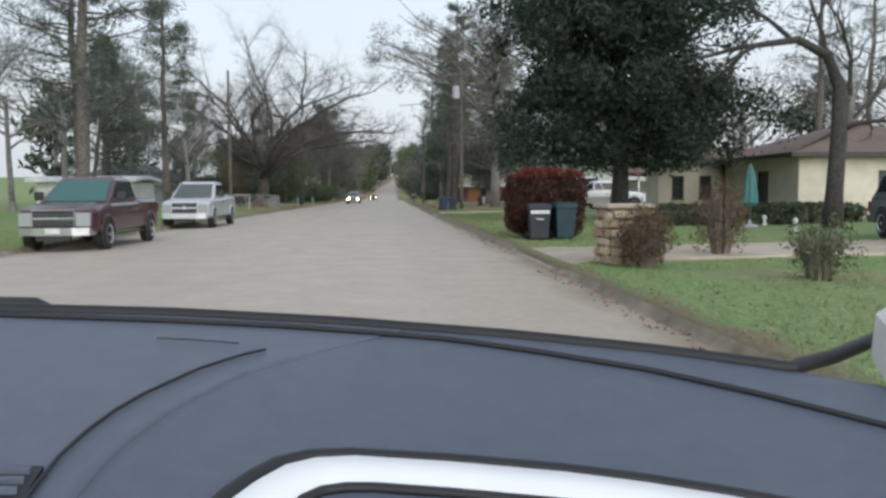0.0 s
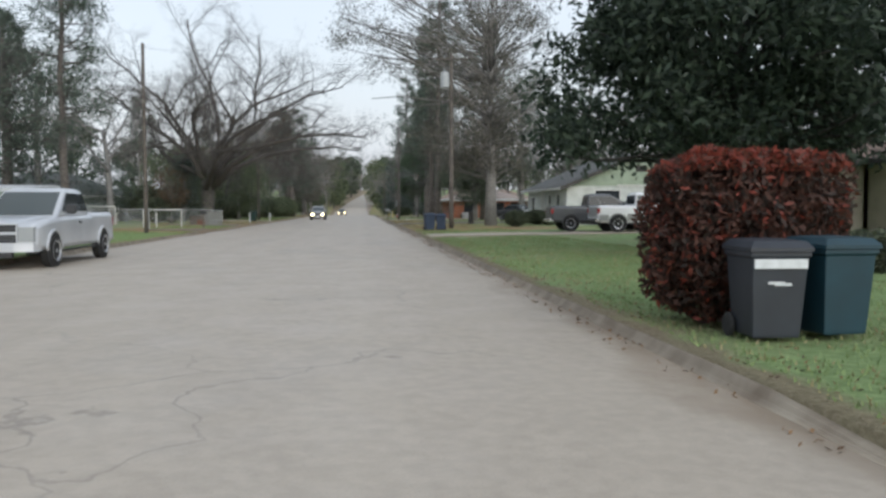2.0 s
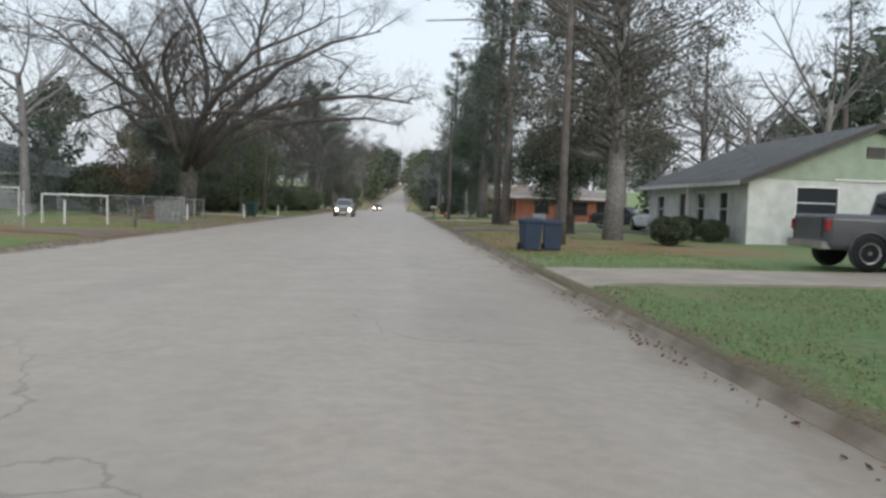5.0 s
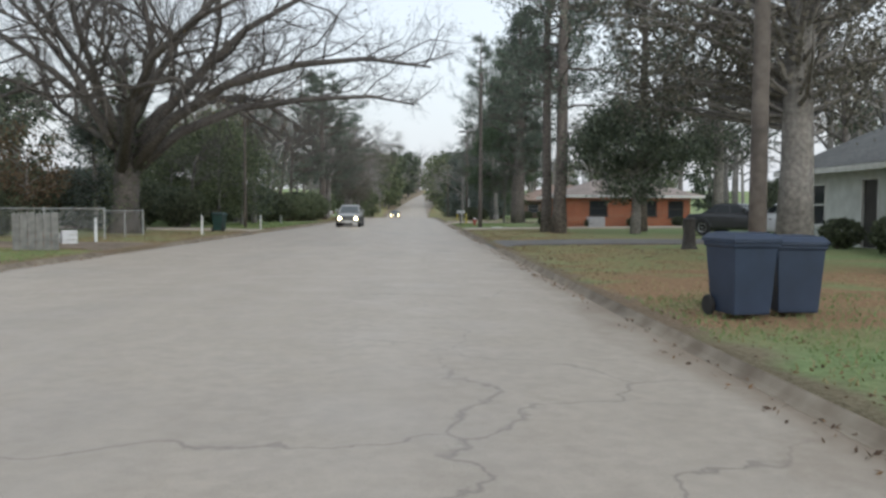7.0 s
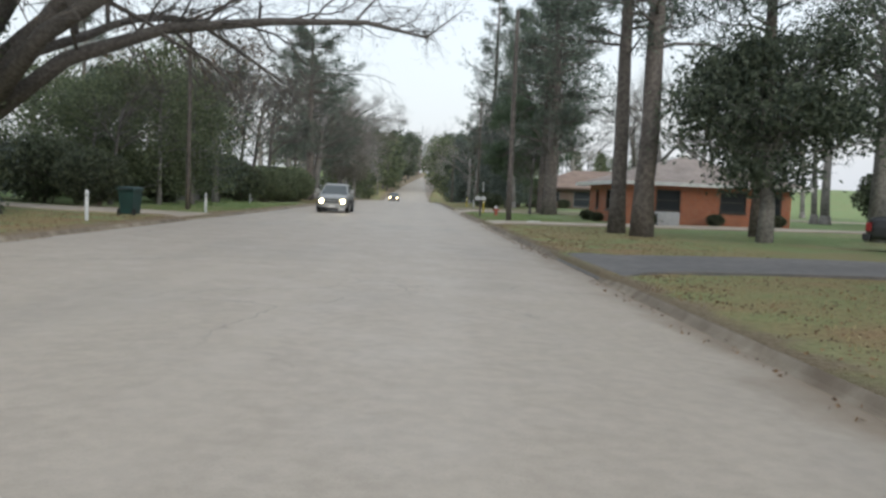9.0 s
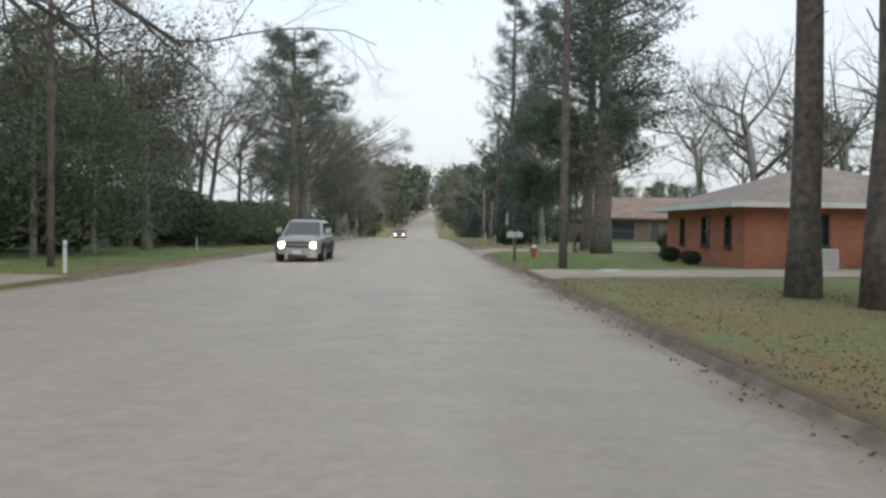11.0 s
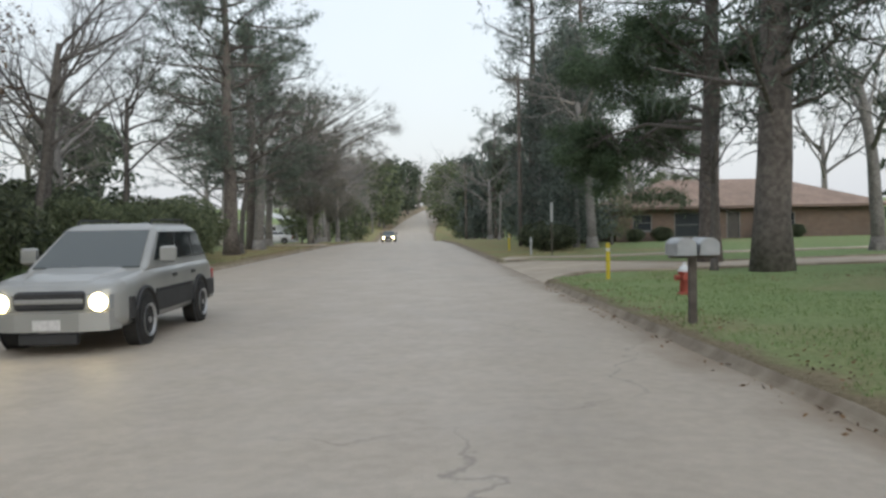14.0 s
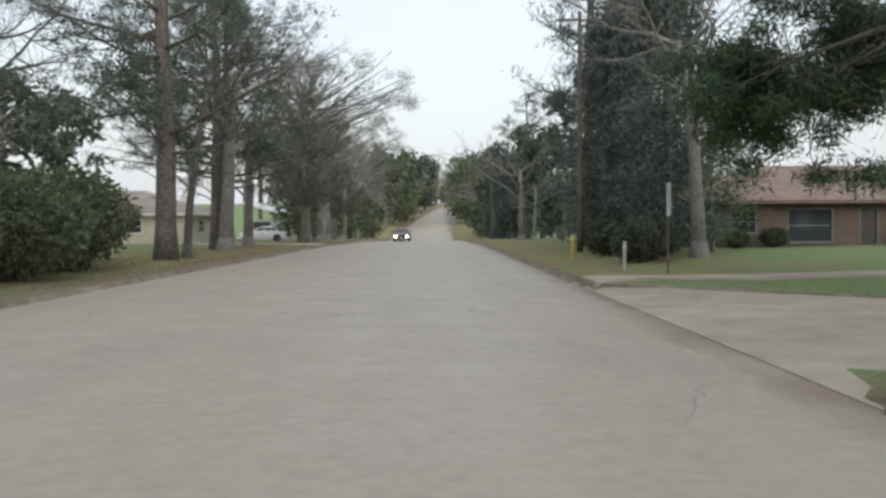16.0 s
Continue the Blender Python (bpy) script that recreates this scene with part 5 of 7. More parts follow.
# ---- houses ----
def wall(e, name, p, q, z0, z1, mat, holes=(), thick=0.18, frame_mat=None, deep=True):
    """A wall from p to q (seen from its outer side it runs left to right); holes: (u0, u1, v0, v1, kind) in metres."""
    frame_mat = frame_mat or M_TRIM
    p, q = Vector((*p, 0)), Vector((*q, 0))
    d = (q - p)
    ln = d.length
    d.normalize()
    out = Vector((d.y, -d.x, 0))

    def block(mesh, u0, u1, v0, v1, a, b):
        c = [p + d * u + out * w for u, w in ((u0, a), (u1, a), (u1, b), (u0, b))]
        mesh.loft([[(k.x, k.y, v) for k in c] for v in (v0, v1)])
    # one connected shell with the openings left out
    us = sorted({0.0, ln, *(h[0] for h in holes), *(h[1] for h in holes)})
    vs = sorted({z0, z1, *(h[2] for h in holes), *(h[3] for h in holes)})
    m = Mesh()
    for w_ in (0.0, -thick):
        for u in us:
            for v in vs:
                k = p + d * u + out * w_
                m.v.append((k.x, k.y, v))
    nu, nv = len(us), len(vs)

    def full(i, j):
        if not (0 <= i < nu - 1 and 0 <= j < nv - 1):
            return False
        u, v = (us[i] + us[i + 1]) / 2, (vs[j] + vs[j + 1]) / 2
        return not any(h[0] < u < h[1] and h[2] < v < h[3] for h in holes)
    back_ = nu * nv
    for i in range(nu - 1):
        for j in range(nv - 1):
            if full(i, j):
                a, b, c, e_ = i * nv + j, (i + 1) * nv + j, (i + 1) * nv + j + 1, i * nv + j + 1
                m.f += [(a, b, c, e_), (back_ + a, back_ + e_, back_ + c, back_ + b)]
                for (r, s), di, dj in (((a, b), 0, -1), ((b, c), 1, 0), ((c, e_), 0, 1), ((e_, a), -1, 0)):
                    if not full(i + di, j + dj):
                        m.f.append((r, back_ + r, back_ + s, s))
    w = fix_normals(m.make(name, mat, e))
    for u0, u1, v0, v1, kind in holes:
        f = Mesh()
        t = 0.07
        for a in ((u0, u0 + t, v0, v1), (u1 - t, u1, v0, v1), (u0 + t, u1 - t, v0, v0 + t), (u0 + t, u1 - t, v1 - t, v1)):
            block(f, *a, -0.12, 0.025)
        if kind == "window":
            win = fix_normals(f.make("window", frame_mat, e))
            g = Mesh()
            block(g, u0 + t, u1 - t, v0 + t, v1 - t, -0.09, -0.07)
            fix_normals(g.make("pane", M_PANE, win))
            bars = Mesh()
            mid = (v0 + v1) / 2
            block(bars, u0 + t, u1 - t, mid - 0.025, mid + 0.025, -0.068, -0.03)
            fix_normals(bars.make("sash_bar", frame_mat, win))
            sill = Mesh()
            block(sill, u0 - 0.05, u1 + 0.05, v0 - 0.06, v0 - 0.003, 0.003, 0.09)
            fix_normals(sill.make("sill", frame_mat, win))
        else:
            door = fix_normals(f.make("door", frame_mat, e))
            g = Mesh()
            block(g, u0 + t, u1 - t, v0 + 0.02, v1 - t, -0.11, -0.06)
            fix_normals(g.make("door_leaf", M_DARKTRIM if kind == "dark" else M_TRIM, door))
    return w


def hip_roof(e, x0, x1, y0, y1, z, ridge, mat, over=0.6, along='x', fascia=None):
    x0, x1, y0, y1 = x0 - over, x1 + over, y0 - over, y1 + over
    if along == 'x':
        k = (y1 - y0) / 2
        a, b = (x0 + k, (y0 + y1) / 2, ridge), (x1 - k, (y0 + y1) / 2, ridge)
        v = [(x0, y0, z), (x1, y0, z), (x1, y1, z), (x0, y1, z), a, b]
        f = [(0, 1, 5, 4), (1, 2, 5), (2, 3, 4, 5), (3, 0, 4), (3, 2, 1, 0)]
    else:
        k = (x1 - x0) / 2
        a, b = ((x0 + x1) / 2, y0 + k, ridge), ((x0 + x1) / 2, y1 - k, ridge)
        v = [(x0, y0, z), (x1, y0, z), (x1, y1, z), (x0, y1, z), a, b]
        f = [(0, 1, 4), (1, 2, 5, 4), (2, 3, 5), (3, 0, 4, 5), (3, 2, 1, 0)]
    r = fix_normals(Mesh().add(v, f).make("roof", mat, e))
    t = Mesh()
    c = 0.03
    for q in ((x0 - c, x1 + c, y0 - c, y0 + 0.02), (x0 - c, x1 + c, y1 - 0.02, y1 + c), (x0 - c, x0 + 0.02, y0 + 0.021, y1 - 0.021), (x1 - 0.02, x1 + c, y0 + 0.021, y1 - 0.021)):
        t.box(*q, z - 0.16, z + 0.02)
    t.make("fascia", fascia or M_TRIM, r)
    return r


def gable_roof(e, x0, x1, y0, y1, z, ridge, mat, over=0.55):
    """Ridge along y."""
    mid = (x0 + x1) / 2
    slope = (ridge - z) / (mid - x0)
    zl = z - slope * over
    ya, yb = y0 - 0.4, y1 + 0.4
    parts = []
    for s, xe in ((1, x0 - over), (-1, x1 + over)):
        m = Mesh().loft([[(xe, y, zl), (mid, y, ridge), (mid, y, ridge + 0.14), (xe, y, zl + 0.14)] for y in (ya, yb)])
        parts.append(fix_normals(m.make("roof", mat, e)))
        rake = Mesh().loft([[(xe, y, zl - 0.1), (mid, y, ridge - 0.1), (mid, y, ridge + 0.16), (xe, y, zl + 0.16)] for y in (ya - 0.05, ya - 0.003)])
        fix_normals(rake.make("rake_board", M_DARKTRIM, parts[-1]))
        Mesh().box(xe - 0.03, xe - 0.003, ya, yb, zl - 0.06, zl + 0.12).make("gutter", M_TRIM, parts[-1])
    return parts


G0 = 0.1
# cream house whose wing comes forward beside the evergreen
h0 = thing("house", "cream-walled bungalow with a forward wing and brown roof", "house", group="houses along the street")
wall(h0, "wall", (16.8, 34.3), (27.0, 34.3), G0, 2.95, M_CREAM, [(3.4, 4.9, 1.1, 2.3, "window"), (7.2, 8.6, 1.1, 2.3, "window")], frame_mat=M_DARKTRIM)
wall(h0, "wall", (16.8, 41.5), (16.8, 34.49), G0, 2.95, M_CREAM, [(3.6, 4.6, 0.25, 2.35, "dark")], frame_mat=M_DARKTRIM)
wall(h0, "wall", (13.4, 41.5), (16.61, 41.5), G0, 2.95, M_CREAM, [(0.7, 1.3, 1.1, 2.25, "window"), (2.1, 2.7, 1.1, 2.25, "window")], frame_mat=M_DARKTRIM)
wall(h0, "wall", (13.4, 43.2), (13.4, 41.69), G0, 2.95, M_CREAM)
wall(h0, "wall", (27.0, 34.49), (27.0, 43.2), G0, 2.95, M_CREAM)
wall(h0, "wall", (26.8, 43.4), (13.4, 43.4), G0, 2.95, M_CREAM)
hip_roof(h0, 16.8, 27.0, 34.3, 43.4, 3.0, 4.75, M_ROOFBROWN, 0.6, along='y', fascia=M_DARKTRIM)
hip_roof(h0, 13.4, 21.9, 41.5, 43.4, 3.01, 3.7, M_ROOFBROWN, 0.6, fascia=M_DARKTRIM)

# cream house with a brown hipped roof, and its carport
h1 = thing("house", "cream and brown brick bungalow with a brown hipped roof", "house", group="houses along the street")
wall(h1, "wall", (24.6, 56), (38, 56), G0, 2.7, M_CREAM, [(1.2, 1.9, 1.2, 2.3, "window"), (4.2, 5.2, 0.3, 2.35, "dark"), (8.2, 10.0, 1.0, 2.3, "window")], frame_mat=M_DARKTRIM)
wall(h1, "wall", (24.6, 66), (24.6, 56.19), G0, 2.7, M_BRICKBROWN, [(4, 5.4, 1.0, 2.2, "window")], frame_mat=M_DARKTRIM)
wall(h1, "wall", (38, 56.19), (38, 66), G0, 2.7, M_CREAM)
wall(h1, "wall", (37.8, 66.2), (24.6, 66.2), G0, 2.7, M_CREAM)
hip_roof(h1, 24.6, 38, 56, 66.2, 2.75, 5.2, M_ROOFBROWN, 0.5)
cp = thing("carport", "open carport with a rust-brown roof and cluttered posts", "carport")
hip_roof(cp, 18.0, 23.6, 59.2, 63.6, 2.85, 4.1, M_ROOFBROWN, 0.35, fascia=M_RUST)
for px, py in ((18.15, 59.4), (19.8, 59.4), (21.8, 59.4), (23.4, 59.4), (18.15, 63.4), (21.0, 63.4)):
    Mesh().box(px - 0.07, px + 0.07, py - 0.07, py + 0.07, G0, 2.84, 0.01).make("post", M_TRIM, cp)
Mesh().box(18.3, 20.2, 63.35, 63.5, G0, 2.3, 0.01).make("back_panel", M_WHITE, cp, label="white boarded panel")
for k in range(9):
    Mesh().box(20.35 + k * 0.34, 20.67 + k * 0.34, 63.36 + 0.01 * (k % 2), 63.46, G0, 2.5, 0.006).make("back_board", M_POLE, cp, label="dark weathered board")
for z in (0.75, 1.45):
    Mesh().box(20.6, 23.2, 62.75, 63.2, z, z + 0.04, 0.005).make("shelf", M_OLDBOARD, cp)
for xx in (20.65, 23.1):
    Mesh().box(xx, xx + 0.06, 62.8, 63.15, G0, 1.9, 0.005).make("shelf_post", M_OLDBOARD, cp)

# white and sage house with its gable to the camera
h2 = thing("house", "white house with a sage green gable and grey shingles", "house", group="houses along the street")
wall(h2, "wall", (14.55, 71.4), (25.3, 71.4), G0, 3.0, M_WHITE, [(2.0, 3.9, 1.35, 2.75, "window"), (6.2, 7.4, 1.2, 2.6, "window")])
wall(h2, "wall", (14.55, 84), (14.55, 71.59), G0, 3.0, M_WHITE, [(1.2, 2.4, 0.9, 2.4, "window"), (4.6, 5.6, 0.2, 2.5, "dark"), (7.0, 8.1, 0.9, 2.5, "window"), (9.6, 10.7, 0.9, 2.5, "window")], frame_mat=M_TRIM)
wall(h2, "wall", (25.3, 71.59), (25.3, 84), G0, 3.0, M_WHITE)
wall(h2, "wall", (25.1, 84.2), (14.55, 84.2), G0, 3.0, M_WHITE)
for gy in (71.39, 84.05):
    gm = Mesh().loft([[(14.5, y, 3.002), (25.35, y, 3.002), (19.93, y, 5.25)] for y in (gy, gy + 0.15)])
    gab = fix_normals(gm.make("gable", M_SAGE, h2))
    if gy < 80:
        for k in range(14):
            z = 3.02 + k * 0.158
            half = 5.42 * (1 - (z + 0.08 - 3.0) / 2.3)
            if half > 0.2:
                Mesh().add([(19.93 - half, gy - 0.004, z + 0.15), (19.93 + half, gy - 0.004, z + 0.15), (19.93 + half, gy - 0.03, z), (19.93 - half, gy - 0.03, z)], [(0, 3, 2, 1)]).make("siding_board", M_SAGE, gab)
        Mesh().box(19.5, 20.3, gy - 0.07, gy - 0.031, 4.0, 4.45, 0.01).make("gable_vent", M_DARKTRIM, gab)
        Mesh().box(18.2, 21.6, gy - 0.08, gy - 0.031, 3.0, 3.08).make("trim_board", M_TRIM, gab)
gable_roof(h2, 14.55, 25.3, 71.4, 84.1, 3.0, 5.3, M_ROOFGREY)
Mesh().box(14.1, 14.3, 77.0, 77.2, G0, 2.75).make("porch_post", M_TRIM, h2)

# orange brick house
h4 = thing("house", "orange brick bungalow with a pale hipped roof", "house", group="houses along the street")
wall(h4, "wall", (10.8, 110.0), (19.6, 110.0), G0, 2.4, M_BRICK, [(1.6, 2.9, 1.0, 2.1, "window"), (5.0, 6.4, 1.0, 2.1, "window"), (7.2, 8.3, 0.9, 2.1, "window")], frame_mat=M_DARKTRIM)
wall(h4, "wall", (10.8, 118.4), (10.8, 110.19), G0, 2.4, M_BRICK, [(1.6, 2.2, 0.9, 2.05, "window"), (4.2, 5.1, 0.9, 2.05, "window"), (6.6, 7.3, 0.9, 2.05, "window")], frame_mat=M_DARKTRIM)
wall(h4, "wall", (19.6, 110.19), (19.6, 118.4), G0, 2.4, M_BRICK)
wall(h4, "wall", (19.4, 118.6), (10.8, 118.6), G0, 2.4, M_BRICK)
hip_roof(h4, 10.8, 19.6, 110.0, 118.6, 2.45, 4.1, M_ROOFPALE, 0.75)
Mesh().box(12.0, 13.1, 108.2, 109.0, 0.1, 0.95, 0.04).make("air_conditioner", M_SIGN, thing("air_conditioner", "grey air conditioning unit beside a brick wall", "air conditioner"))

# brown ranch house across the side street
h3 = thing("house", "dark brown brick ranch house with a low hipped roof", "house", group="houses along the street")
wall(h3, "wall", (13.9, 160.6), (33, 160.6), G0, 2.65, M_BRICKBROWN, [(1.2, 2.6, 1.0, 2.2, "window"), (4.2, 6.6, 0.5, 2.3, "window"), (8.0, 9.0, 0.2, 2.35, "dark"), (11.0, 13.0, 0.9, 2.2, "window")], frame_mat=M_OLDBOARD)
wall(h3, "wall", (13.9, 170.6), (13.9, 160.79), G0, 2.65, M_BRICKBROWN, [(3, 4.4, 1.0, 2.2, "window")])
wall(h3, "wall", (33, 160.79), (33, 170.6), G0, 2.65, M_BRICKBROWN)
wall(h3, "wall", (32.8, 170.8), (13.9, 170.8), G0, 2.65, M_BRICKBROWN)
hip_roof(h3, 13.9, 33, 160.6, 170.8, 2.7, 4.9, M_ROOFTAN, 0.8, fascia=M_ROOFBROWN)

# left side: white-roofed home, grey house behind the fence, beige house, white-roofed shed
hw = thing("mobile_home", "white mobile home with a pale metal roof and slatted side", "house", group="houses along the street")
wall(hw, "wall", (-30.0, 73), (-21.9, 73), G0, 2.55, M_WHITE, [(1.2, 2.2, 1.1, 2.0, "window"), (5.2, 6.2, 1.1, 2.0, "window")])
wall(hw, "wall", (-21.9, 73.19), (-21.9, 79), G0, 2.55, M_WHITE)
wall(hw, "wall", (-30.0, 79), (-30.0, 73.19), G0, 2.55, M_WHITE)
wall(hw, "wall", (-22.1, 79.2), (-29.8, 79.2), G0, 2.55, M_WHITE)
for k in range(7):
    Mesh().box(-30.0, -21.9, 72.94, 72.985, 0.5 + k * 0.28, 0.72 + k * 0.28, 0.006).make("slat", M_TRIM, hw)
Mesh().loft([[(-30.6, y, z), (-21.4, y, z), (-21.4, y, z + 0.28), (-30.6, y, z + 0.28)] for y, z in ((72.2, 2.58), (76, 2.85), (79.8, 2.58))]).make("roof", M_METALROOF, hw)
for k in range(22):
    x = -30.5 + k * 0.43
    Mesh().tube([(x, 72.19, 2.865), (x, 76, 3.135), (x, 79.8, 2.865)], [0.03] * 3, 4).make("roof_rib", M_METALROOF, hw)

hg = thing("house", "weathered grey house half hidden behind trees", "house", group="houses along the street")
wall(hg, "wall", (-36, 92), (-23, 92), G0, 2.6, M_SIGN, [(3, 4.4, 1.0, 2.1, "window"), (8, 9.2, 0.9, 2.1, "window")])
wall(hg, "wall", (-23, 92.19), (-23, 101), G0, 2.6, M_SIGN, [(3, 4.4, 1.0, 2.1, "window")])
wall(hg, "wall", (-36, 101), (-36, 92.19), G0, 2.6, M_SIGN)
wall(hg, "wall", (-23.2, 101.2), (-35.8, 101.2), G0, 2.6, M_SIGN)
hip_roof(hg, -36, -23, 92, 101.2, 2.65, 4.9, M_ROOFGREY, 0.6)

hb = thing("house", "beige brick house with a tan roof behind a lawn", "house", group="houses along the street")
wall(hb, "wall", (-34, 182), (-20, 182), G0, 2.5, M_CREAM, [(3, 4.2, 1.0, 2.1, "window"), (9, 10.5, 1.0, 2.1, "window")])
wall(hb, "wall", (-20, 182.19), (-20, 192), G0, 2.5, M_CREAM, [(3, 4.5, 1.0, 2.1, "window"), (6.5, 7.5, 0.2, 2.2, "dark")])
wall(hb, "wall", (-34, 192), (-34, 182.19), G0, 2.5, M_CREAM)
wall(hb, "wall", (-20.2, 192.2), (-33.8, 192.2), G0, 2.5, M_CREAM)
hip_roof(hb, -34, -20, 182, 192.2, 2.55, 4.6, M_ROOFPALE, 0.7)

sh = thing("shed", "low building with a bright white metal roof", "shed")
wall(sh, "wall", (-21.5, 208), (-17.4, 208), G0 - 0.3, 2.3, M_SIGN, [(0.8, 2.9, 0.2, 2.1, "dark")])
wall(sh, "wall", (-17.4, 208.19), (-17.4, 216), G0 - 0.4, 2.3, M_SIGN)
wall(sh, "wall", (-21.5, 216), (-21.5, 208.19), G0 - 0.4, 2.3, M_SIGN)
wall(sh, "wall", (-17.6, 216.2), (-21.3, 216.2), G0 - 0.4, 2.3, M_SIGN)
Mesh().loft([[(x, 207.2, z), (x, 217.0, z + 0.2), (x, 217.0, z + 0.36), (x, 207.2, z + 0.16)] for x, z in ((-21.9, 4.0), (-16.9, 2.7))]).make("roof", M_METALROOF, sh)


# ---- street things ----
def wheelie_bin(name, label, mat, x, y, turn=0, h=1.02, strip=None):
    e = thing(name, label, "trash bin", pose(x, y, ground_z(x, y), 0, 0, turn), "trash bins")
    w, d = 0.29, 0.34
    rings = [[(-a, -b, z), (a, -b, z), (a, b, z), (-a, b, z)] for a, b, z in ((w * 0.80, d * 0.76, 0.06), (w * 0.82, d * 0.78, 0.1), (w * 0.97, d * 0.95, h * 0.84), (w * 1.04, d * 1.02, h * 0.85), (w * 1.04, d * 1.02, h * 0.90))]
    body = fix_normals(Mesh().loft(rings).make("body", mat, e))
    bev = body.modifiers.new("soft", 'BEVEL')
    bev.width, bev.segments, bev.limit_method, bev.angle_limit = 0.03, 2, 'ANGLE', radians(40)
    lid = fix_normals(Mesh().loft([[(-a, -b, z), (a, -b, z), (a, b * 1.02, z), (-a, b * 1.02, z)] for a, b, z in ((w * 1.07, d * 1.08, h * 0.902), (w * 1.07, d * 1.08, h * 0.94), (w * 0.9, d * 0.9, h), (w * 0.6, d * 0.6, h * 1.015))]).make("lid", mat, e))
    for s in (-1, 1):
        Mesh().spin([(0.11, -0.03), (0.13, -0.015), (0.13, 0.015), (0.11, 0.03)], (s * (w * 0.85 + 0.03), d * 0.72, 0.13), 14, 'x').make("wheel", M_TYRE, e)
    Mesh().tube([(-w * 0.8, d * 1.1, h * 0.93), (-w * 0.8, d * 1.25, h * 0.93), (w * 0.8, d * 1.25, h * 0.93), (w * 0.8, d * 1.1, h * 0.93)], [0.018] * 4, 6).make("handle_bar", M_BLACKPLASTIC, e)
    if strip:
        Mesh().box(-w * 0.9, w * 0.9, -d * 0.965 - 0.02, -d * 0.955, h * 0.74, h * 0.83).make("label_strip", strip, body, label="worn white label strip")
        for k, (u, z) in enumerate(((-0.05, 0.6), (0.02, 0.585))):
            Mesh().box(u - 0.07, u + 0.09, -d * 0.92 - 0.018, -d * 0.9, h * z - 0.012, h * z + 0.012).make("label_bar", strip, body)
    return e


wheelie_bin("trash_bin", "charcoal wheeled trash bin with a white label on grass", M_BINBLACK, 4.2, 24.5, -4, strip=M_LABELWHITE)
wheelie_bin("trash_bin", "teal blue wheeled trash bin beside a hedge", M_BINTEAL, 4.88, 24.5, 5)
wheelie_bin("trash_bin", "dark blue wheeled trash bin by a utility pole", M_BINBLUE, 4.22, 63.75, 10)
wheelie_bin("trash_bin", "navy wheeled trash bin by a utility pole", M_BINBLUE, 4.94, 63.95, -6, h=0.98)
wheelie_bin("trash_bin", "dark green wheeled trash bin beside a driveway", M_BINGREEN, -10.4, 97.6, 170)

# stone mailbox pillar: fieldstones laid round a mortar core
px, py = 4.36, 17.1
gz = ground_z(px, py)
pil = thing("stone_pillar", "square fieldstone pillar with a flat cap at a driveway", "pillar", pose(px, py, gz, 0, 0, 4))
Mesh().box(-0.36, 0.36, -0.36, 0.36, -0.05, 1.02).make("core", M_KERB, pil)
rng = np.random.default_rng(5)
stone_shapes = []
for k in range(6):
    sm = Mesh()
    rings = []
    for w, a in ((0.0, 0.85), (0.6, 1.0), (1.0, 0.8)):
        rings.append([((u + rng.normal(0, 0.05)) * a, -w * 0.06, (v + rng.normal(0, 0.05)) * a) for u, v in ((-0.5, -0.4), (0, -0.5), (0.5, -0.4), (0.52, 0.3), (0.1, 0.5), (-0.48, 0.42))])
    o = fix_normals(sm.loft(rings).make("stone", M_STONE, pil))
    stone_shapes.append(o)
    o.matrix_basis = pose(-0.25 + (k % 3) * 0.25, -0.362, 0.08 + (k // 3) * 0.16) @ Matrix.Diagonal((0.23, 1, 0.15, 1))
for side in range(4):
    for row in range(6):
        off = 0.12 * (row % 2)
        for col in range(3):
            if side == 0 and row < 2:
                continue
            o = new("stone", stone_shapes[int(rng.integers(6))].data)
            o.parent = pil
            o.matrix_basis = pose(0, 0, 0, 0, 0, 90 * side) @ pose(-0.25 + col * 0.25 + rng.normal(0, 0.02) + off * 0.3, -0.362, 0.08 + row * 0.165 + rng.normal(0, 0.012), 0, rng.normal(0, 7), 0) @ Matrix.Diagonal((rng.uniform(0.18, 0.29), rng.uniform(0.7, 1.4), rng.uniform(0.12, 0.18), 1))
fix_normals(Mesh().box(-0.44, 0.44, -0.44, 0.44, 1.02, 1.10, 0.02).make("cap", M_DRIVE, pil))

# hydrant
hy = thing("fire_hydrant", "faded red fire hydrant on the grass verge", "fire hydrant", pose(5.03, 119.9, ground_z(5.03, 119.9) - 0.02))
fix_normals(Mesh().spin([(0.15, 0), (0.15, 0.05), (0.10, 0.07), (0.095, 0.42), (0.13, 0.44), (0.13, 0.48)], sides=14).make("barrel", M_HYDRANT, hy))
fix_normals(Mesh().spin([(0.125, 0.481), (0.115, 0.53), (0.07, 0.59), (0.03, 0.61), (0.03, 0.66), (0.01, 0.665)], sides=14).make("bonnet", M_LABELWHITE, hy, label="pale bonnet"))
for a, rr in ((0, 0.05), (180, 0.05), (-90, 0.075)):
    n = fix_normals(Mesh().spin([(rr, 0.08), (rr, 0.15), (rr * 1.25, 0.152), (rr * 1.25, 0.19), (0.02, 0.2)], (0, 0, 0), 12, 'x').make("nozzle", M_HYDRANT, hy))
    n.matrix_basis = pose(0, 0, 0.36, 0, 0, a)


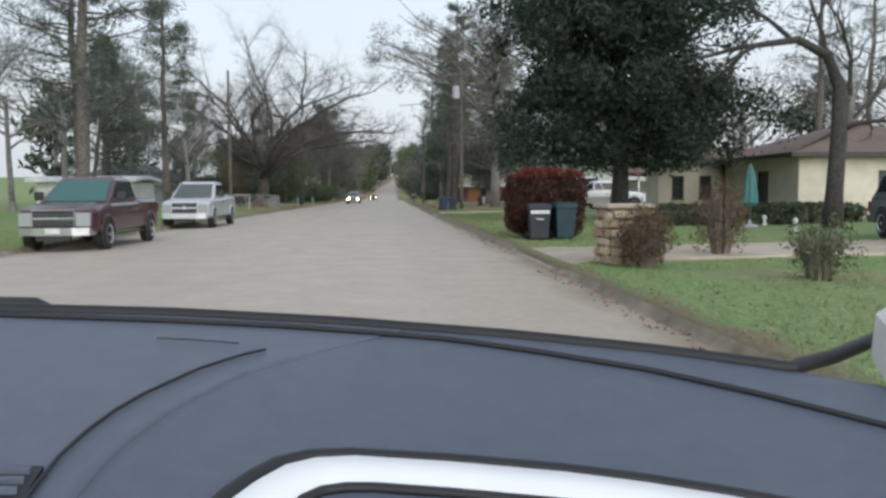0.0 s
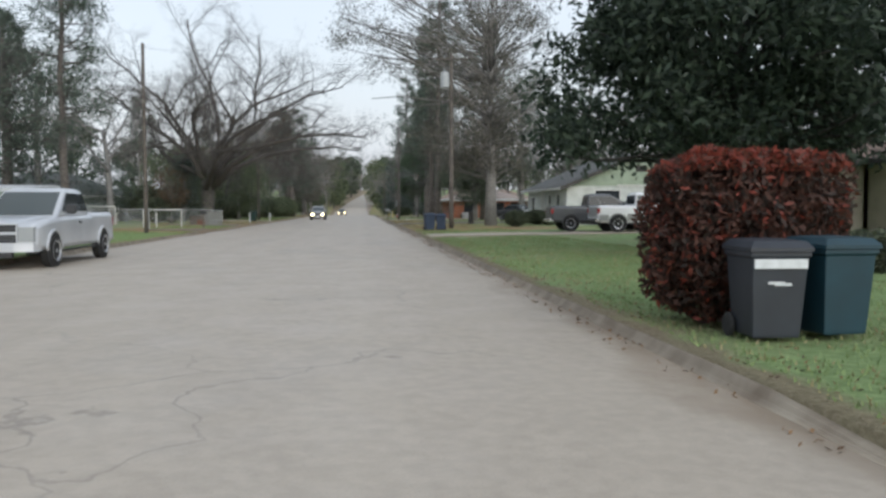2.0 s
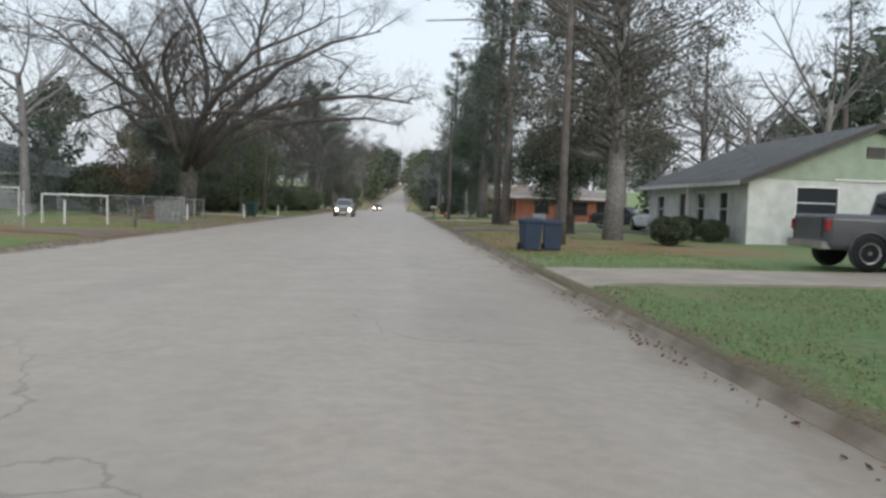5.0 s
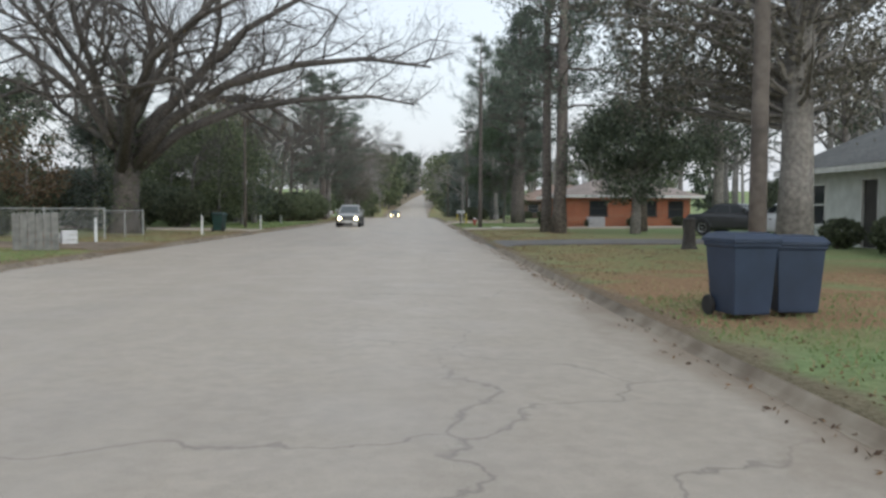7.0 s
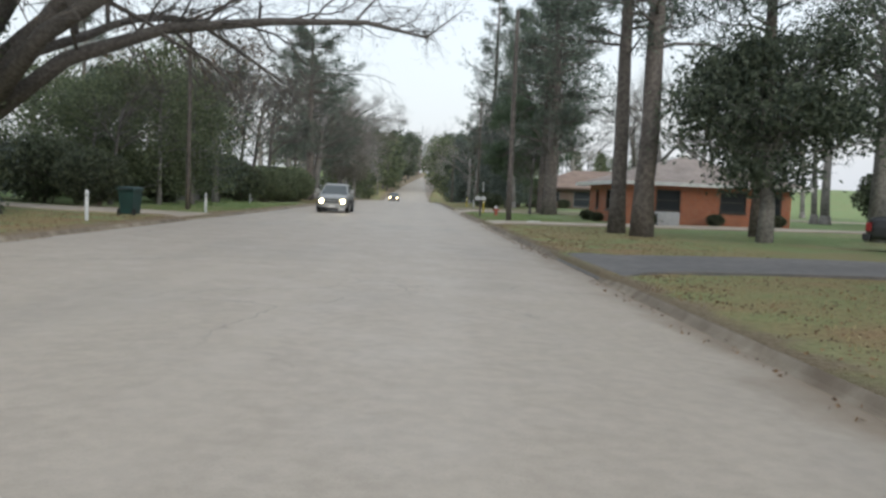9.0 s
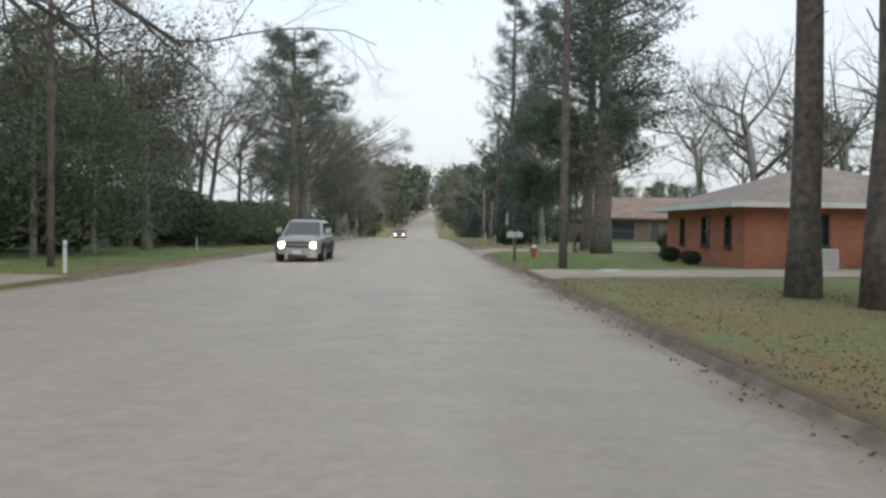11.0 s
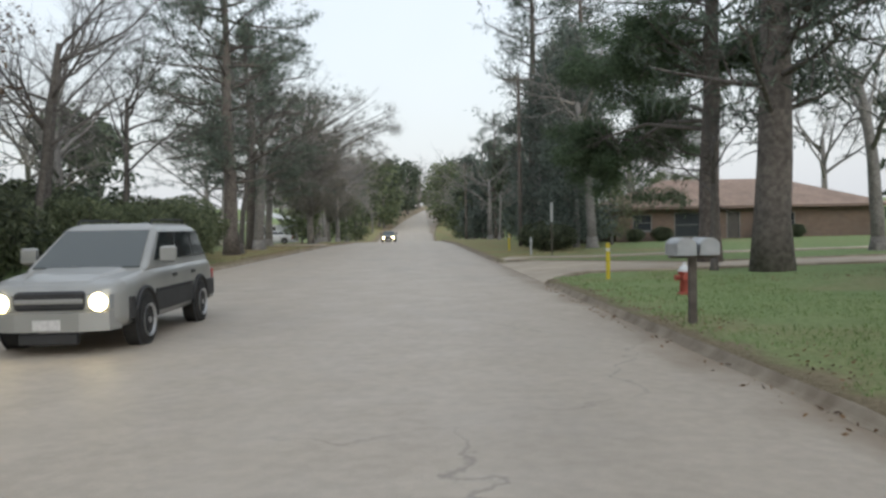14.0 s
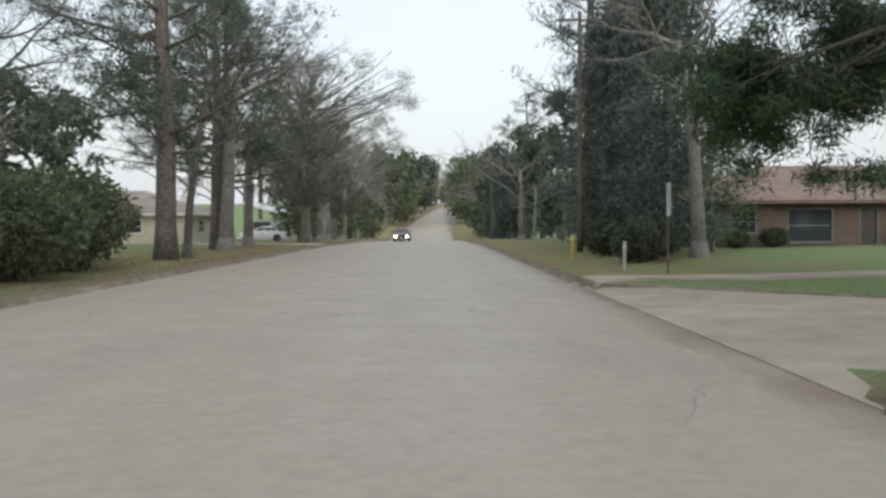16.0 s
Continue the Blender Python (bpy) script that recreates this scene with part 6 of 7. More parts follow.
def marker_post(label, x, y, h, mat, name="marker_post", w=0.055):
    e = thing(name, label, "post", pose(x, y, ground_z(x, y) - 0.02))
    fix_normals(Mesh().spin([(w, 0), (w, h - 0.05), (w * 0.8, h - 0.015), (w * 0.3, h)], sides=10).make("post", mat, e))
    fix_normals(Mesh().spin([(w * 1.06, h * 0.78), (w * 1.06, h * 0.86)], sides=10).make("band", M_LABELWHITE if mat != M_LABELWHITE else M_SIGN, e))
    return e


marker_post("bright yellow utility marker post on grass", 4.6, 124.5, 0.95, M_YELLOW)
marker_post("yellow utility marker post by the side street", 5.1, 151.0, 1.0, M_YELLOW)
marker_post("yellow marker post in front of a thicket", -12.6, 133.0, 0.95, M_YELLOW)
marker_post("white marker post beside a driveway", -10.15, 93.2, 0.95, M_LABELWHITE)
marker_post("white marker post by the kerb", -11.4, 83.6, 0.9, M_LABELWHITE)
marker_post("white marker post by the kerb", -9.6, 104.8, 0.9, M_LABELWHITE)
marker_post("pale stake at the edge of a thicket", -11.6, 124.0, 0.7, M_LABELWHITE, w=0.035)
marker_post("pale marker post on the verge", 5.2, 142.6, 0.9, M_SIGN)

# mailbox on a wooden post: two boxes on a crossbar
mb = thing("mailbox", "pair of grey metal mailboxes on a wooden post", "mailbox", pose(3.62, 115.4, ground_z(3.62, 115.4) - 0.02))
Mesh().box(-0.05, 0.05, -0.05, 0.05, 0, 0.96, 0.008).make("post", M_POLE, mb)
Mesh().box(-0.33, 0.33, -0.06, 0.06, 0.96, 1.0, 0.006).make("crossbar", M_POLE, mb)
for u in (-0.165, 0.165):
    arcp = [(-0.11, 0.0), (0.11, 0.0), (0.11, 0.14)] + [(0.11 * math.cos(radians(k)), 0.14 + 0.11 * math.sin(radians(k))) for k in range(20, 180, 20)] + [(-0.11, 0.14)]
    bx = fix_normals(Mesh().loft([[(u + a * 1.3, d, 1.002 + b) for a, b in arcp] for d in (-0.25, 0.25)]).make("box", M_GALV, mb))
    fix_normals(Mesh().loft([[(u + a * 1.2, d, 1.006 + b * 0.97) for a, b in arcp] for d in (-0.275, -0.252)]).make("door", M_SIGN, bx))

# black mailbox on the left verge
mb2 = thing("mailbox", "small black mailbox on a thin post", "mailbox", pose(-10.3, 71.5, ground_z(-10.3, 71.5) - 0.02))
Mesh().box(-0.04, 0.04, -0.04, 0.04, 0, 0.95, 0.006).make("post", M_POLE, mb2)
fix_normals(Mesh().loft([[(d, a * 1.0, 0.952 + b) for a, b in ((-0.1, 0), (0.1, 0), (0.1, 0.13), (0.06, 0.2), (-0.06, 0.2), (-0.1, 0.13))] for d in (-0.24, 0.24)]).make("box", M_BLACKPLASTIC, mb2))


def utility_pole(label, x, y, h, arms=1, transformer=False, lean=0.0, mat=None, r=0.15):
    e = thing("utility_pole", label, "utility pole", pose(x, y, ground_z(x, y) - 0.1, lean, 0, 0), "utility poles")
    n = 6
    Mesh().tube([(0, 0, h * k / n) for k in range(n + 1)], [r * (1 - 0.35 * k / n) for k in range(n + 1)], 12).make("pole", mat or M_POLE, e, smooth=True)
    for k in range(arms):
        z = h - 0.5 - 1.1 * k
        arm = Mesh().box(-1.1, 1.1, -0.17, -0.08, z, z + 0.11, 0.01).make("crossarm", M_POLE, e)
        for u in (-1.0, -0.45, 0.45, 1.0):
            fix_normals(Mesh().spin([(0.03, 0), (0.05, 0.05), (0.035, 0.08), (0.05, 0.11), (0.02, 0.15)], (u, -0.125, z + 0.112), 8).make("insulator", M_SIGN, arm))
    if transformer:
        t = fix_normals(Mesh().spin([(0.2, 0), (0.27, 0.03), (0.27, 0.92), (0.24, 0.97), (0.08, 1.0)], (-0.42, -0.05, h * 0.8), 16).make("transformer", M_SIGN, e, smooth=False, label="pale grey transformer can"))
        Mesh().box(-0.25, 0.0, -0.08, 0.0, h * 0.8 + 0.3, h * 0.8 + 0.4).make("bracket", M_GALV, e)
        fix_normals(Mesh().spin([(0.03, 0), (0.05, 0.06), (0.03, 0.12), (0.045, 0.18), (0.02, 0.22)], (-0.42, -0.05, h * 0.8 + 1.0), 8).make("bushing", M_SIGN, t))
    return e


utility_pole("weathered utility pole carrying a pale transformer", 5.95, 67.3, 11.2, 1, True)
utility_pole("slender weathered utility pole on a lawn", -11.4, 61.4, 10.3, 0, r=0.12)
utility_pole("thin utility pole on the verge", -11.05, 107.1, 9.5, 0, r=0.11)
utility_pole("brown utility pole on the lawn of a brick house", 4.74, 110.5, 11.0, 0, mat=M_PINEBARK, r=0.15)
utility_pole("utility pole with a crossarm among cedars", 6.7, 158.0, 11.8, 1)
utility_pole("distant utility pole with a crossarm", 6.3, 212.0, 10.5, 1)


def wire(label, a, b, sag, r=0.006):
    a, b = Vector(a), Vector(b)
    pts = [a.lerp(b, k / 16) - Vector((0, 0, sag * 4 * (k / 16) * (1 - k / 16))) for k in range(17)]
    ob = Mesh().tube(pts, [r] * 17, 4).make("overhead_wire", M_WIRE)
    return tagged(ob, label, "wire", "overhead wires")


for u in (-0.45, 0.45, 1.0):
    wire("thin dark overhead wire between poles", (5.95 + u, 67.2, 10.85), (4.74 + u * 0.2, 110.4, 10.75), 0.8)
    wire("thin dark overhead wire between poles", (4.74 + u * 0.2, 110.4, 10.75), (6.7 + u, 157.9, 11.4), 0.8)
    wire("thin dark overhead wire between poles", (6.7 + u, 157.9, 11.4), (6.3 + u, 211.9, 9.9), 0.9)
wire("thin dark overhead wire across the street", (5.0, 67.2, 10.7), (-11.4, 61.3, 10.1), 0.5)
wire("thin dark service wire to a house", (5.95, 67.3, 9.2), (16.0, 74.0, 4.0), 0.4)
wire("thin dark overhead wire down the street", (5.95, 67.2, 9.0), (7.5, 6.0, 9.4), 0.9)

# street sign at the corner
sg = thing("street_sign", "thin dark sign post with a narrow pale plate", "street sign", pose(5.85, 140.4, ground_z(5.85, 140.4) - 0.02))
Mesh().tube([(0, 0, 0), (0, 0, 2.55)], [0.028, 0.028], 8).make("post", M_POLE, sg)
Mesh().box(-0.06, 0.06, -0.045, -0.03, 1.6, 2.5, 0.003).make("sign_plate", M_SIGN, sg, label="narrow pale sign plate")

# goal frame of white pipe
gf = thing("goal_frame", "white pipe goal frame on a lawn", "goal", pose(-13.4, 73.4, ground_z(-13.4, 73.4), 0, 0, 16) @ Matrix.Diagonal((0.78, 0.78, 0.92, 1)))
for s in (-1, 1):
    Mesh().tube([(s * 1.6, 0, 0), (s * 1.6, 0, 1.35)], [0.035] * 2, 8).make("upright", M_TRIM, gf)
    Mesh().tube([(s * 1.6, 0, 1.30), (s * 1.6, 1.0, 0.02)], [0.025] * 2, 8).make("brace", M_TRIM, gf)
Mesh().tube([(-1.63, 0, 1.35), (1.63, 0, 1.35)], [0.035] * 2, 8).make("crossbar", M_TRIM, gf)
Mesh().tube([(-0.5, 0.02, 0), (-0.5, 0.02, 1.1)], [0.05] * 2, 8).make("middle_post", M_TRIM, gf)

copy_thing(gf, pose(-19.4, 78.4, ground_z(-19.4, 78.4), 0, 0, 4) @ Matrix.Diagonal((1.1, 1.1, 1.1, 1)))

# chain-link fence: posts, rails and a diamond mesh
def chain_fence(label, x0, y0, x1, y1, h=1.15):
    p, q = Vector((x0, y0, 0)), Vector((x1, y1, 0))
    d = q - p
    n = max(1, round(d.length / 2.5))
    e = thing("chain_link_fence", label, "fence", pose(x0, y0, ground_z(x0, y0), 0, 0, math.degrees(math.atan2(d.y, d.x))))
    L = d.length
    for k in range(n + 1):
        u = L * k / n
        Mesh().tube([(u, 0, -0.25), (u, 0, h + 0.06)], [0.03, 0.03], 8).make("post", M_GALV, e)
    Mesh().tube([(0, 0, h), (L, 0, h)], [0.02, 0.02], 6).make("top_rail", M_GALV, e)
    net = Mesh()
    step, t = 0.16, 0.0035
    k = -h
    while k < L:
        for s in (1, -1):
            a, b = (max(k, 0), min(k + h, L))
            if b > a:
                za, zb = (a - k, b - k) if s > 0 else (h - (a - k), h - (b - k))
                net.add([(a, s * t, za), (b, s * t, zb), (b, s * t, zb + t * 3), (a, s * t, za + t * 3)], [(0, 1, 2, 3)])
        k += step
    net.make("netting", M_GALV, e)
    return e


chain_fence("galvanised chain-link fence round a yard", -19.5, 86.5, -12.6, 87.5)
chain_fence("galvanised chain-link fence round a yard", -12.6, 87.5, -12.4, 91.5)
chain_fence("galvanised chain-link fence along a lawn", -22.0, 66.5, -12.8, 67.5)

# clutter heap by the kerb on the left
def crate(name, label, x, y, w, d, h, mat, turn=0, cat="box"):
    e = thing(name, label, cat, pose(x, y, ground_z(x, y), 0, 0, turn))
    m = Mesh()
    for a in range(3):
        z = h * a / 3
        m.box(-w, w, -d, -d + 0.03, z + 0.01, z + h / 3 - 0.02)
        m.box(-w, w, d - 0.03, d, z + 0.01, z + h / 3 - 0.02)
        m.box(-w, -w + 0.03, -d, d, z + 0.01, z + h / 3 - 0.02)
        m.box(w - 0.03, w, -d, d, z + 0.01, z + h / 3 - 0.02)
    m.box(-w + 0.03, w - 0.03, -d + 0.03, d - 0.03, 0.02, 0.05)
    m.make("slatted_body", mat, e)
    return e


crate("wooden_crate", "weathered wooden crate on the verge", -12.9, 82.2, 0.5, 0.4, 0.75, M_POLE, 12, "crate")
crate("wooden_crate", "rusty red crate in a clutter heap", -12.1, 81.0, 0.38, 0.3, 0.42, M_RUST, -20, "crate")
crate("plastic_crate", "white plastic crate in a clutter heap", -11.5, 81.6, 0.25, 0.2, 0.5, M_LABELWHITE, 30, "crate")
crate("plastic_crate", "white plastic crate in a clutter heap", -12.3, 82.9, 0.22, 0.2, 0.36, M_LABELWHITE, 5, "crate")
bd = thing("board_fence", "short pale board fence panel by the kerb", "fence", pose(-10.7, 77.6, ground_z(-10.7, 77.6), 0, 0, 10))
for k in range(6):
    Mesh().box(-0.64 + k * 0.21, -0.64 + k * 0.21 + 0.19, -0.012, 0.012, 0.04, 1.1 + 0.02 * (k % 3), 0.003).make("board", M_OLDBOARD, bd)
for z in (0.3, 0.85):
    Mesh().box(-0.65, 0.62, 0.013, 0.05, z, z + 0.08).make("rail", M_OLDBOARD, bd)

# closed garden umbrella in front of the cream house
um = thing("garden_umbrella", "closed teal garden umbrella on a pole", "umbrella", pose(12.4, 29.2, ground_z(12.4, 29.2)))
fix_normals(Mesh().spin([(0.26, 0), (0.26, 0.06), (0.05, 0.1), (0.05, 0.3)], sides=14).make("base", M_SIGN, um))
Mesh().tube([(0, 0, 0.25), (0, 0, 2.6)], [0.022] * 2, 8).make("pole", M_POLE, um)
fold = []
um.scale = (1, 1, 0.82)
for k, (rr, z) in enumerate(((0.10, 0.85), (0.22, 1.0), (0.19, 1.5), (0.12, 2.2), (0.02, 2.62))):
    fold.append([(rr * (1 + 0.22 * (i % 2)) * math.cos(2 * math.pi * i / 16), rr * (1 + 0.22 * (i % 2)) * math.sin(2 * math.pi * i / 16), z) for i in range(16)])
fix_normals(Mesh().loft(fold).make("canopy", M_TEALCLOTH, um))

# newspaper on the driveway
pp = Mesh().loft([[(5.35, 107.0, z), (5.95, 107.25, z), (5.85, 107.6, z), (5.3, 107.4, z)] for z in (ground_z(5.6, 107.3) + 0.04, ground_z(5.6, 107.3) + 0.09)])
tagged(fix_normals(pp.make("newspaper", M_PAPER)), "white folded newspaper lying on a driveway", "newspaper")

# garden ornaments and pots in front of the cream house
for k, (x, y, h) in enumerate(((12.6, 26.5, 0.42), (13.4, 30.2, 0.36), (11.2, 33.0, 0.3))):
    e = thing("garden_ornament", "small white garden ornament on the lawn", "ornament", pose(x, y, ground_z(x, y)), "garden ornaments")
    fix_normals(Mesh().spin([(0.09, 0), (0.09, 0.04), (0.05, 0.08), (0.045, h * 0.5), (0.07, h * 0.65), (0.085, h * 0.85), (0.03, h)], sides=12).make("stand", M_LABELWHITE, e))
st = thing("tree_stump", "dark stump on the verge", "stump", pose(8.85, 79.0, ground_z(8.85, 79.0)))
fix_normals(Mesh().spin([(0.3, -0.05), (0.22, 0.12), (0.19, 0.5), (0.20, 0.95), (0.14, 1.0), (0.03, 0.98)], sides=12).make("stump", M_WETBARK, st))

# ---- shrubs and hedges ----
red = bush("red_tip_hedge", 61, 1.24, 0.86, 1.06, "clipped red-tipped photinia hedge", M_PHOTINIA, 26000, 0.036, 22, boxy=4.0, category="hedge", tops=M_RED)
put(red, 4.62, 25.85, 8)
put(bush("dry_shrub", 62, 0.52, 0.5, 0.58, "dry brown leafless shrub beside a stone pillar", M_DRYLEAF, 3600, 0.022, 80, shaggy=0.5), 4.5, 16.2)
put(bush("dry_shrub", 63, 0.62, 0.55, 0.8, "dry tan ornamental shrub on the lawn", M_DRYLEAF, 2600, 0.022, 90, shaggy=0.6), 6.7, 18.2)
put(bush("green_shrub", 64, 0.55, 0.5, 0.5, "sparse green shrub on the lawn", M_LEAF2, 1100, 0.028, 60, shaggy=0.7), 6.4, 14.0)
low = bush("low_hedge", 65, 2.6, 0.5, 0.42, "low clipped dark green hedge", M_HEDGE, 5200, 0.05, 26, boxy=5.0, category="hedge")
put(low, 10.6, 31.2, -4)
again(low, 15.2, 30.8, 3)
again(low, -15.4, 46.6, 2, 1.0, 0.85, label="low dark clipped hedge in front of a mobile home")
gs = put(bush("green_shrub", 66, 0.85, 0.85, 0.6, "rounded dark green shrub on the lawn", M_HEDGE, 3200, 0.05), 10.5, 69.0)
again(gs, 13.6, 72.6, 40, 0.9)
again(gs, 13.4, 75.4, 80, 1.0)
again(gs, 13.5, 78.6, 120, 0.85)
again(gs, 17.0, 70.5, 10, 0.8)
again(gs, 13.0, 124.4, 30, 1.15, label="rounded dark shrub at the corner of a brick house")
again(gs, 10.0, 113.0, 60, 0.5)
again(gs, 10.0, 115.6, 90, 0.55)
again(gs, 12.2, 108.6, 0, 0.55)
again(gs, 15.2, 108.9, 0, 0.6)
again(gs, 18.4, 108.9, 0, 0.6)
for k in (0, 1, 5, 6):
    again(gs, 14.9 + k * 1.9, 159.2, k * 40, 0.85 + 0.1 * (k % 3))
for k, (x, y, s) in enumerate(((6.6, 146.5, 1.2), (7.6, 148.4, 1.3), (7.0, 153.0, 1.4), (8.4, 157.0, 1.5))):
    again(gs, x, y, k * 50, s)

# thicket on the left before the junction, and its pale leafy shrubs
thick = put(bush("thicket_shrub", 67, 2.2, 2.0, 1.5, "dark tangled evergreen thicket", M_HEDGE, 4400, 0.088, 26), -13.2, 128.0)
for k, (x, y, s) in enumerate(((-16.5, 127.5, 1.1), (-20, 128.5, 1.15), (-24, 127.5, 1.2), (-28, 128.5, 1.2), (-13, 141, 1.1), (-16.5, 133.5, 1.3), (-17, 139, 1.3),
                               (-21, 134, 1.3), (-14.5, 104.5, 0.9), (-17.5, 106, 1.1), (-21, 107, 1.2), (-17.5, 88, 0.8), (-20.5, 96, 1.2), (-25, 110, 1.2), (-18.5, 99, 1.2), (-15.2, 116.5, 1.0), (-18.5, 117.5, 1.2), (-22.5, 118, 1.2))):
    again(thick, x, y, 37 * k, s)
for k, (x, y, s) in enumerate(((24, 100, 1.2), (28, 98, 1.3), (32, 100, 1.3), (36, 92, 1.4), (30, 90, 1.2), (26, 106, 1.2), (40, 104, 1.5), (44, 88, 1.5), (30, 118, 1.3), (36, 112, 1.4))):
    again(thick, x, y, 53 * k, s)
leafy = put(bush("leafy_shrub", 68, 2.0, 1.9, 1.45, "loose olive green shrub at the edge of a thicket", M_LEAF2, 7200, 0.06, 30), -10.9, 139.0)
again(leafy, -11.6, 143.4, 80, 1.15)
again(leafy, -12.4, 132.6, 200, 1.0)
again(leafy, -11.5, 136.0, 310, 0.95)
again(leafy, -13.8, 146.4, 120, 1.1)
again(leafy, -16.8, 112.0, 20, 1.2)

# ---- the other trees ----
ARCH = thing("bare_tree", "leaning bare tree whose limb arches over the lawn", "tree", group="trees along the street")
rng = np.random.default_rng(77)
wood, tips = Mesh(), []
wood.limbs = []
wood.tube([(0, 0, -0.1), (0.05, 0, 1.2), (0.2, 0.1, 3.0), (0.25, 0.2, 4.6), (-0.2, 0.2, 5.6), (-1.2, 0.2, 6.1), (-2.6, 0.2, 5.9), (-3.6, 0.1, 5.3)], [0.36, 0.27, 0.25, 0.22, 0.17, 0.13, 0.09, 0.04], 9)
arch_spec = [(5, 0.2, 0.02, 6, 0.55, 50, 0.15, 5, 0.3), (4, 0.25, 0.0, 5, 0.5, 50, 0.15, 4, 0.3), (3, 0.25, 0.0, 0, 0.5, 45, 0.2, 3, 0.4)]
for p, d, ln in (((0.2, 0.1, 4.0), (0.6, 0.1, 1), 4), ((-0.3, 0.2, 5.6), (-0.2, 0.3, 1), 3), ((-1.4, 0.2, 6.1), (-0.6, -0.2, 0.8), 2.6), ((-2.6, 0.2, 5.9), (-1, 0.2, 0.1), 2.4),
                 ((-3.0, 0.2, 5.7), (-0.4, 0.2, -0.9), 1.8), ((0.2, 0.1, 3.2), (1, -0.2, 0.7), 3.2)):
    branch = Mesh()
    wood.limbs.append(branch)
    grow(rng, p, d, ln, 0.09, 0, arch_spec, branch, tips)
tree_parts(ARCH, wood, M_WETBARK)
put(ARCH, 14.4, 27.6)

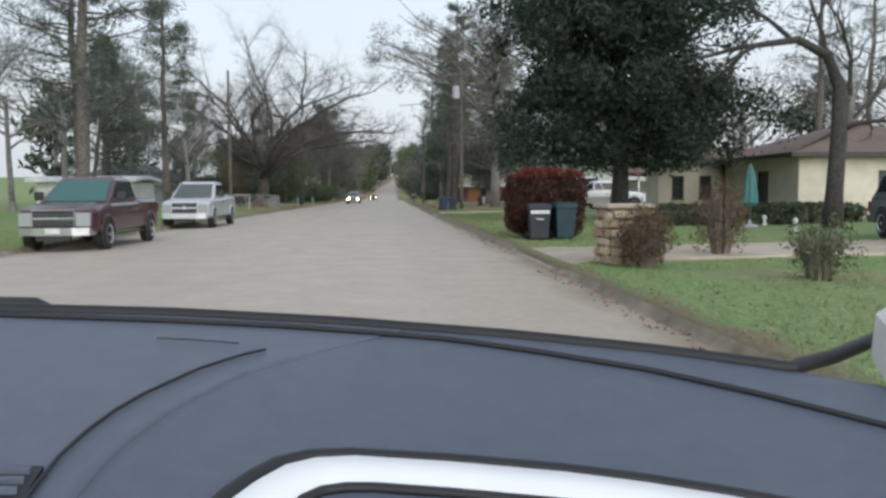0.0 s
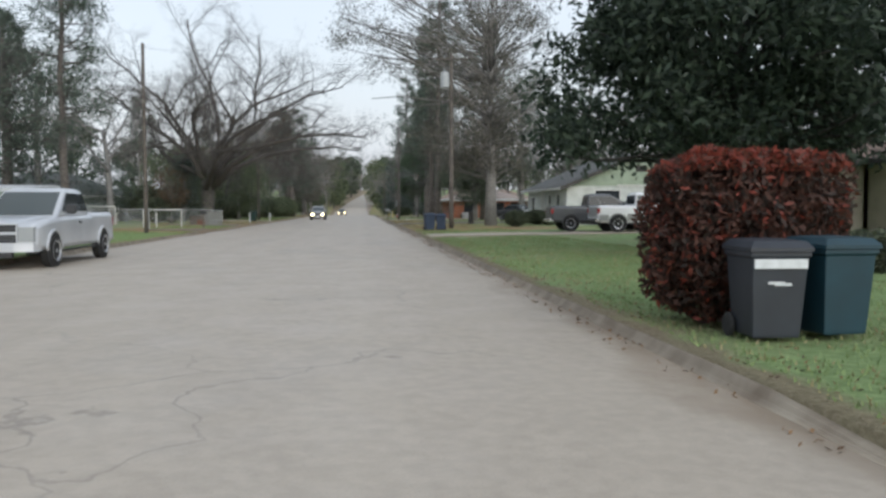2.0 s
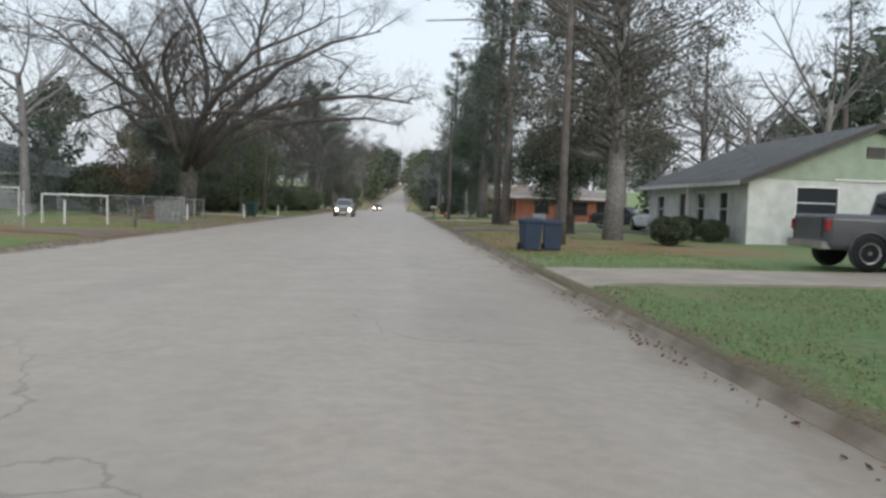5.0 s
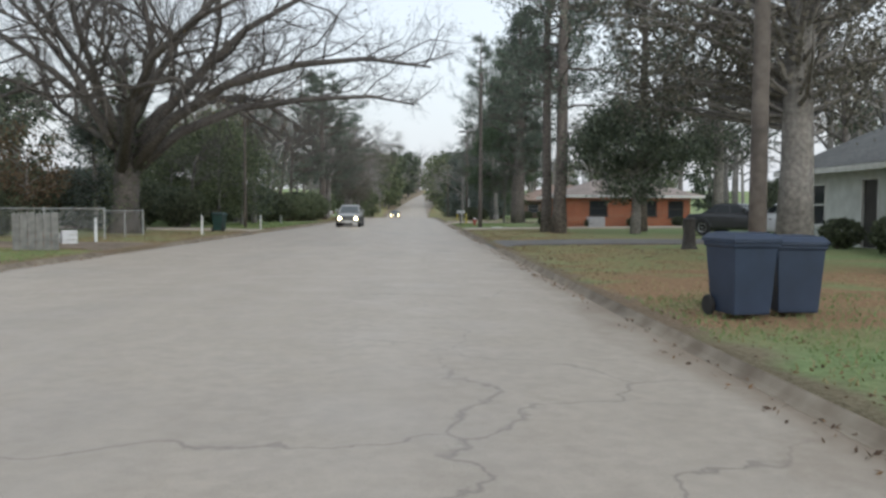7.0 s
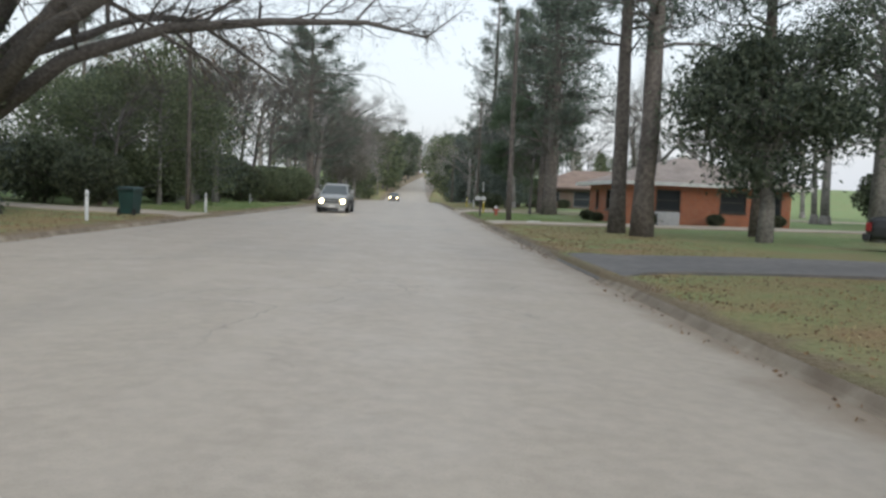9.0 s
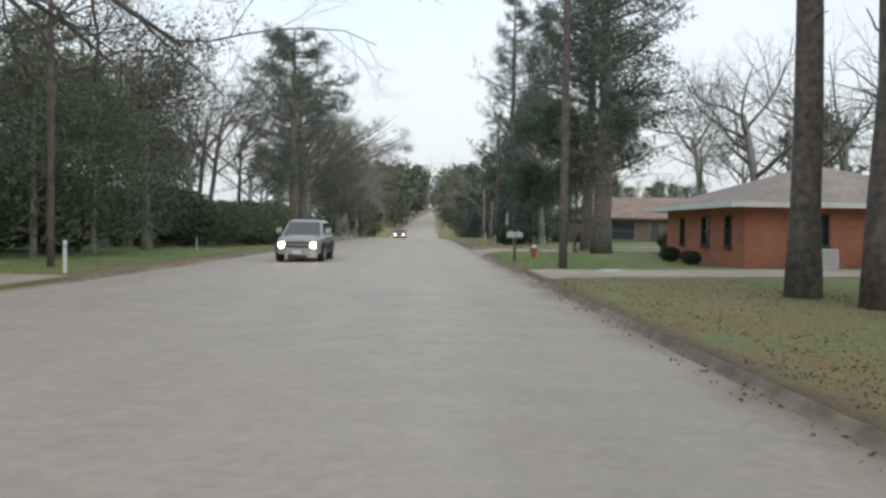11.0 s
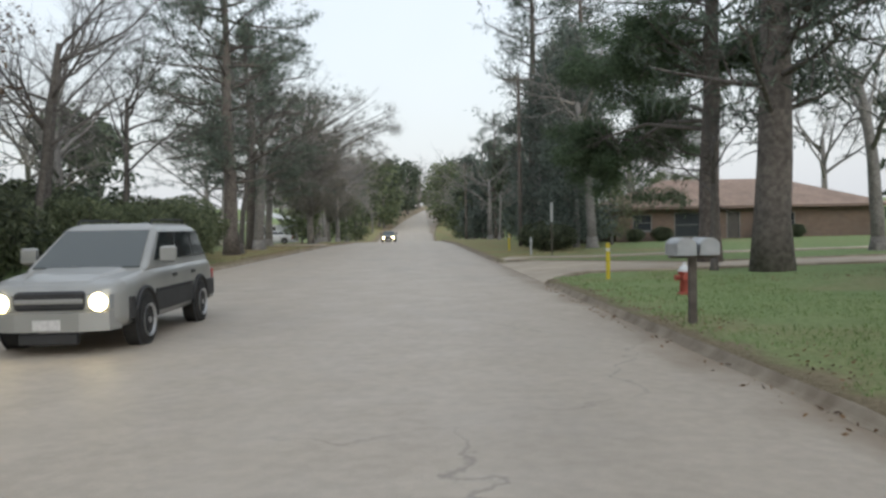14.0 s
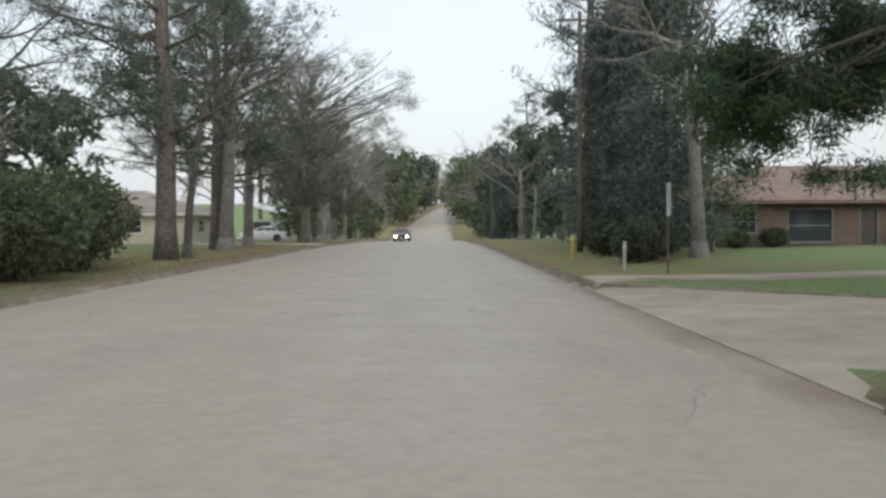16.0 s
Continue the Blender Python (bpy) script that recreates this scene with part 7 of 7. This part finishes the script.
put(evergreen(49, 4.6, 1.7, 1.4, "small tree holding red-brown winter leaves", name="small_tree", mat=M_DRYLEAF, clump=40, per=70, size=0.055, r=0.09, spread=0.35), -16.3, 88.6)
trees = [
    # (type, x, y, turn, scale, height scale): right side
    (P_BARE2, 11.4, 42.8, 30, 0.36, 0.42), (P_PINE, 12.9, 98.6, 200, 0.95, 1.0), (P_BARE2, 20.0, 90.0, 80, 1.0, 1.0), (P_BARE, 27, 88, 200, 0.95, 1.0),
    (P_BARE2, 30, 70, 50, 0.9, 1.0), (P_BARE, 34, 78, 110, 0.9, 1.0), (P_BARE2, 24, 92, 10, 1.0, 1.0), (P_BARE, 42, 64, 280, 0.9, 0.9), (P_BARE2, 46, 50, 80, 1.0, 1.1), (P_BARE, 42, 36, 10, 0.9, 0.95),
    (P_BARE2, 36, 47, 220, 0.9, 1.0), (P_BARE, 30, 104, 320, 1.0, 1.0), (P_BARE2, 27, 122, 15, 1.0, 1.0), (P_BARE, 31, 113, 95, 0.9, 1.0), (P_BARE2, 34, 126, 160, 1.0, 1.1), (P_BARE, 27, 134, 240, 0.85, 0.85),
    (P_BARE2, 8.2, 126.7, 60, 0.5, 0.5), (P_BARE, 16.5, 122.4, 40, 0.8, 0.8), (P_BARE2, 20.5, 123.0, 130, 0.9, 0.9), (P_BARE, 18.5, 136.0, 10, 0.8, 0.85), (P_BARE2, 24.0, 136.0, 220, 0.9, 1.0), (P_BARE, 27.5, 121.5, 300, 0.9, 0.9),
    (P_CEDAR, 10.0, 157.5, 40, 1.05, 1.05), (P_CEDAR, 10.7, 163.0, 80, 1.1, 1.15), (P_CEDAR, 11.2, 169.0, 150, 1.1, 1.2), (P_CEDAR, 12.2, 176.0, 230, 1.15, 1.2), (P_CEDAR, 13.2, 184.0, 10, 1.15, 1.2),
    (P_BARE, 9.7, 149.4, 15, 0.8, 0.95), (P_BARE2, 9.0, 161.5, 70, 0.9, 1.0), (P_CEDAR, 8.5, 161.0, 250, 0.9, 0.9), (P_OLIVE, 12.2, 155.0, 60, 0.7, 0.74),
    (P_PINE2, 8.8, 167.0, 20, 1.0, 1.1), (P_PINE, 11.5, 160.0, 120, 1.0, 1.1), (F_CEDAR, 12.4, 198.0, 0, 1.1, 1.1), (F_EVER, 12.0, 210.0, 40, 1.0, 1.0), (F_CEDAR, 11.0, 221.0, 80, 1.1, 1.1), (F_OLIVE, 9.5, 234.0, 80, 1.3, 1.3),
    (F_PINE, 27.0, 51.0, 20, 0.9, 0.8), (P_BARE, 33.0, 58.0, 50, 1.0, 1.0), (F_PINE, 37.0, 62.0, 120, 1.0, 0.85), (P_BARE2, 29.5, 68.0, 200, 1.0, 1.1), (F_PINE, 31.0, 93.0, 60, 1.0, 0.8), (F_EVER, 36.0, 97.0, 0, 1.3, 1.2), (F_PINE, 27.5, 110.0, 250, 1.0, 0.9),
    (P_BARE, 48, 84, 0, 1, 1), (P_EVER2, 52, 96, 0, 1.2, 1.2), (P_BARE2, 44, 98, 50, 1, 1), (P_BARE, 50, 110, 90, 1, 1), (P_EVER2, 46, 120, 10, 1.2, 1.1), (P_BARE, 44, 134, 30, 1, 1), (P_EVER2, 52, 144, 0, 1.2, 1.2), (P_BARE2, 40, 150, 0, 1, 1),
    (P_EVER2, 58, 70, 0, 1.3, 1.2), (P_EVER2, 60, 50, 60, 1.3, 1.2), (P_BARE, 56, 30, 60, 1.0, 1.0), (P_EVER2, 48, 24, 60, 1.1, 1.0), (P_EVER2, 44, 172, 60, 1.2, 1.2), (P_BARE, 38, 178, 10, 1, 1), (P_BARE, -46, 60, 0, 1.1, 1.0), (P_EVER2, -46, 90, 30, 1.1, 0.9),
    (P_EVER2, -44, 112, 60, 1.3, 1.2), (P_EVER2, -42, 140, 90, 1.2, 1.2), (P_EVER2, -44, 180, 90, 1.3, 1.2), (P_BARE2, -42, 36, 20, 1.0, 1.0), (P_EVER2, -38, 200, 90, 1.3, 1.2),
    # left side
    (P_PINE2, -15.6, 44.8, 0, 1.0, 0.85), (P_PINE, -18.5, 31.0, 70, 0.9, 0.95), (P_BARE2, -24.0, 40.0, 10, 0.9, 0.85), (P_BARE, -33.0, 40.0, 100, 0.9, 0.8), (P_BARE2, -21.0, 24.0, 30, 0.8, 0.9), (P_BARE, -28.0, 30.0, 140, 0.9, 0.9),
    (P_BARE2, -29, 52, 200, 0.9, 0.95), (P_PINE2, -19.5, 55.0, 180, 0.95, 0.8), (P_BARE2, -27.0, 62.0, 0, 1.0, 1.0), (P_BARE, -25.5, 68.0, 260, 0.9, 0.9), (P_PINE3, -28.0, 84.0, 45, 0.9, 0.9), (P_BARE, -19.5, 82.5, 20, 0.75, 0.85),
    (P_PINE, -17.2, 66.0, 10, 0.85, 0.85), (P_EVER2, -22.0, 90.0, 200, 0.7, 0.5), (P_CEDAR, -17.0, 97.5, 0, 0.9, 0.5), (P_BARE2, -14.9, 107.6, 0, 0.5, 0.6),
    (P_OLIVE, -17.0, 111.0, 60, 0.95, 0.75), (P_OLIVE, -20.5, 113.5, 160, 1.0, 0.8), (P_OLIVE, -12.9, 114.6, 220, 0.85, 0.8), (P_OLIVE, -15.2, 118.5, 20, 1.0, 0.95), (P_BARE2, -19.0, 121.0, 90, 0.85, 0.8), (P_EVER2, -13.6, 122.5, 75, 0.8, 0.85), (P_BARE3, -16.4, 124.0, 175, 0.8, 0.9), (P_OLIVE, -24, 121, 10, 1.1, 1.0),
    (P_EVER2, -17.5, 131.0, 120, 0.85, 0.72), (P_EVER2, -24.0, 131.0, 320, 1.0, 0.8), (P_BARE2, -13.0, 131.0, 10, 0.85, 1.0), (P_BARE2, -15.0, 136.0, 60, 0.9, 1.05), (P_BARE2, -18.0, 133.5, 110, 0.95, 1.05), (P_BARE2, -20.5, 141, 200, 1.0, 1.05), (P_BARE, -17.5, 143.5, 30, 0.8, 0.85), (P_BARE2, -13.5, 140.5, 300, 0.8, 0.95),
    (P_BARE2, -25, 138, 290, 0.8, 0.9), (P_BARE, -31, 134, 0, 0.9, 0.95), (P_BARE2, -11.3, 154.0, 10, 0.95, 1.0), (P_BARE, -12.1, 163.6, 200, 1.15, 1.1), (P_LAYER, -12.9, 164.6, 20, 0.85, 0.95), (P_BROWN, -10.9, 183.5, 180, 0.8, 0.86), (P_LAYER, -13.6, 170.0, 160, 0.8, 0.9),
    (P_BARE3, -13.4, 174.5, 75, 1.0, 0.95), (P_BROWN, -14.0, 226.0, 200, 0.9, 0.95), (P_BARE, -11.8, 190.7, 310, 1.0, 0.95), (P_BARE3, -12.6, 200.0, 160, 1.0, 0.9), (P_BARE, -13.0, 213.0, 220, 1.0, 0.95),
    (P_BARE2, -25, 160, 20, 0.95, 0.95), (P_BARE, -31, 168, 70, 1.0, 1.0), (P_EVER2, -31, 176, 130, 1.1, 1.0), (P_BARE2, -29, 150, 170, 0.9, 0.9), (P_PINE, -37, 158, 10, 1.0, 1.0),
]
light = {P_BARE: F_BARE, P_BARE2: F_BARE2, P_BARE3: F_BARE, P_EVER2: F_EVER}
for proto, x, y, turn, s, tall in trees:
    if abs(x) > 23 or y > 170:
        proto = light.get(proto, proto)
    again(proto, x, y, turn, s, tall)

# trees lining the street up the far hill
rng = np.random.default_rng(9)
far_types = [F_BARE, F_BARE2, F_EVER, F_CEDAR, F_PINE, F_BARE2, F_OLIVE]
for x, y, k in ((-11.0, 318, 1.6), (5.6, 326, 1.5), (-11.5, 345, 1.7), (6.0, 352, 1.6), (-17, 330, 1.7), (12, 335, 1.7), (5.4, 385, 1.7), (-11, 390, 1.7)):
    again(F_OLIVE if k < 1.65 else F_EVER, x + bend(y), y, x * 40, k * (1.25 if k < 1.65 else 0.9))
y = 196.0
while y < 520:
    for s in (-1, 1):
        x = (-12.0 if s < 0 else 8.6) + bend(y) + s * abs(rng.normal(0, 2.2))
        t = far_types[int(rng.choice([0, 0, 1, 0, 1, 4, 5, 6] if s < 0 else [0, 3, 1, 4, 1, 6, 0]))]
        k = rng.uniform(0.75, 1.05)
        again(t, x, y + rng.uniform(-2, 2), rng.uniform(0, 360), k, k * rng.uniform(0.85, 1.1))
        if rng.uniform() < 0.75:
            t = far_types[int(rng.choice([0, 1, 0, 1, 6, 4]))]
            again(t, x + s * rng.uniform(6, 16), y + rng.uniform(-4, 4), rng.uniform(0, 360), rng.uniform(0.9, 1.2))
    y += 7.0 if y < 300 else 12.0
for k in range(64):     # the wood beyond the crest
    again(far_types[int(rng.choice([0, 6, 1]))], -90 + 4 * k + rng.uniform(-2, 2), 530 + 22 * (k % 2) + rng.uniform(0, 16), rng.uniform(0, 360), 1.8, rng.uniform(1.3, 2.0))


# ---- grass, fallen leaves ----
def blades(name, label, boxes, count, mat, size, seed, lie=0.0):
    rng = np.random.default_rng(seed)
    area = np.array([(b[1] - b[0]) * (b[3] - b[2]) for b in boxes], float)
    pts = []
    for b, n in zip(boxes, rng.multinomial(count, area / area.sum())):
        xs, ys = rng.uniform(b[0], b[1], n), rng.uniform(b[2], b[3], n)
        for x, y in zip(xs, ys):
            if in_side(x, y) or any(d[0] - 0.3 < y < d[1] + 0.3 for d in (DRIVES_R if x > 0 else DRIVES_L)):
                continue
            if noise.noise(Vector((x * 0.7, y * 0.7, seed))) < -0.25:
                continue
            pts.append((x, y, ground_z(x, y) + 0.005 if (x > RIGHT or x < LEFT) else 0.018))
    pts = np.array(pts)
    up = np.tile((0, 0, 1.0), (len(pts), 1)) if not lie else np.tile((0.6, 0.2, lie * 0.05), (len(pts), 1))
    ob = cards(name, pts, size, mat, rng, None, 3 if not lie else 4, 1.3, up)
    return tagged(ob, label, name.split("_")[0], kind="stuff")


blades("grass", "short green winter grass on the verges", [(3.35, 9, 4, 66), (3.35, 8, 108, 126), (-14, -9.2, 20, 80), (-14, -9.2, 104, 130)], 110000, M_GRASS, 0.019, 1)
blades("straw_grass", "dry straw-coloured grass on the verges", [(3.35, 9, 20, 110), (-13, -9.2, 80, 100), (-14, -9.2, 140, 200), (3.35, 8, 132, 150)], 36000, M_DRYGRASS, 0.02, 2)
blades("leaf_litter", "brown fallen leaves in the gutter and on the verge", [(2.75, 3.1, 4, 125), (3.3, 4.4, 4, 125), (3.3, 8.5, 70, 105), (-9.6, -8.7, 60, 200), (-13.5, -9.2, 71, 98), (-14, -9.2, 145, 200), (6.5, 13, 121.8, 125)], 30000, M_LITTER, 0.022, 3, lie=1.0)


# ---- the car's dashboard, where the drive begins ----
def build_dashboard():
    """The ride's own dashboard at the start of the drive, on an added stand. Its outlines are traced from the first
    camera's view,
    then given in metres: x to the right, d ahead, on a gently leaning top face, and h above it."""
    # All points are set out from the first camera's pose.
    first_view = look((0.068, 2.726, 1.443), (0.202, 4.717, 1.303), -0.3)
    e = thing("car_dashboard", "dark blue-grey moulded car dashboard with satin silver trim", "dashboard")
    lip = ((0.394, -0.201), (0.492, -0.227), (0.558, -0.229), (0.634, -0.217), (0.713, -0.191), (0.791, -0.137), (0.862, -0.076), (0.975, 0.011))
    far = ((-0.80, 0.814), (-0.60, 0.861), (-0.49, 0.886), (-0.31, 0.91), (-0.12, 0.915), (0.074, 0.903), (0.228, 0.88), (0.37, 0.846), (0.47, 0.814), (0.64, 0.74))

    def along(table, t):
        for (a, va), (b, vb) in zip(table, table[1:]):
            if t <= b:
                return va + (vb - va) * max(0.0, t - a) / (b - a)
        return table[-1][1]

    def height(x, d):
        """The centre pad dips behind the lip of the passenger pad and rolls off towards the rider."""
        s = min(1.0, max(0.0, (x - along(lip, d)) / 0.16))
        dip = 0.016 * min(1.0, max(0.0, (0.86 - d) / 0.22))
        return -dip * math.sin(s * math.pi / 2) - 0.02 * min(1.83, max(0.0, (0.62 - d) / 0.12)) ** 2 * s

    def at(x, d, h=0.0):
        return first_view @ Vector((x, 0.177 * d - 0.254 - 0.06 * x + h, -d))

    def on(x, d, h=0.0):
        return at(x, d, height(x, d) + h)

    def pad(name, left, right, n, mat, label=""):
        m = Mesh()
        rows = 44
        for i in range(n + 1):
            s = i / n
            d_far = along(far, left(0.9) + (right(0.9) - left(0.9)) * s)
            for k in range(rows + 1):
                d = d_far + (0.40 - d_far) * k / rows
                x = left(d) + (right(d) - left(d)) * s
                m.v.append(on(x, d))
        for i in range(n):
            for k in range(rows):
                a = i * (rows + 1) + k
                m.f.append((a, a + 1, a + rows + 2, a + rows + 1))
        ob = m.make(name, mat, e, smooth=True, label=label)
        sol = ob.modifiers.new("thickness", 'SOLIDIFY')
        sol.thickness, sol.offset = 0.02, -1.0

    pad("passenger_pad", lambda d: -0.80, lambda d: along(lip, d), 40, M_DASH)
    # Same plastic; this pad is coloured darker to imitate shade.
    pad("centre_pad", lambda d: along(lip, d) + 0.001, lambda d: 0.66, 80, M_DASHSHADE, "grained pad with shade in its colour")

    def strip(name, pts, w, mat, lift=0.004):
        """A bead that follows a line on the dashboard; w is its half width."""
        fine = []
        for (x0, d0), (x1, d1) in zip(pts, pts[1:]):
            fine += [(x0 + (x1 - x0) * k / 6, d0 + (d1 - d0) * k / 6) for k in range(6)]
        fine.append(pts[-1])
        return Mesh().tube([on(x, d, lift - w * 0.5) for x, d in fine], [w] * len(fine), 6).make(name, mat, e, smooth=True)

    strip("windshield_seal", list(far[:8]) + [(0.442, 0.899), (0.503, 0.954), (0.618, 1.071)], 0.0085, M_DASHDARK)
    strip("vent_seam", [(-0.69, 0.813), (-0.476, 0.859), (-0.30, 0.875), (-0.177, 0.88), (-0.089, 0.876), (-0.002, 0.869), (0.099, 0.846), (0.211, 0.814), (0.308, 0.769), (0.398, 0.718), (0.472, 0.657)],
          0.0034, M_DASHDARK)
    strip("panel_seam", [(-0.177, 0.792), (-0.194, 0.773), (-0.205, 0.756), (-0.223, 0.725), (-0.236, 0.69), (-0.248, 0.656), (-0.256, 0.62), (-0.26, 0.58), (-0.26, 0.538), (-0.254, 0.49), (-0.247, 0.445)],
          0.0016, M_DASHDARK)
    strip("panel_seam", [(-0.29, 0.806), (-0.248, 0.808), (-0.207, 0.805)], 0.0008, M_DASHDARK)

    outer = [(-0.157, 0.488), (-0.144, 0.53), (-0.134, 0.553), (-0.12, 0.576), (-0.10, 0.592), (-0.07, 0.601), (0.007, 0.601), (0.091, 0.596), (0.152, 0.588), (0.21, 0.577), (0.318, 0.551)]
    inner = [(-0.11, 0.495), (-0.104, 0.525), (-0.095, 0.542), (-0.084, 0.553), (-0.069, 0.559), (-0.049, 0.561), (0.006, 0.56), (0.085, 0.556), (0.142, 0.55), (0.197, 0.541), (0.301, 0.521)]
    trim = Mesh()
    for (x0, d0), (x1, d1) in zip(outer, inner):
        trim.v += [on(x0, d0, 0.001), on(x0 * 0.8 + x1 * 0.2, d0 * 0.8 + d1 * 0.2, 0.008), on(x0 * 0.2 + x1 * 0.8, d0 * 0.2 + d1 * 0.8, 0.008), on(x1, d1, -0.002)]
    for i in range(len(outer) - 1):
        for k in range(3):
            trim.f.append((i * 4 + k, i * 4 + k + 1, i * 4 + k + 5, i * 4 + k + 4))
    trim.make("silver_trim", M_SATIN, e, smooth=True)
    strip("trim_gasket", [(x * 1.01, d + 0.006) for x, d in outer], 0.006, M_DASHDARK)
    strip("screen_gasket", inner, 0.004, M_DASHDARK, 0.006)
    screen = Mesh()
    for x, d in inner:
        screen.v += [on(x, d, 0.002), on(x * 0.82, d - 0.055, 0.004)]
    for i in range(len(inner) - 1):
        screen.f.append((2 * i, 2 * i + 1, 2 * i + 3, 2 * i + 2))
    screen.make("instrument_hood", M_DASH, e)
    vent = fix_normals(Mesh().loft([[at(-0.39, 0.504, h), at(-0.262, 0.521, h), at(-0.252, 0.473, h), at(-0.353, 0.461, h)] for h in (-0.012, 0.004)]).make("air_vent", M_DASHDARK, e))
    for k in range(3):
        o = 0.013 * k
        fix_normals(Mesh().loft([[at(-0.38 + o * 0.7, 0.496 - o, h), at(-0.265 + o * 0.2, 0.511 - o, h), at(-0.264 + o * 0.2, 0.508 - o, h), at(-0.378 + o * 0.7, 0.493 - o, h)] for h in (0.003, 0.008)])
                    .make("vent_slat", M_DASH, vent))
    # foot of the windshield pillar
    fix_normals(Mesh().loft([[at(0.486, 0.903), at(0.657, 1.014), at(0.505, 0.732), at(0.448, 0.795)],
                             [at(0.493, 0.905, 0.05), at(0.673, 1.017, 0.10), at(0.522, 0.741, 0.10), at(0.459, 0.804, 0.05)]]).make("pillar_trim", M_PILLAR, e))
    # wiper at the foot of the glass, beyond the seal
    Mesh().tube([at(-0.678, 0.884), at(-0.471, 0.919), at(-0.443, 0.91, -0.004)], [0.008, 0.008, 0.004], 6).make("wiper", M_DASHDARK, e)
    # unseen stand, added so that the dashboard doesn't float
    fix_normals(Mesh().box(-0.61, 0.83, 3.37, 3.49, hill(3.4), 1.10, 0.02).make("bulkhead", M_DASHDARK, e))
    return e


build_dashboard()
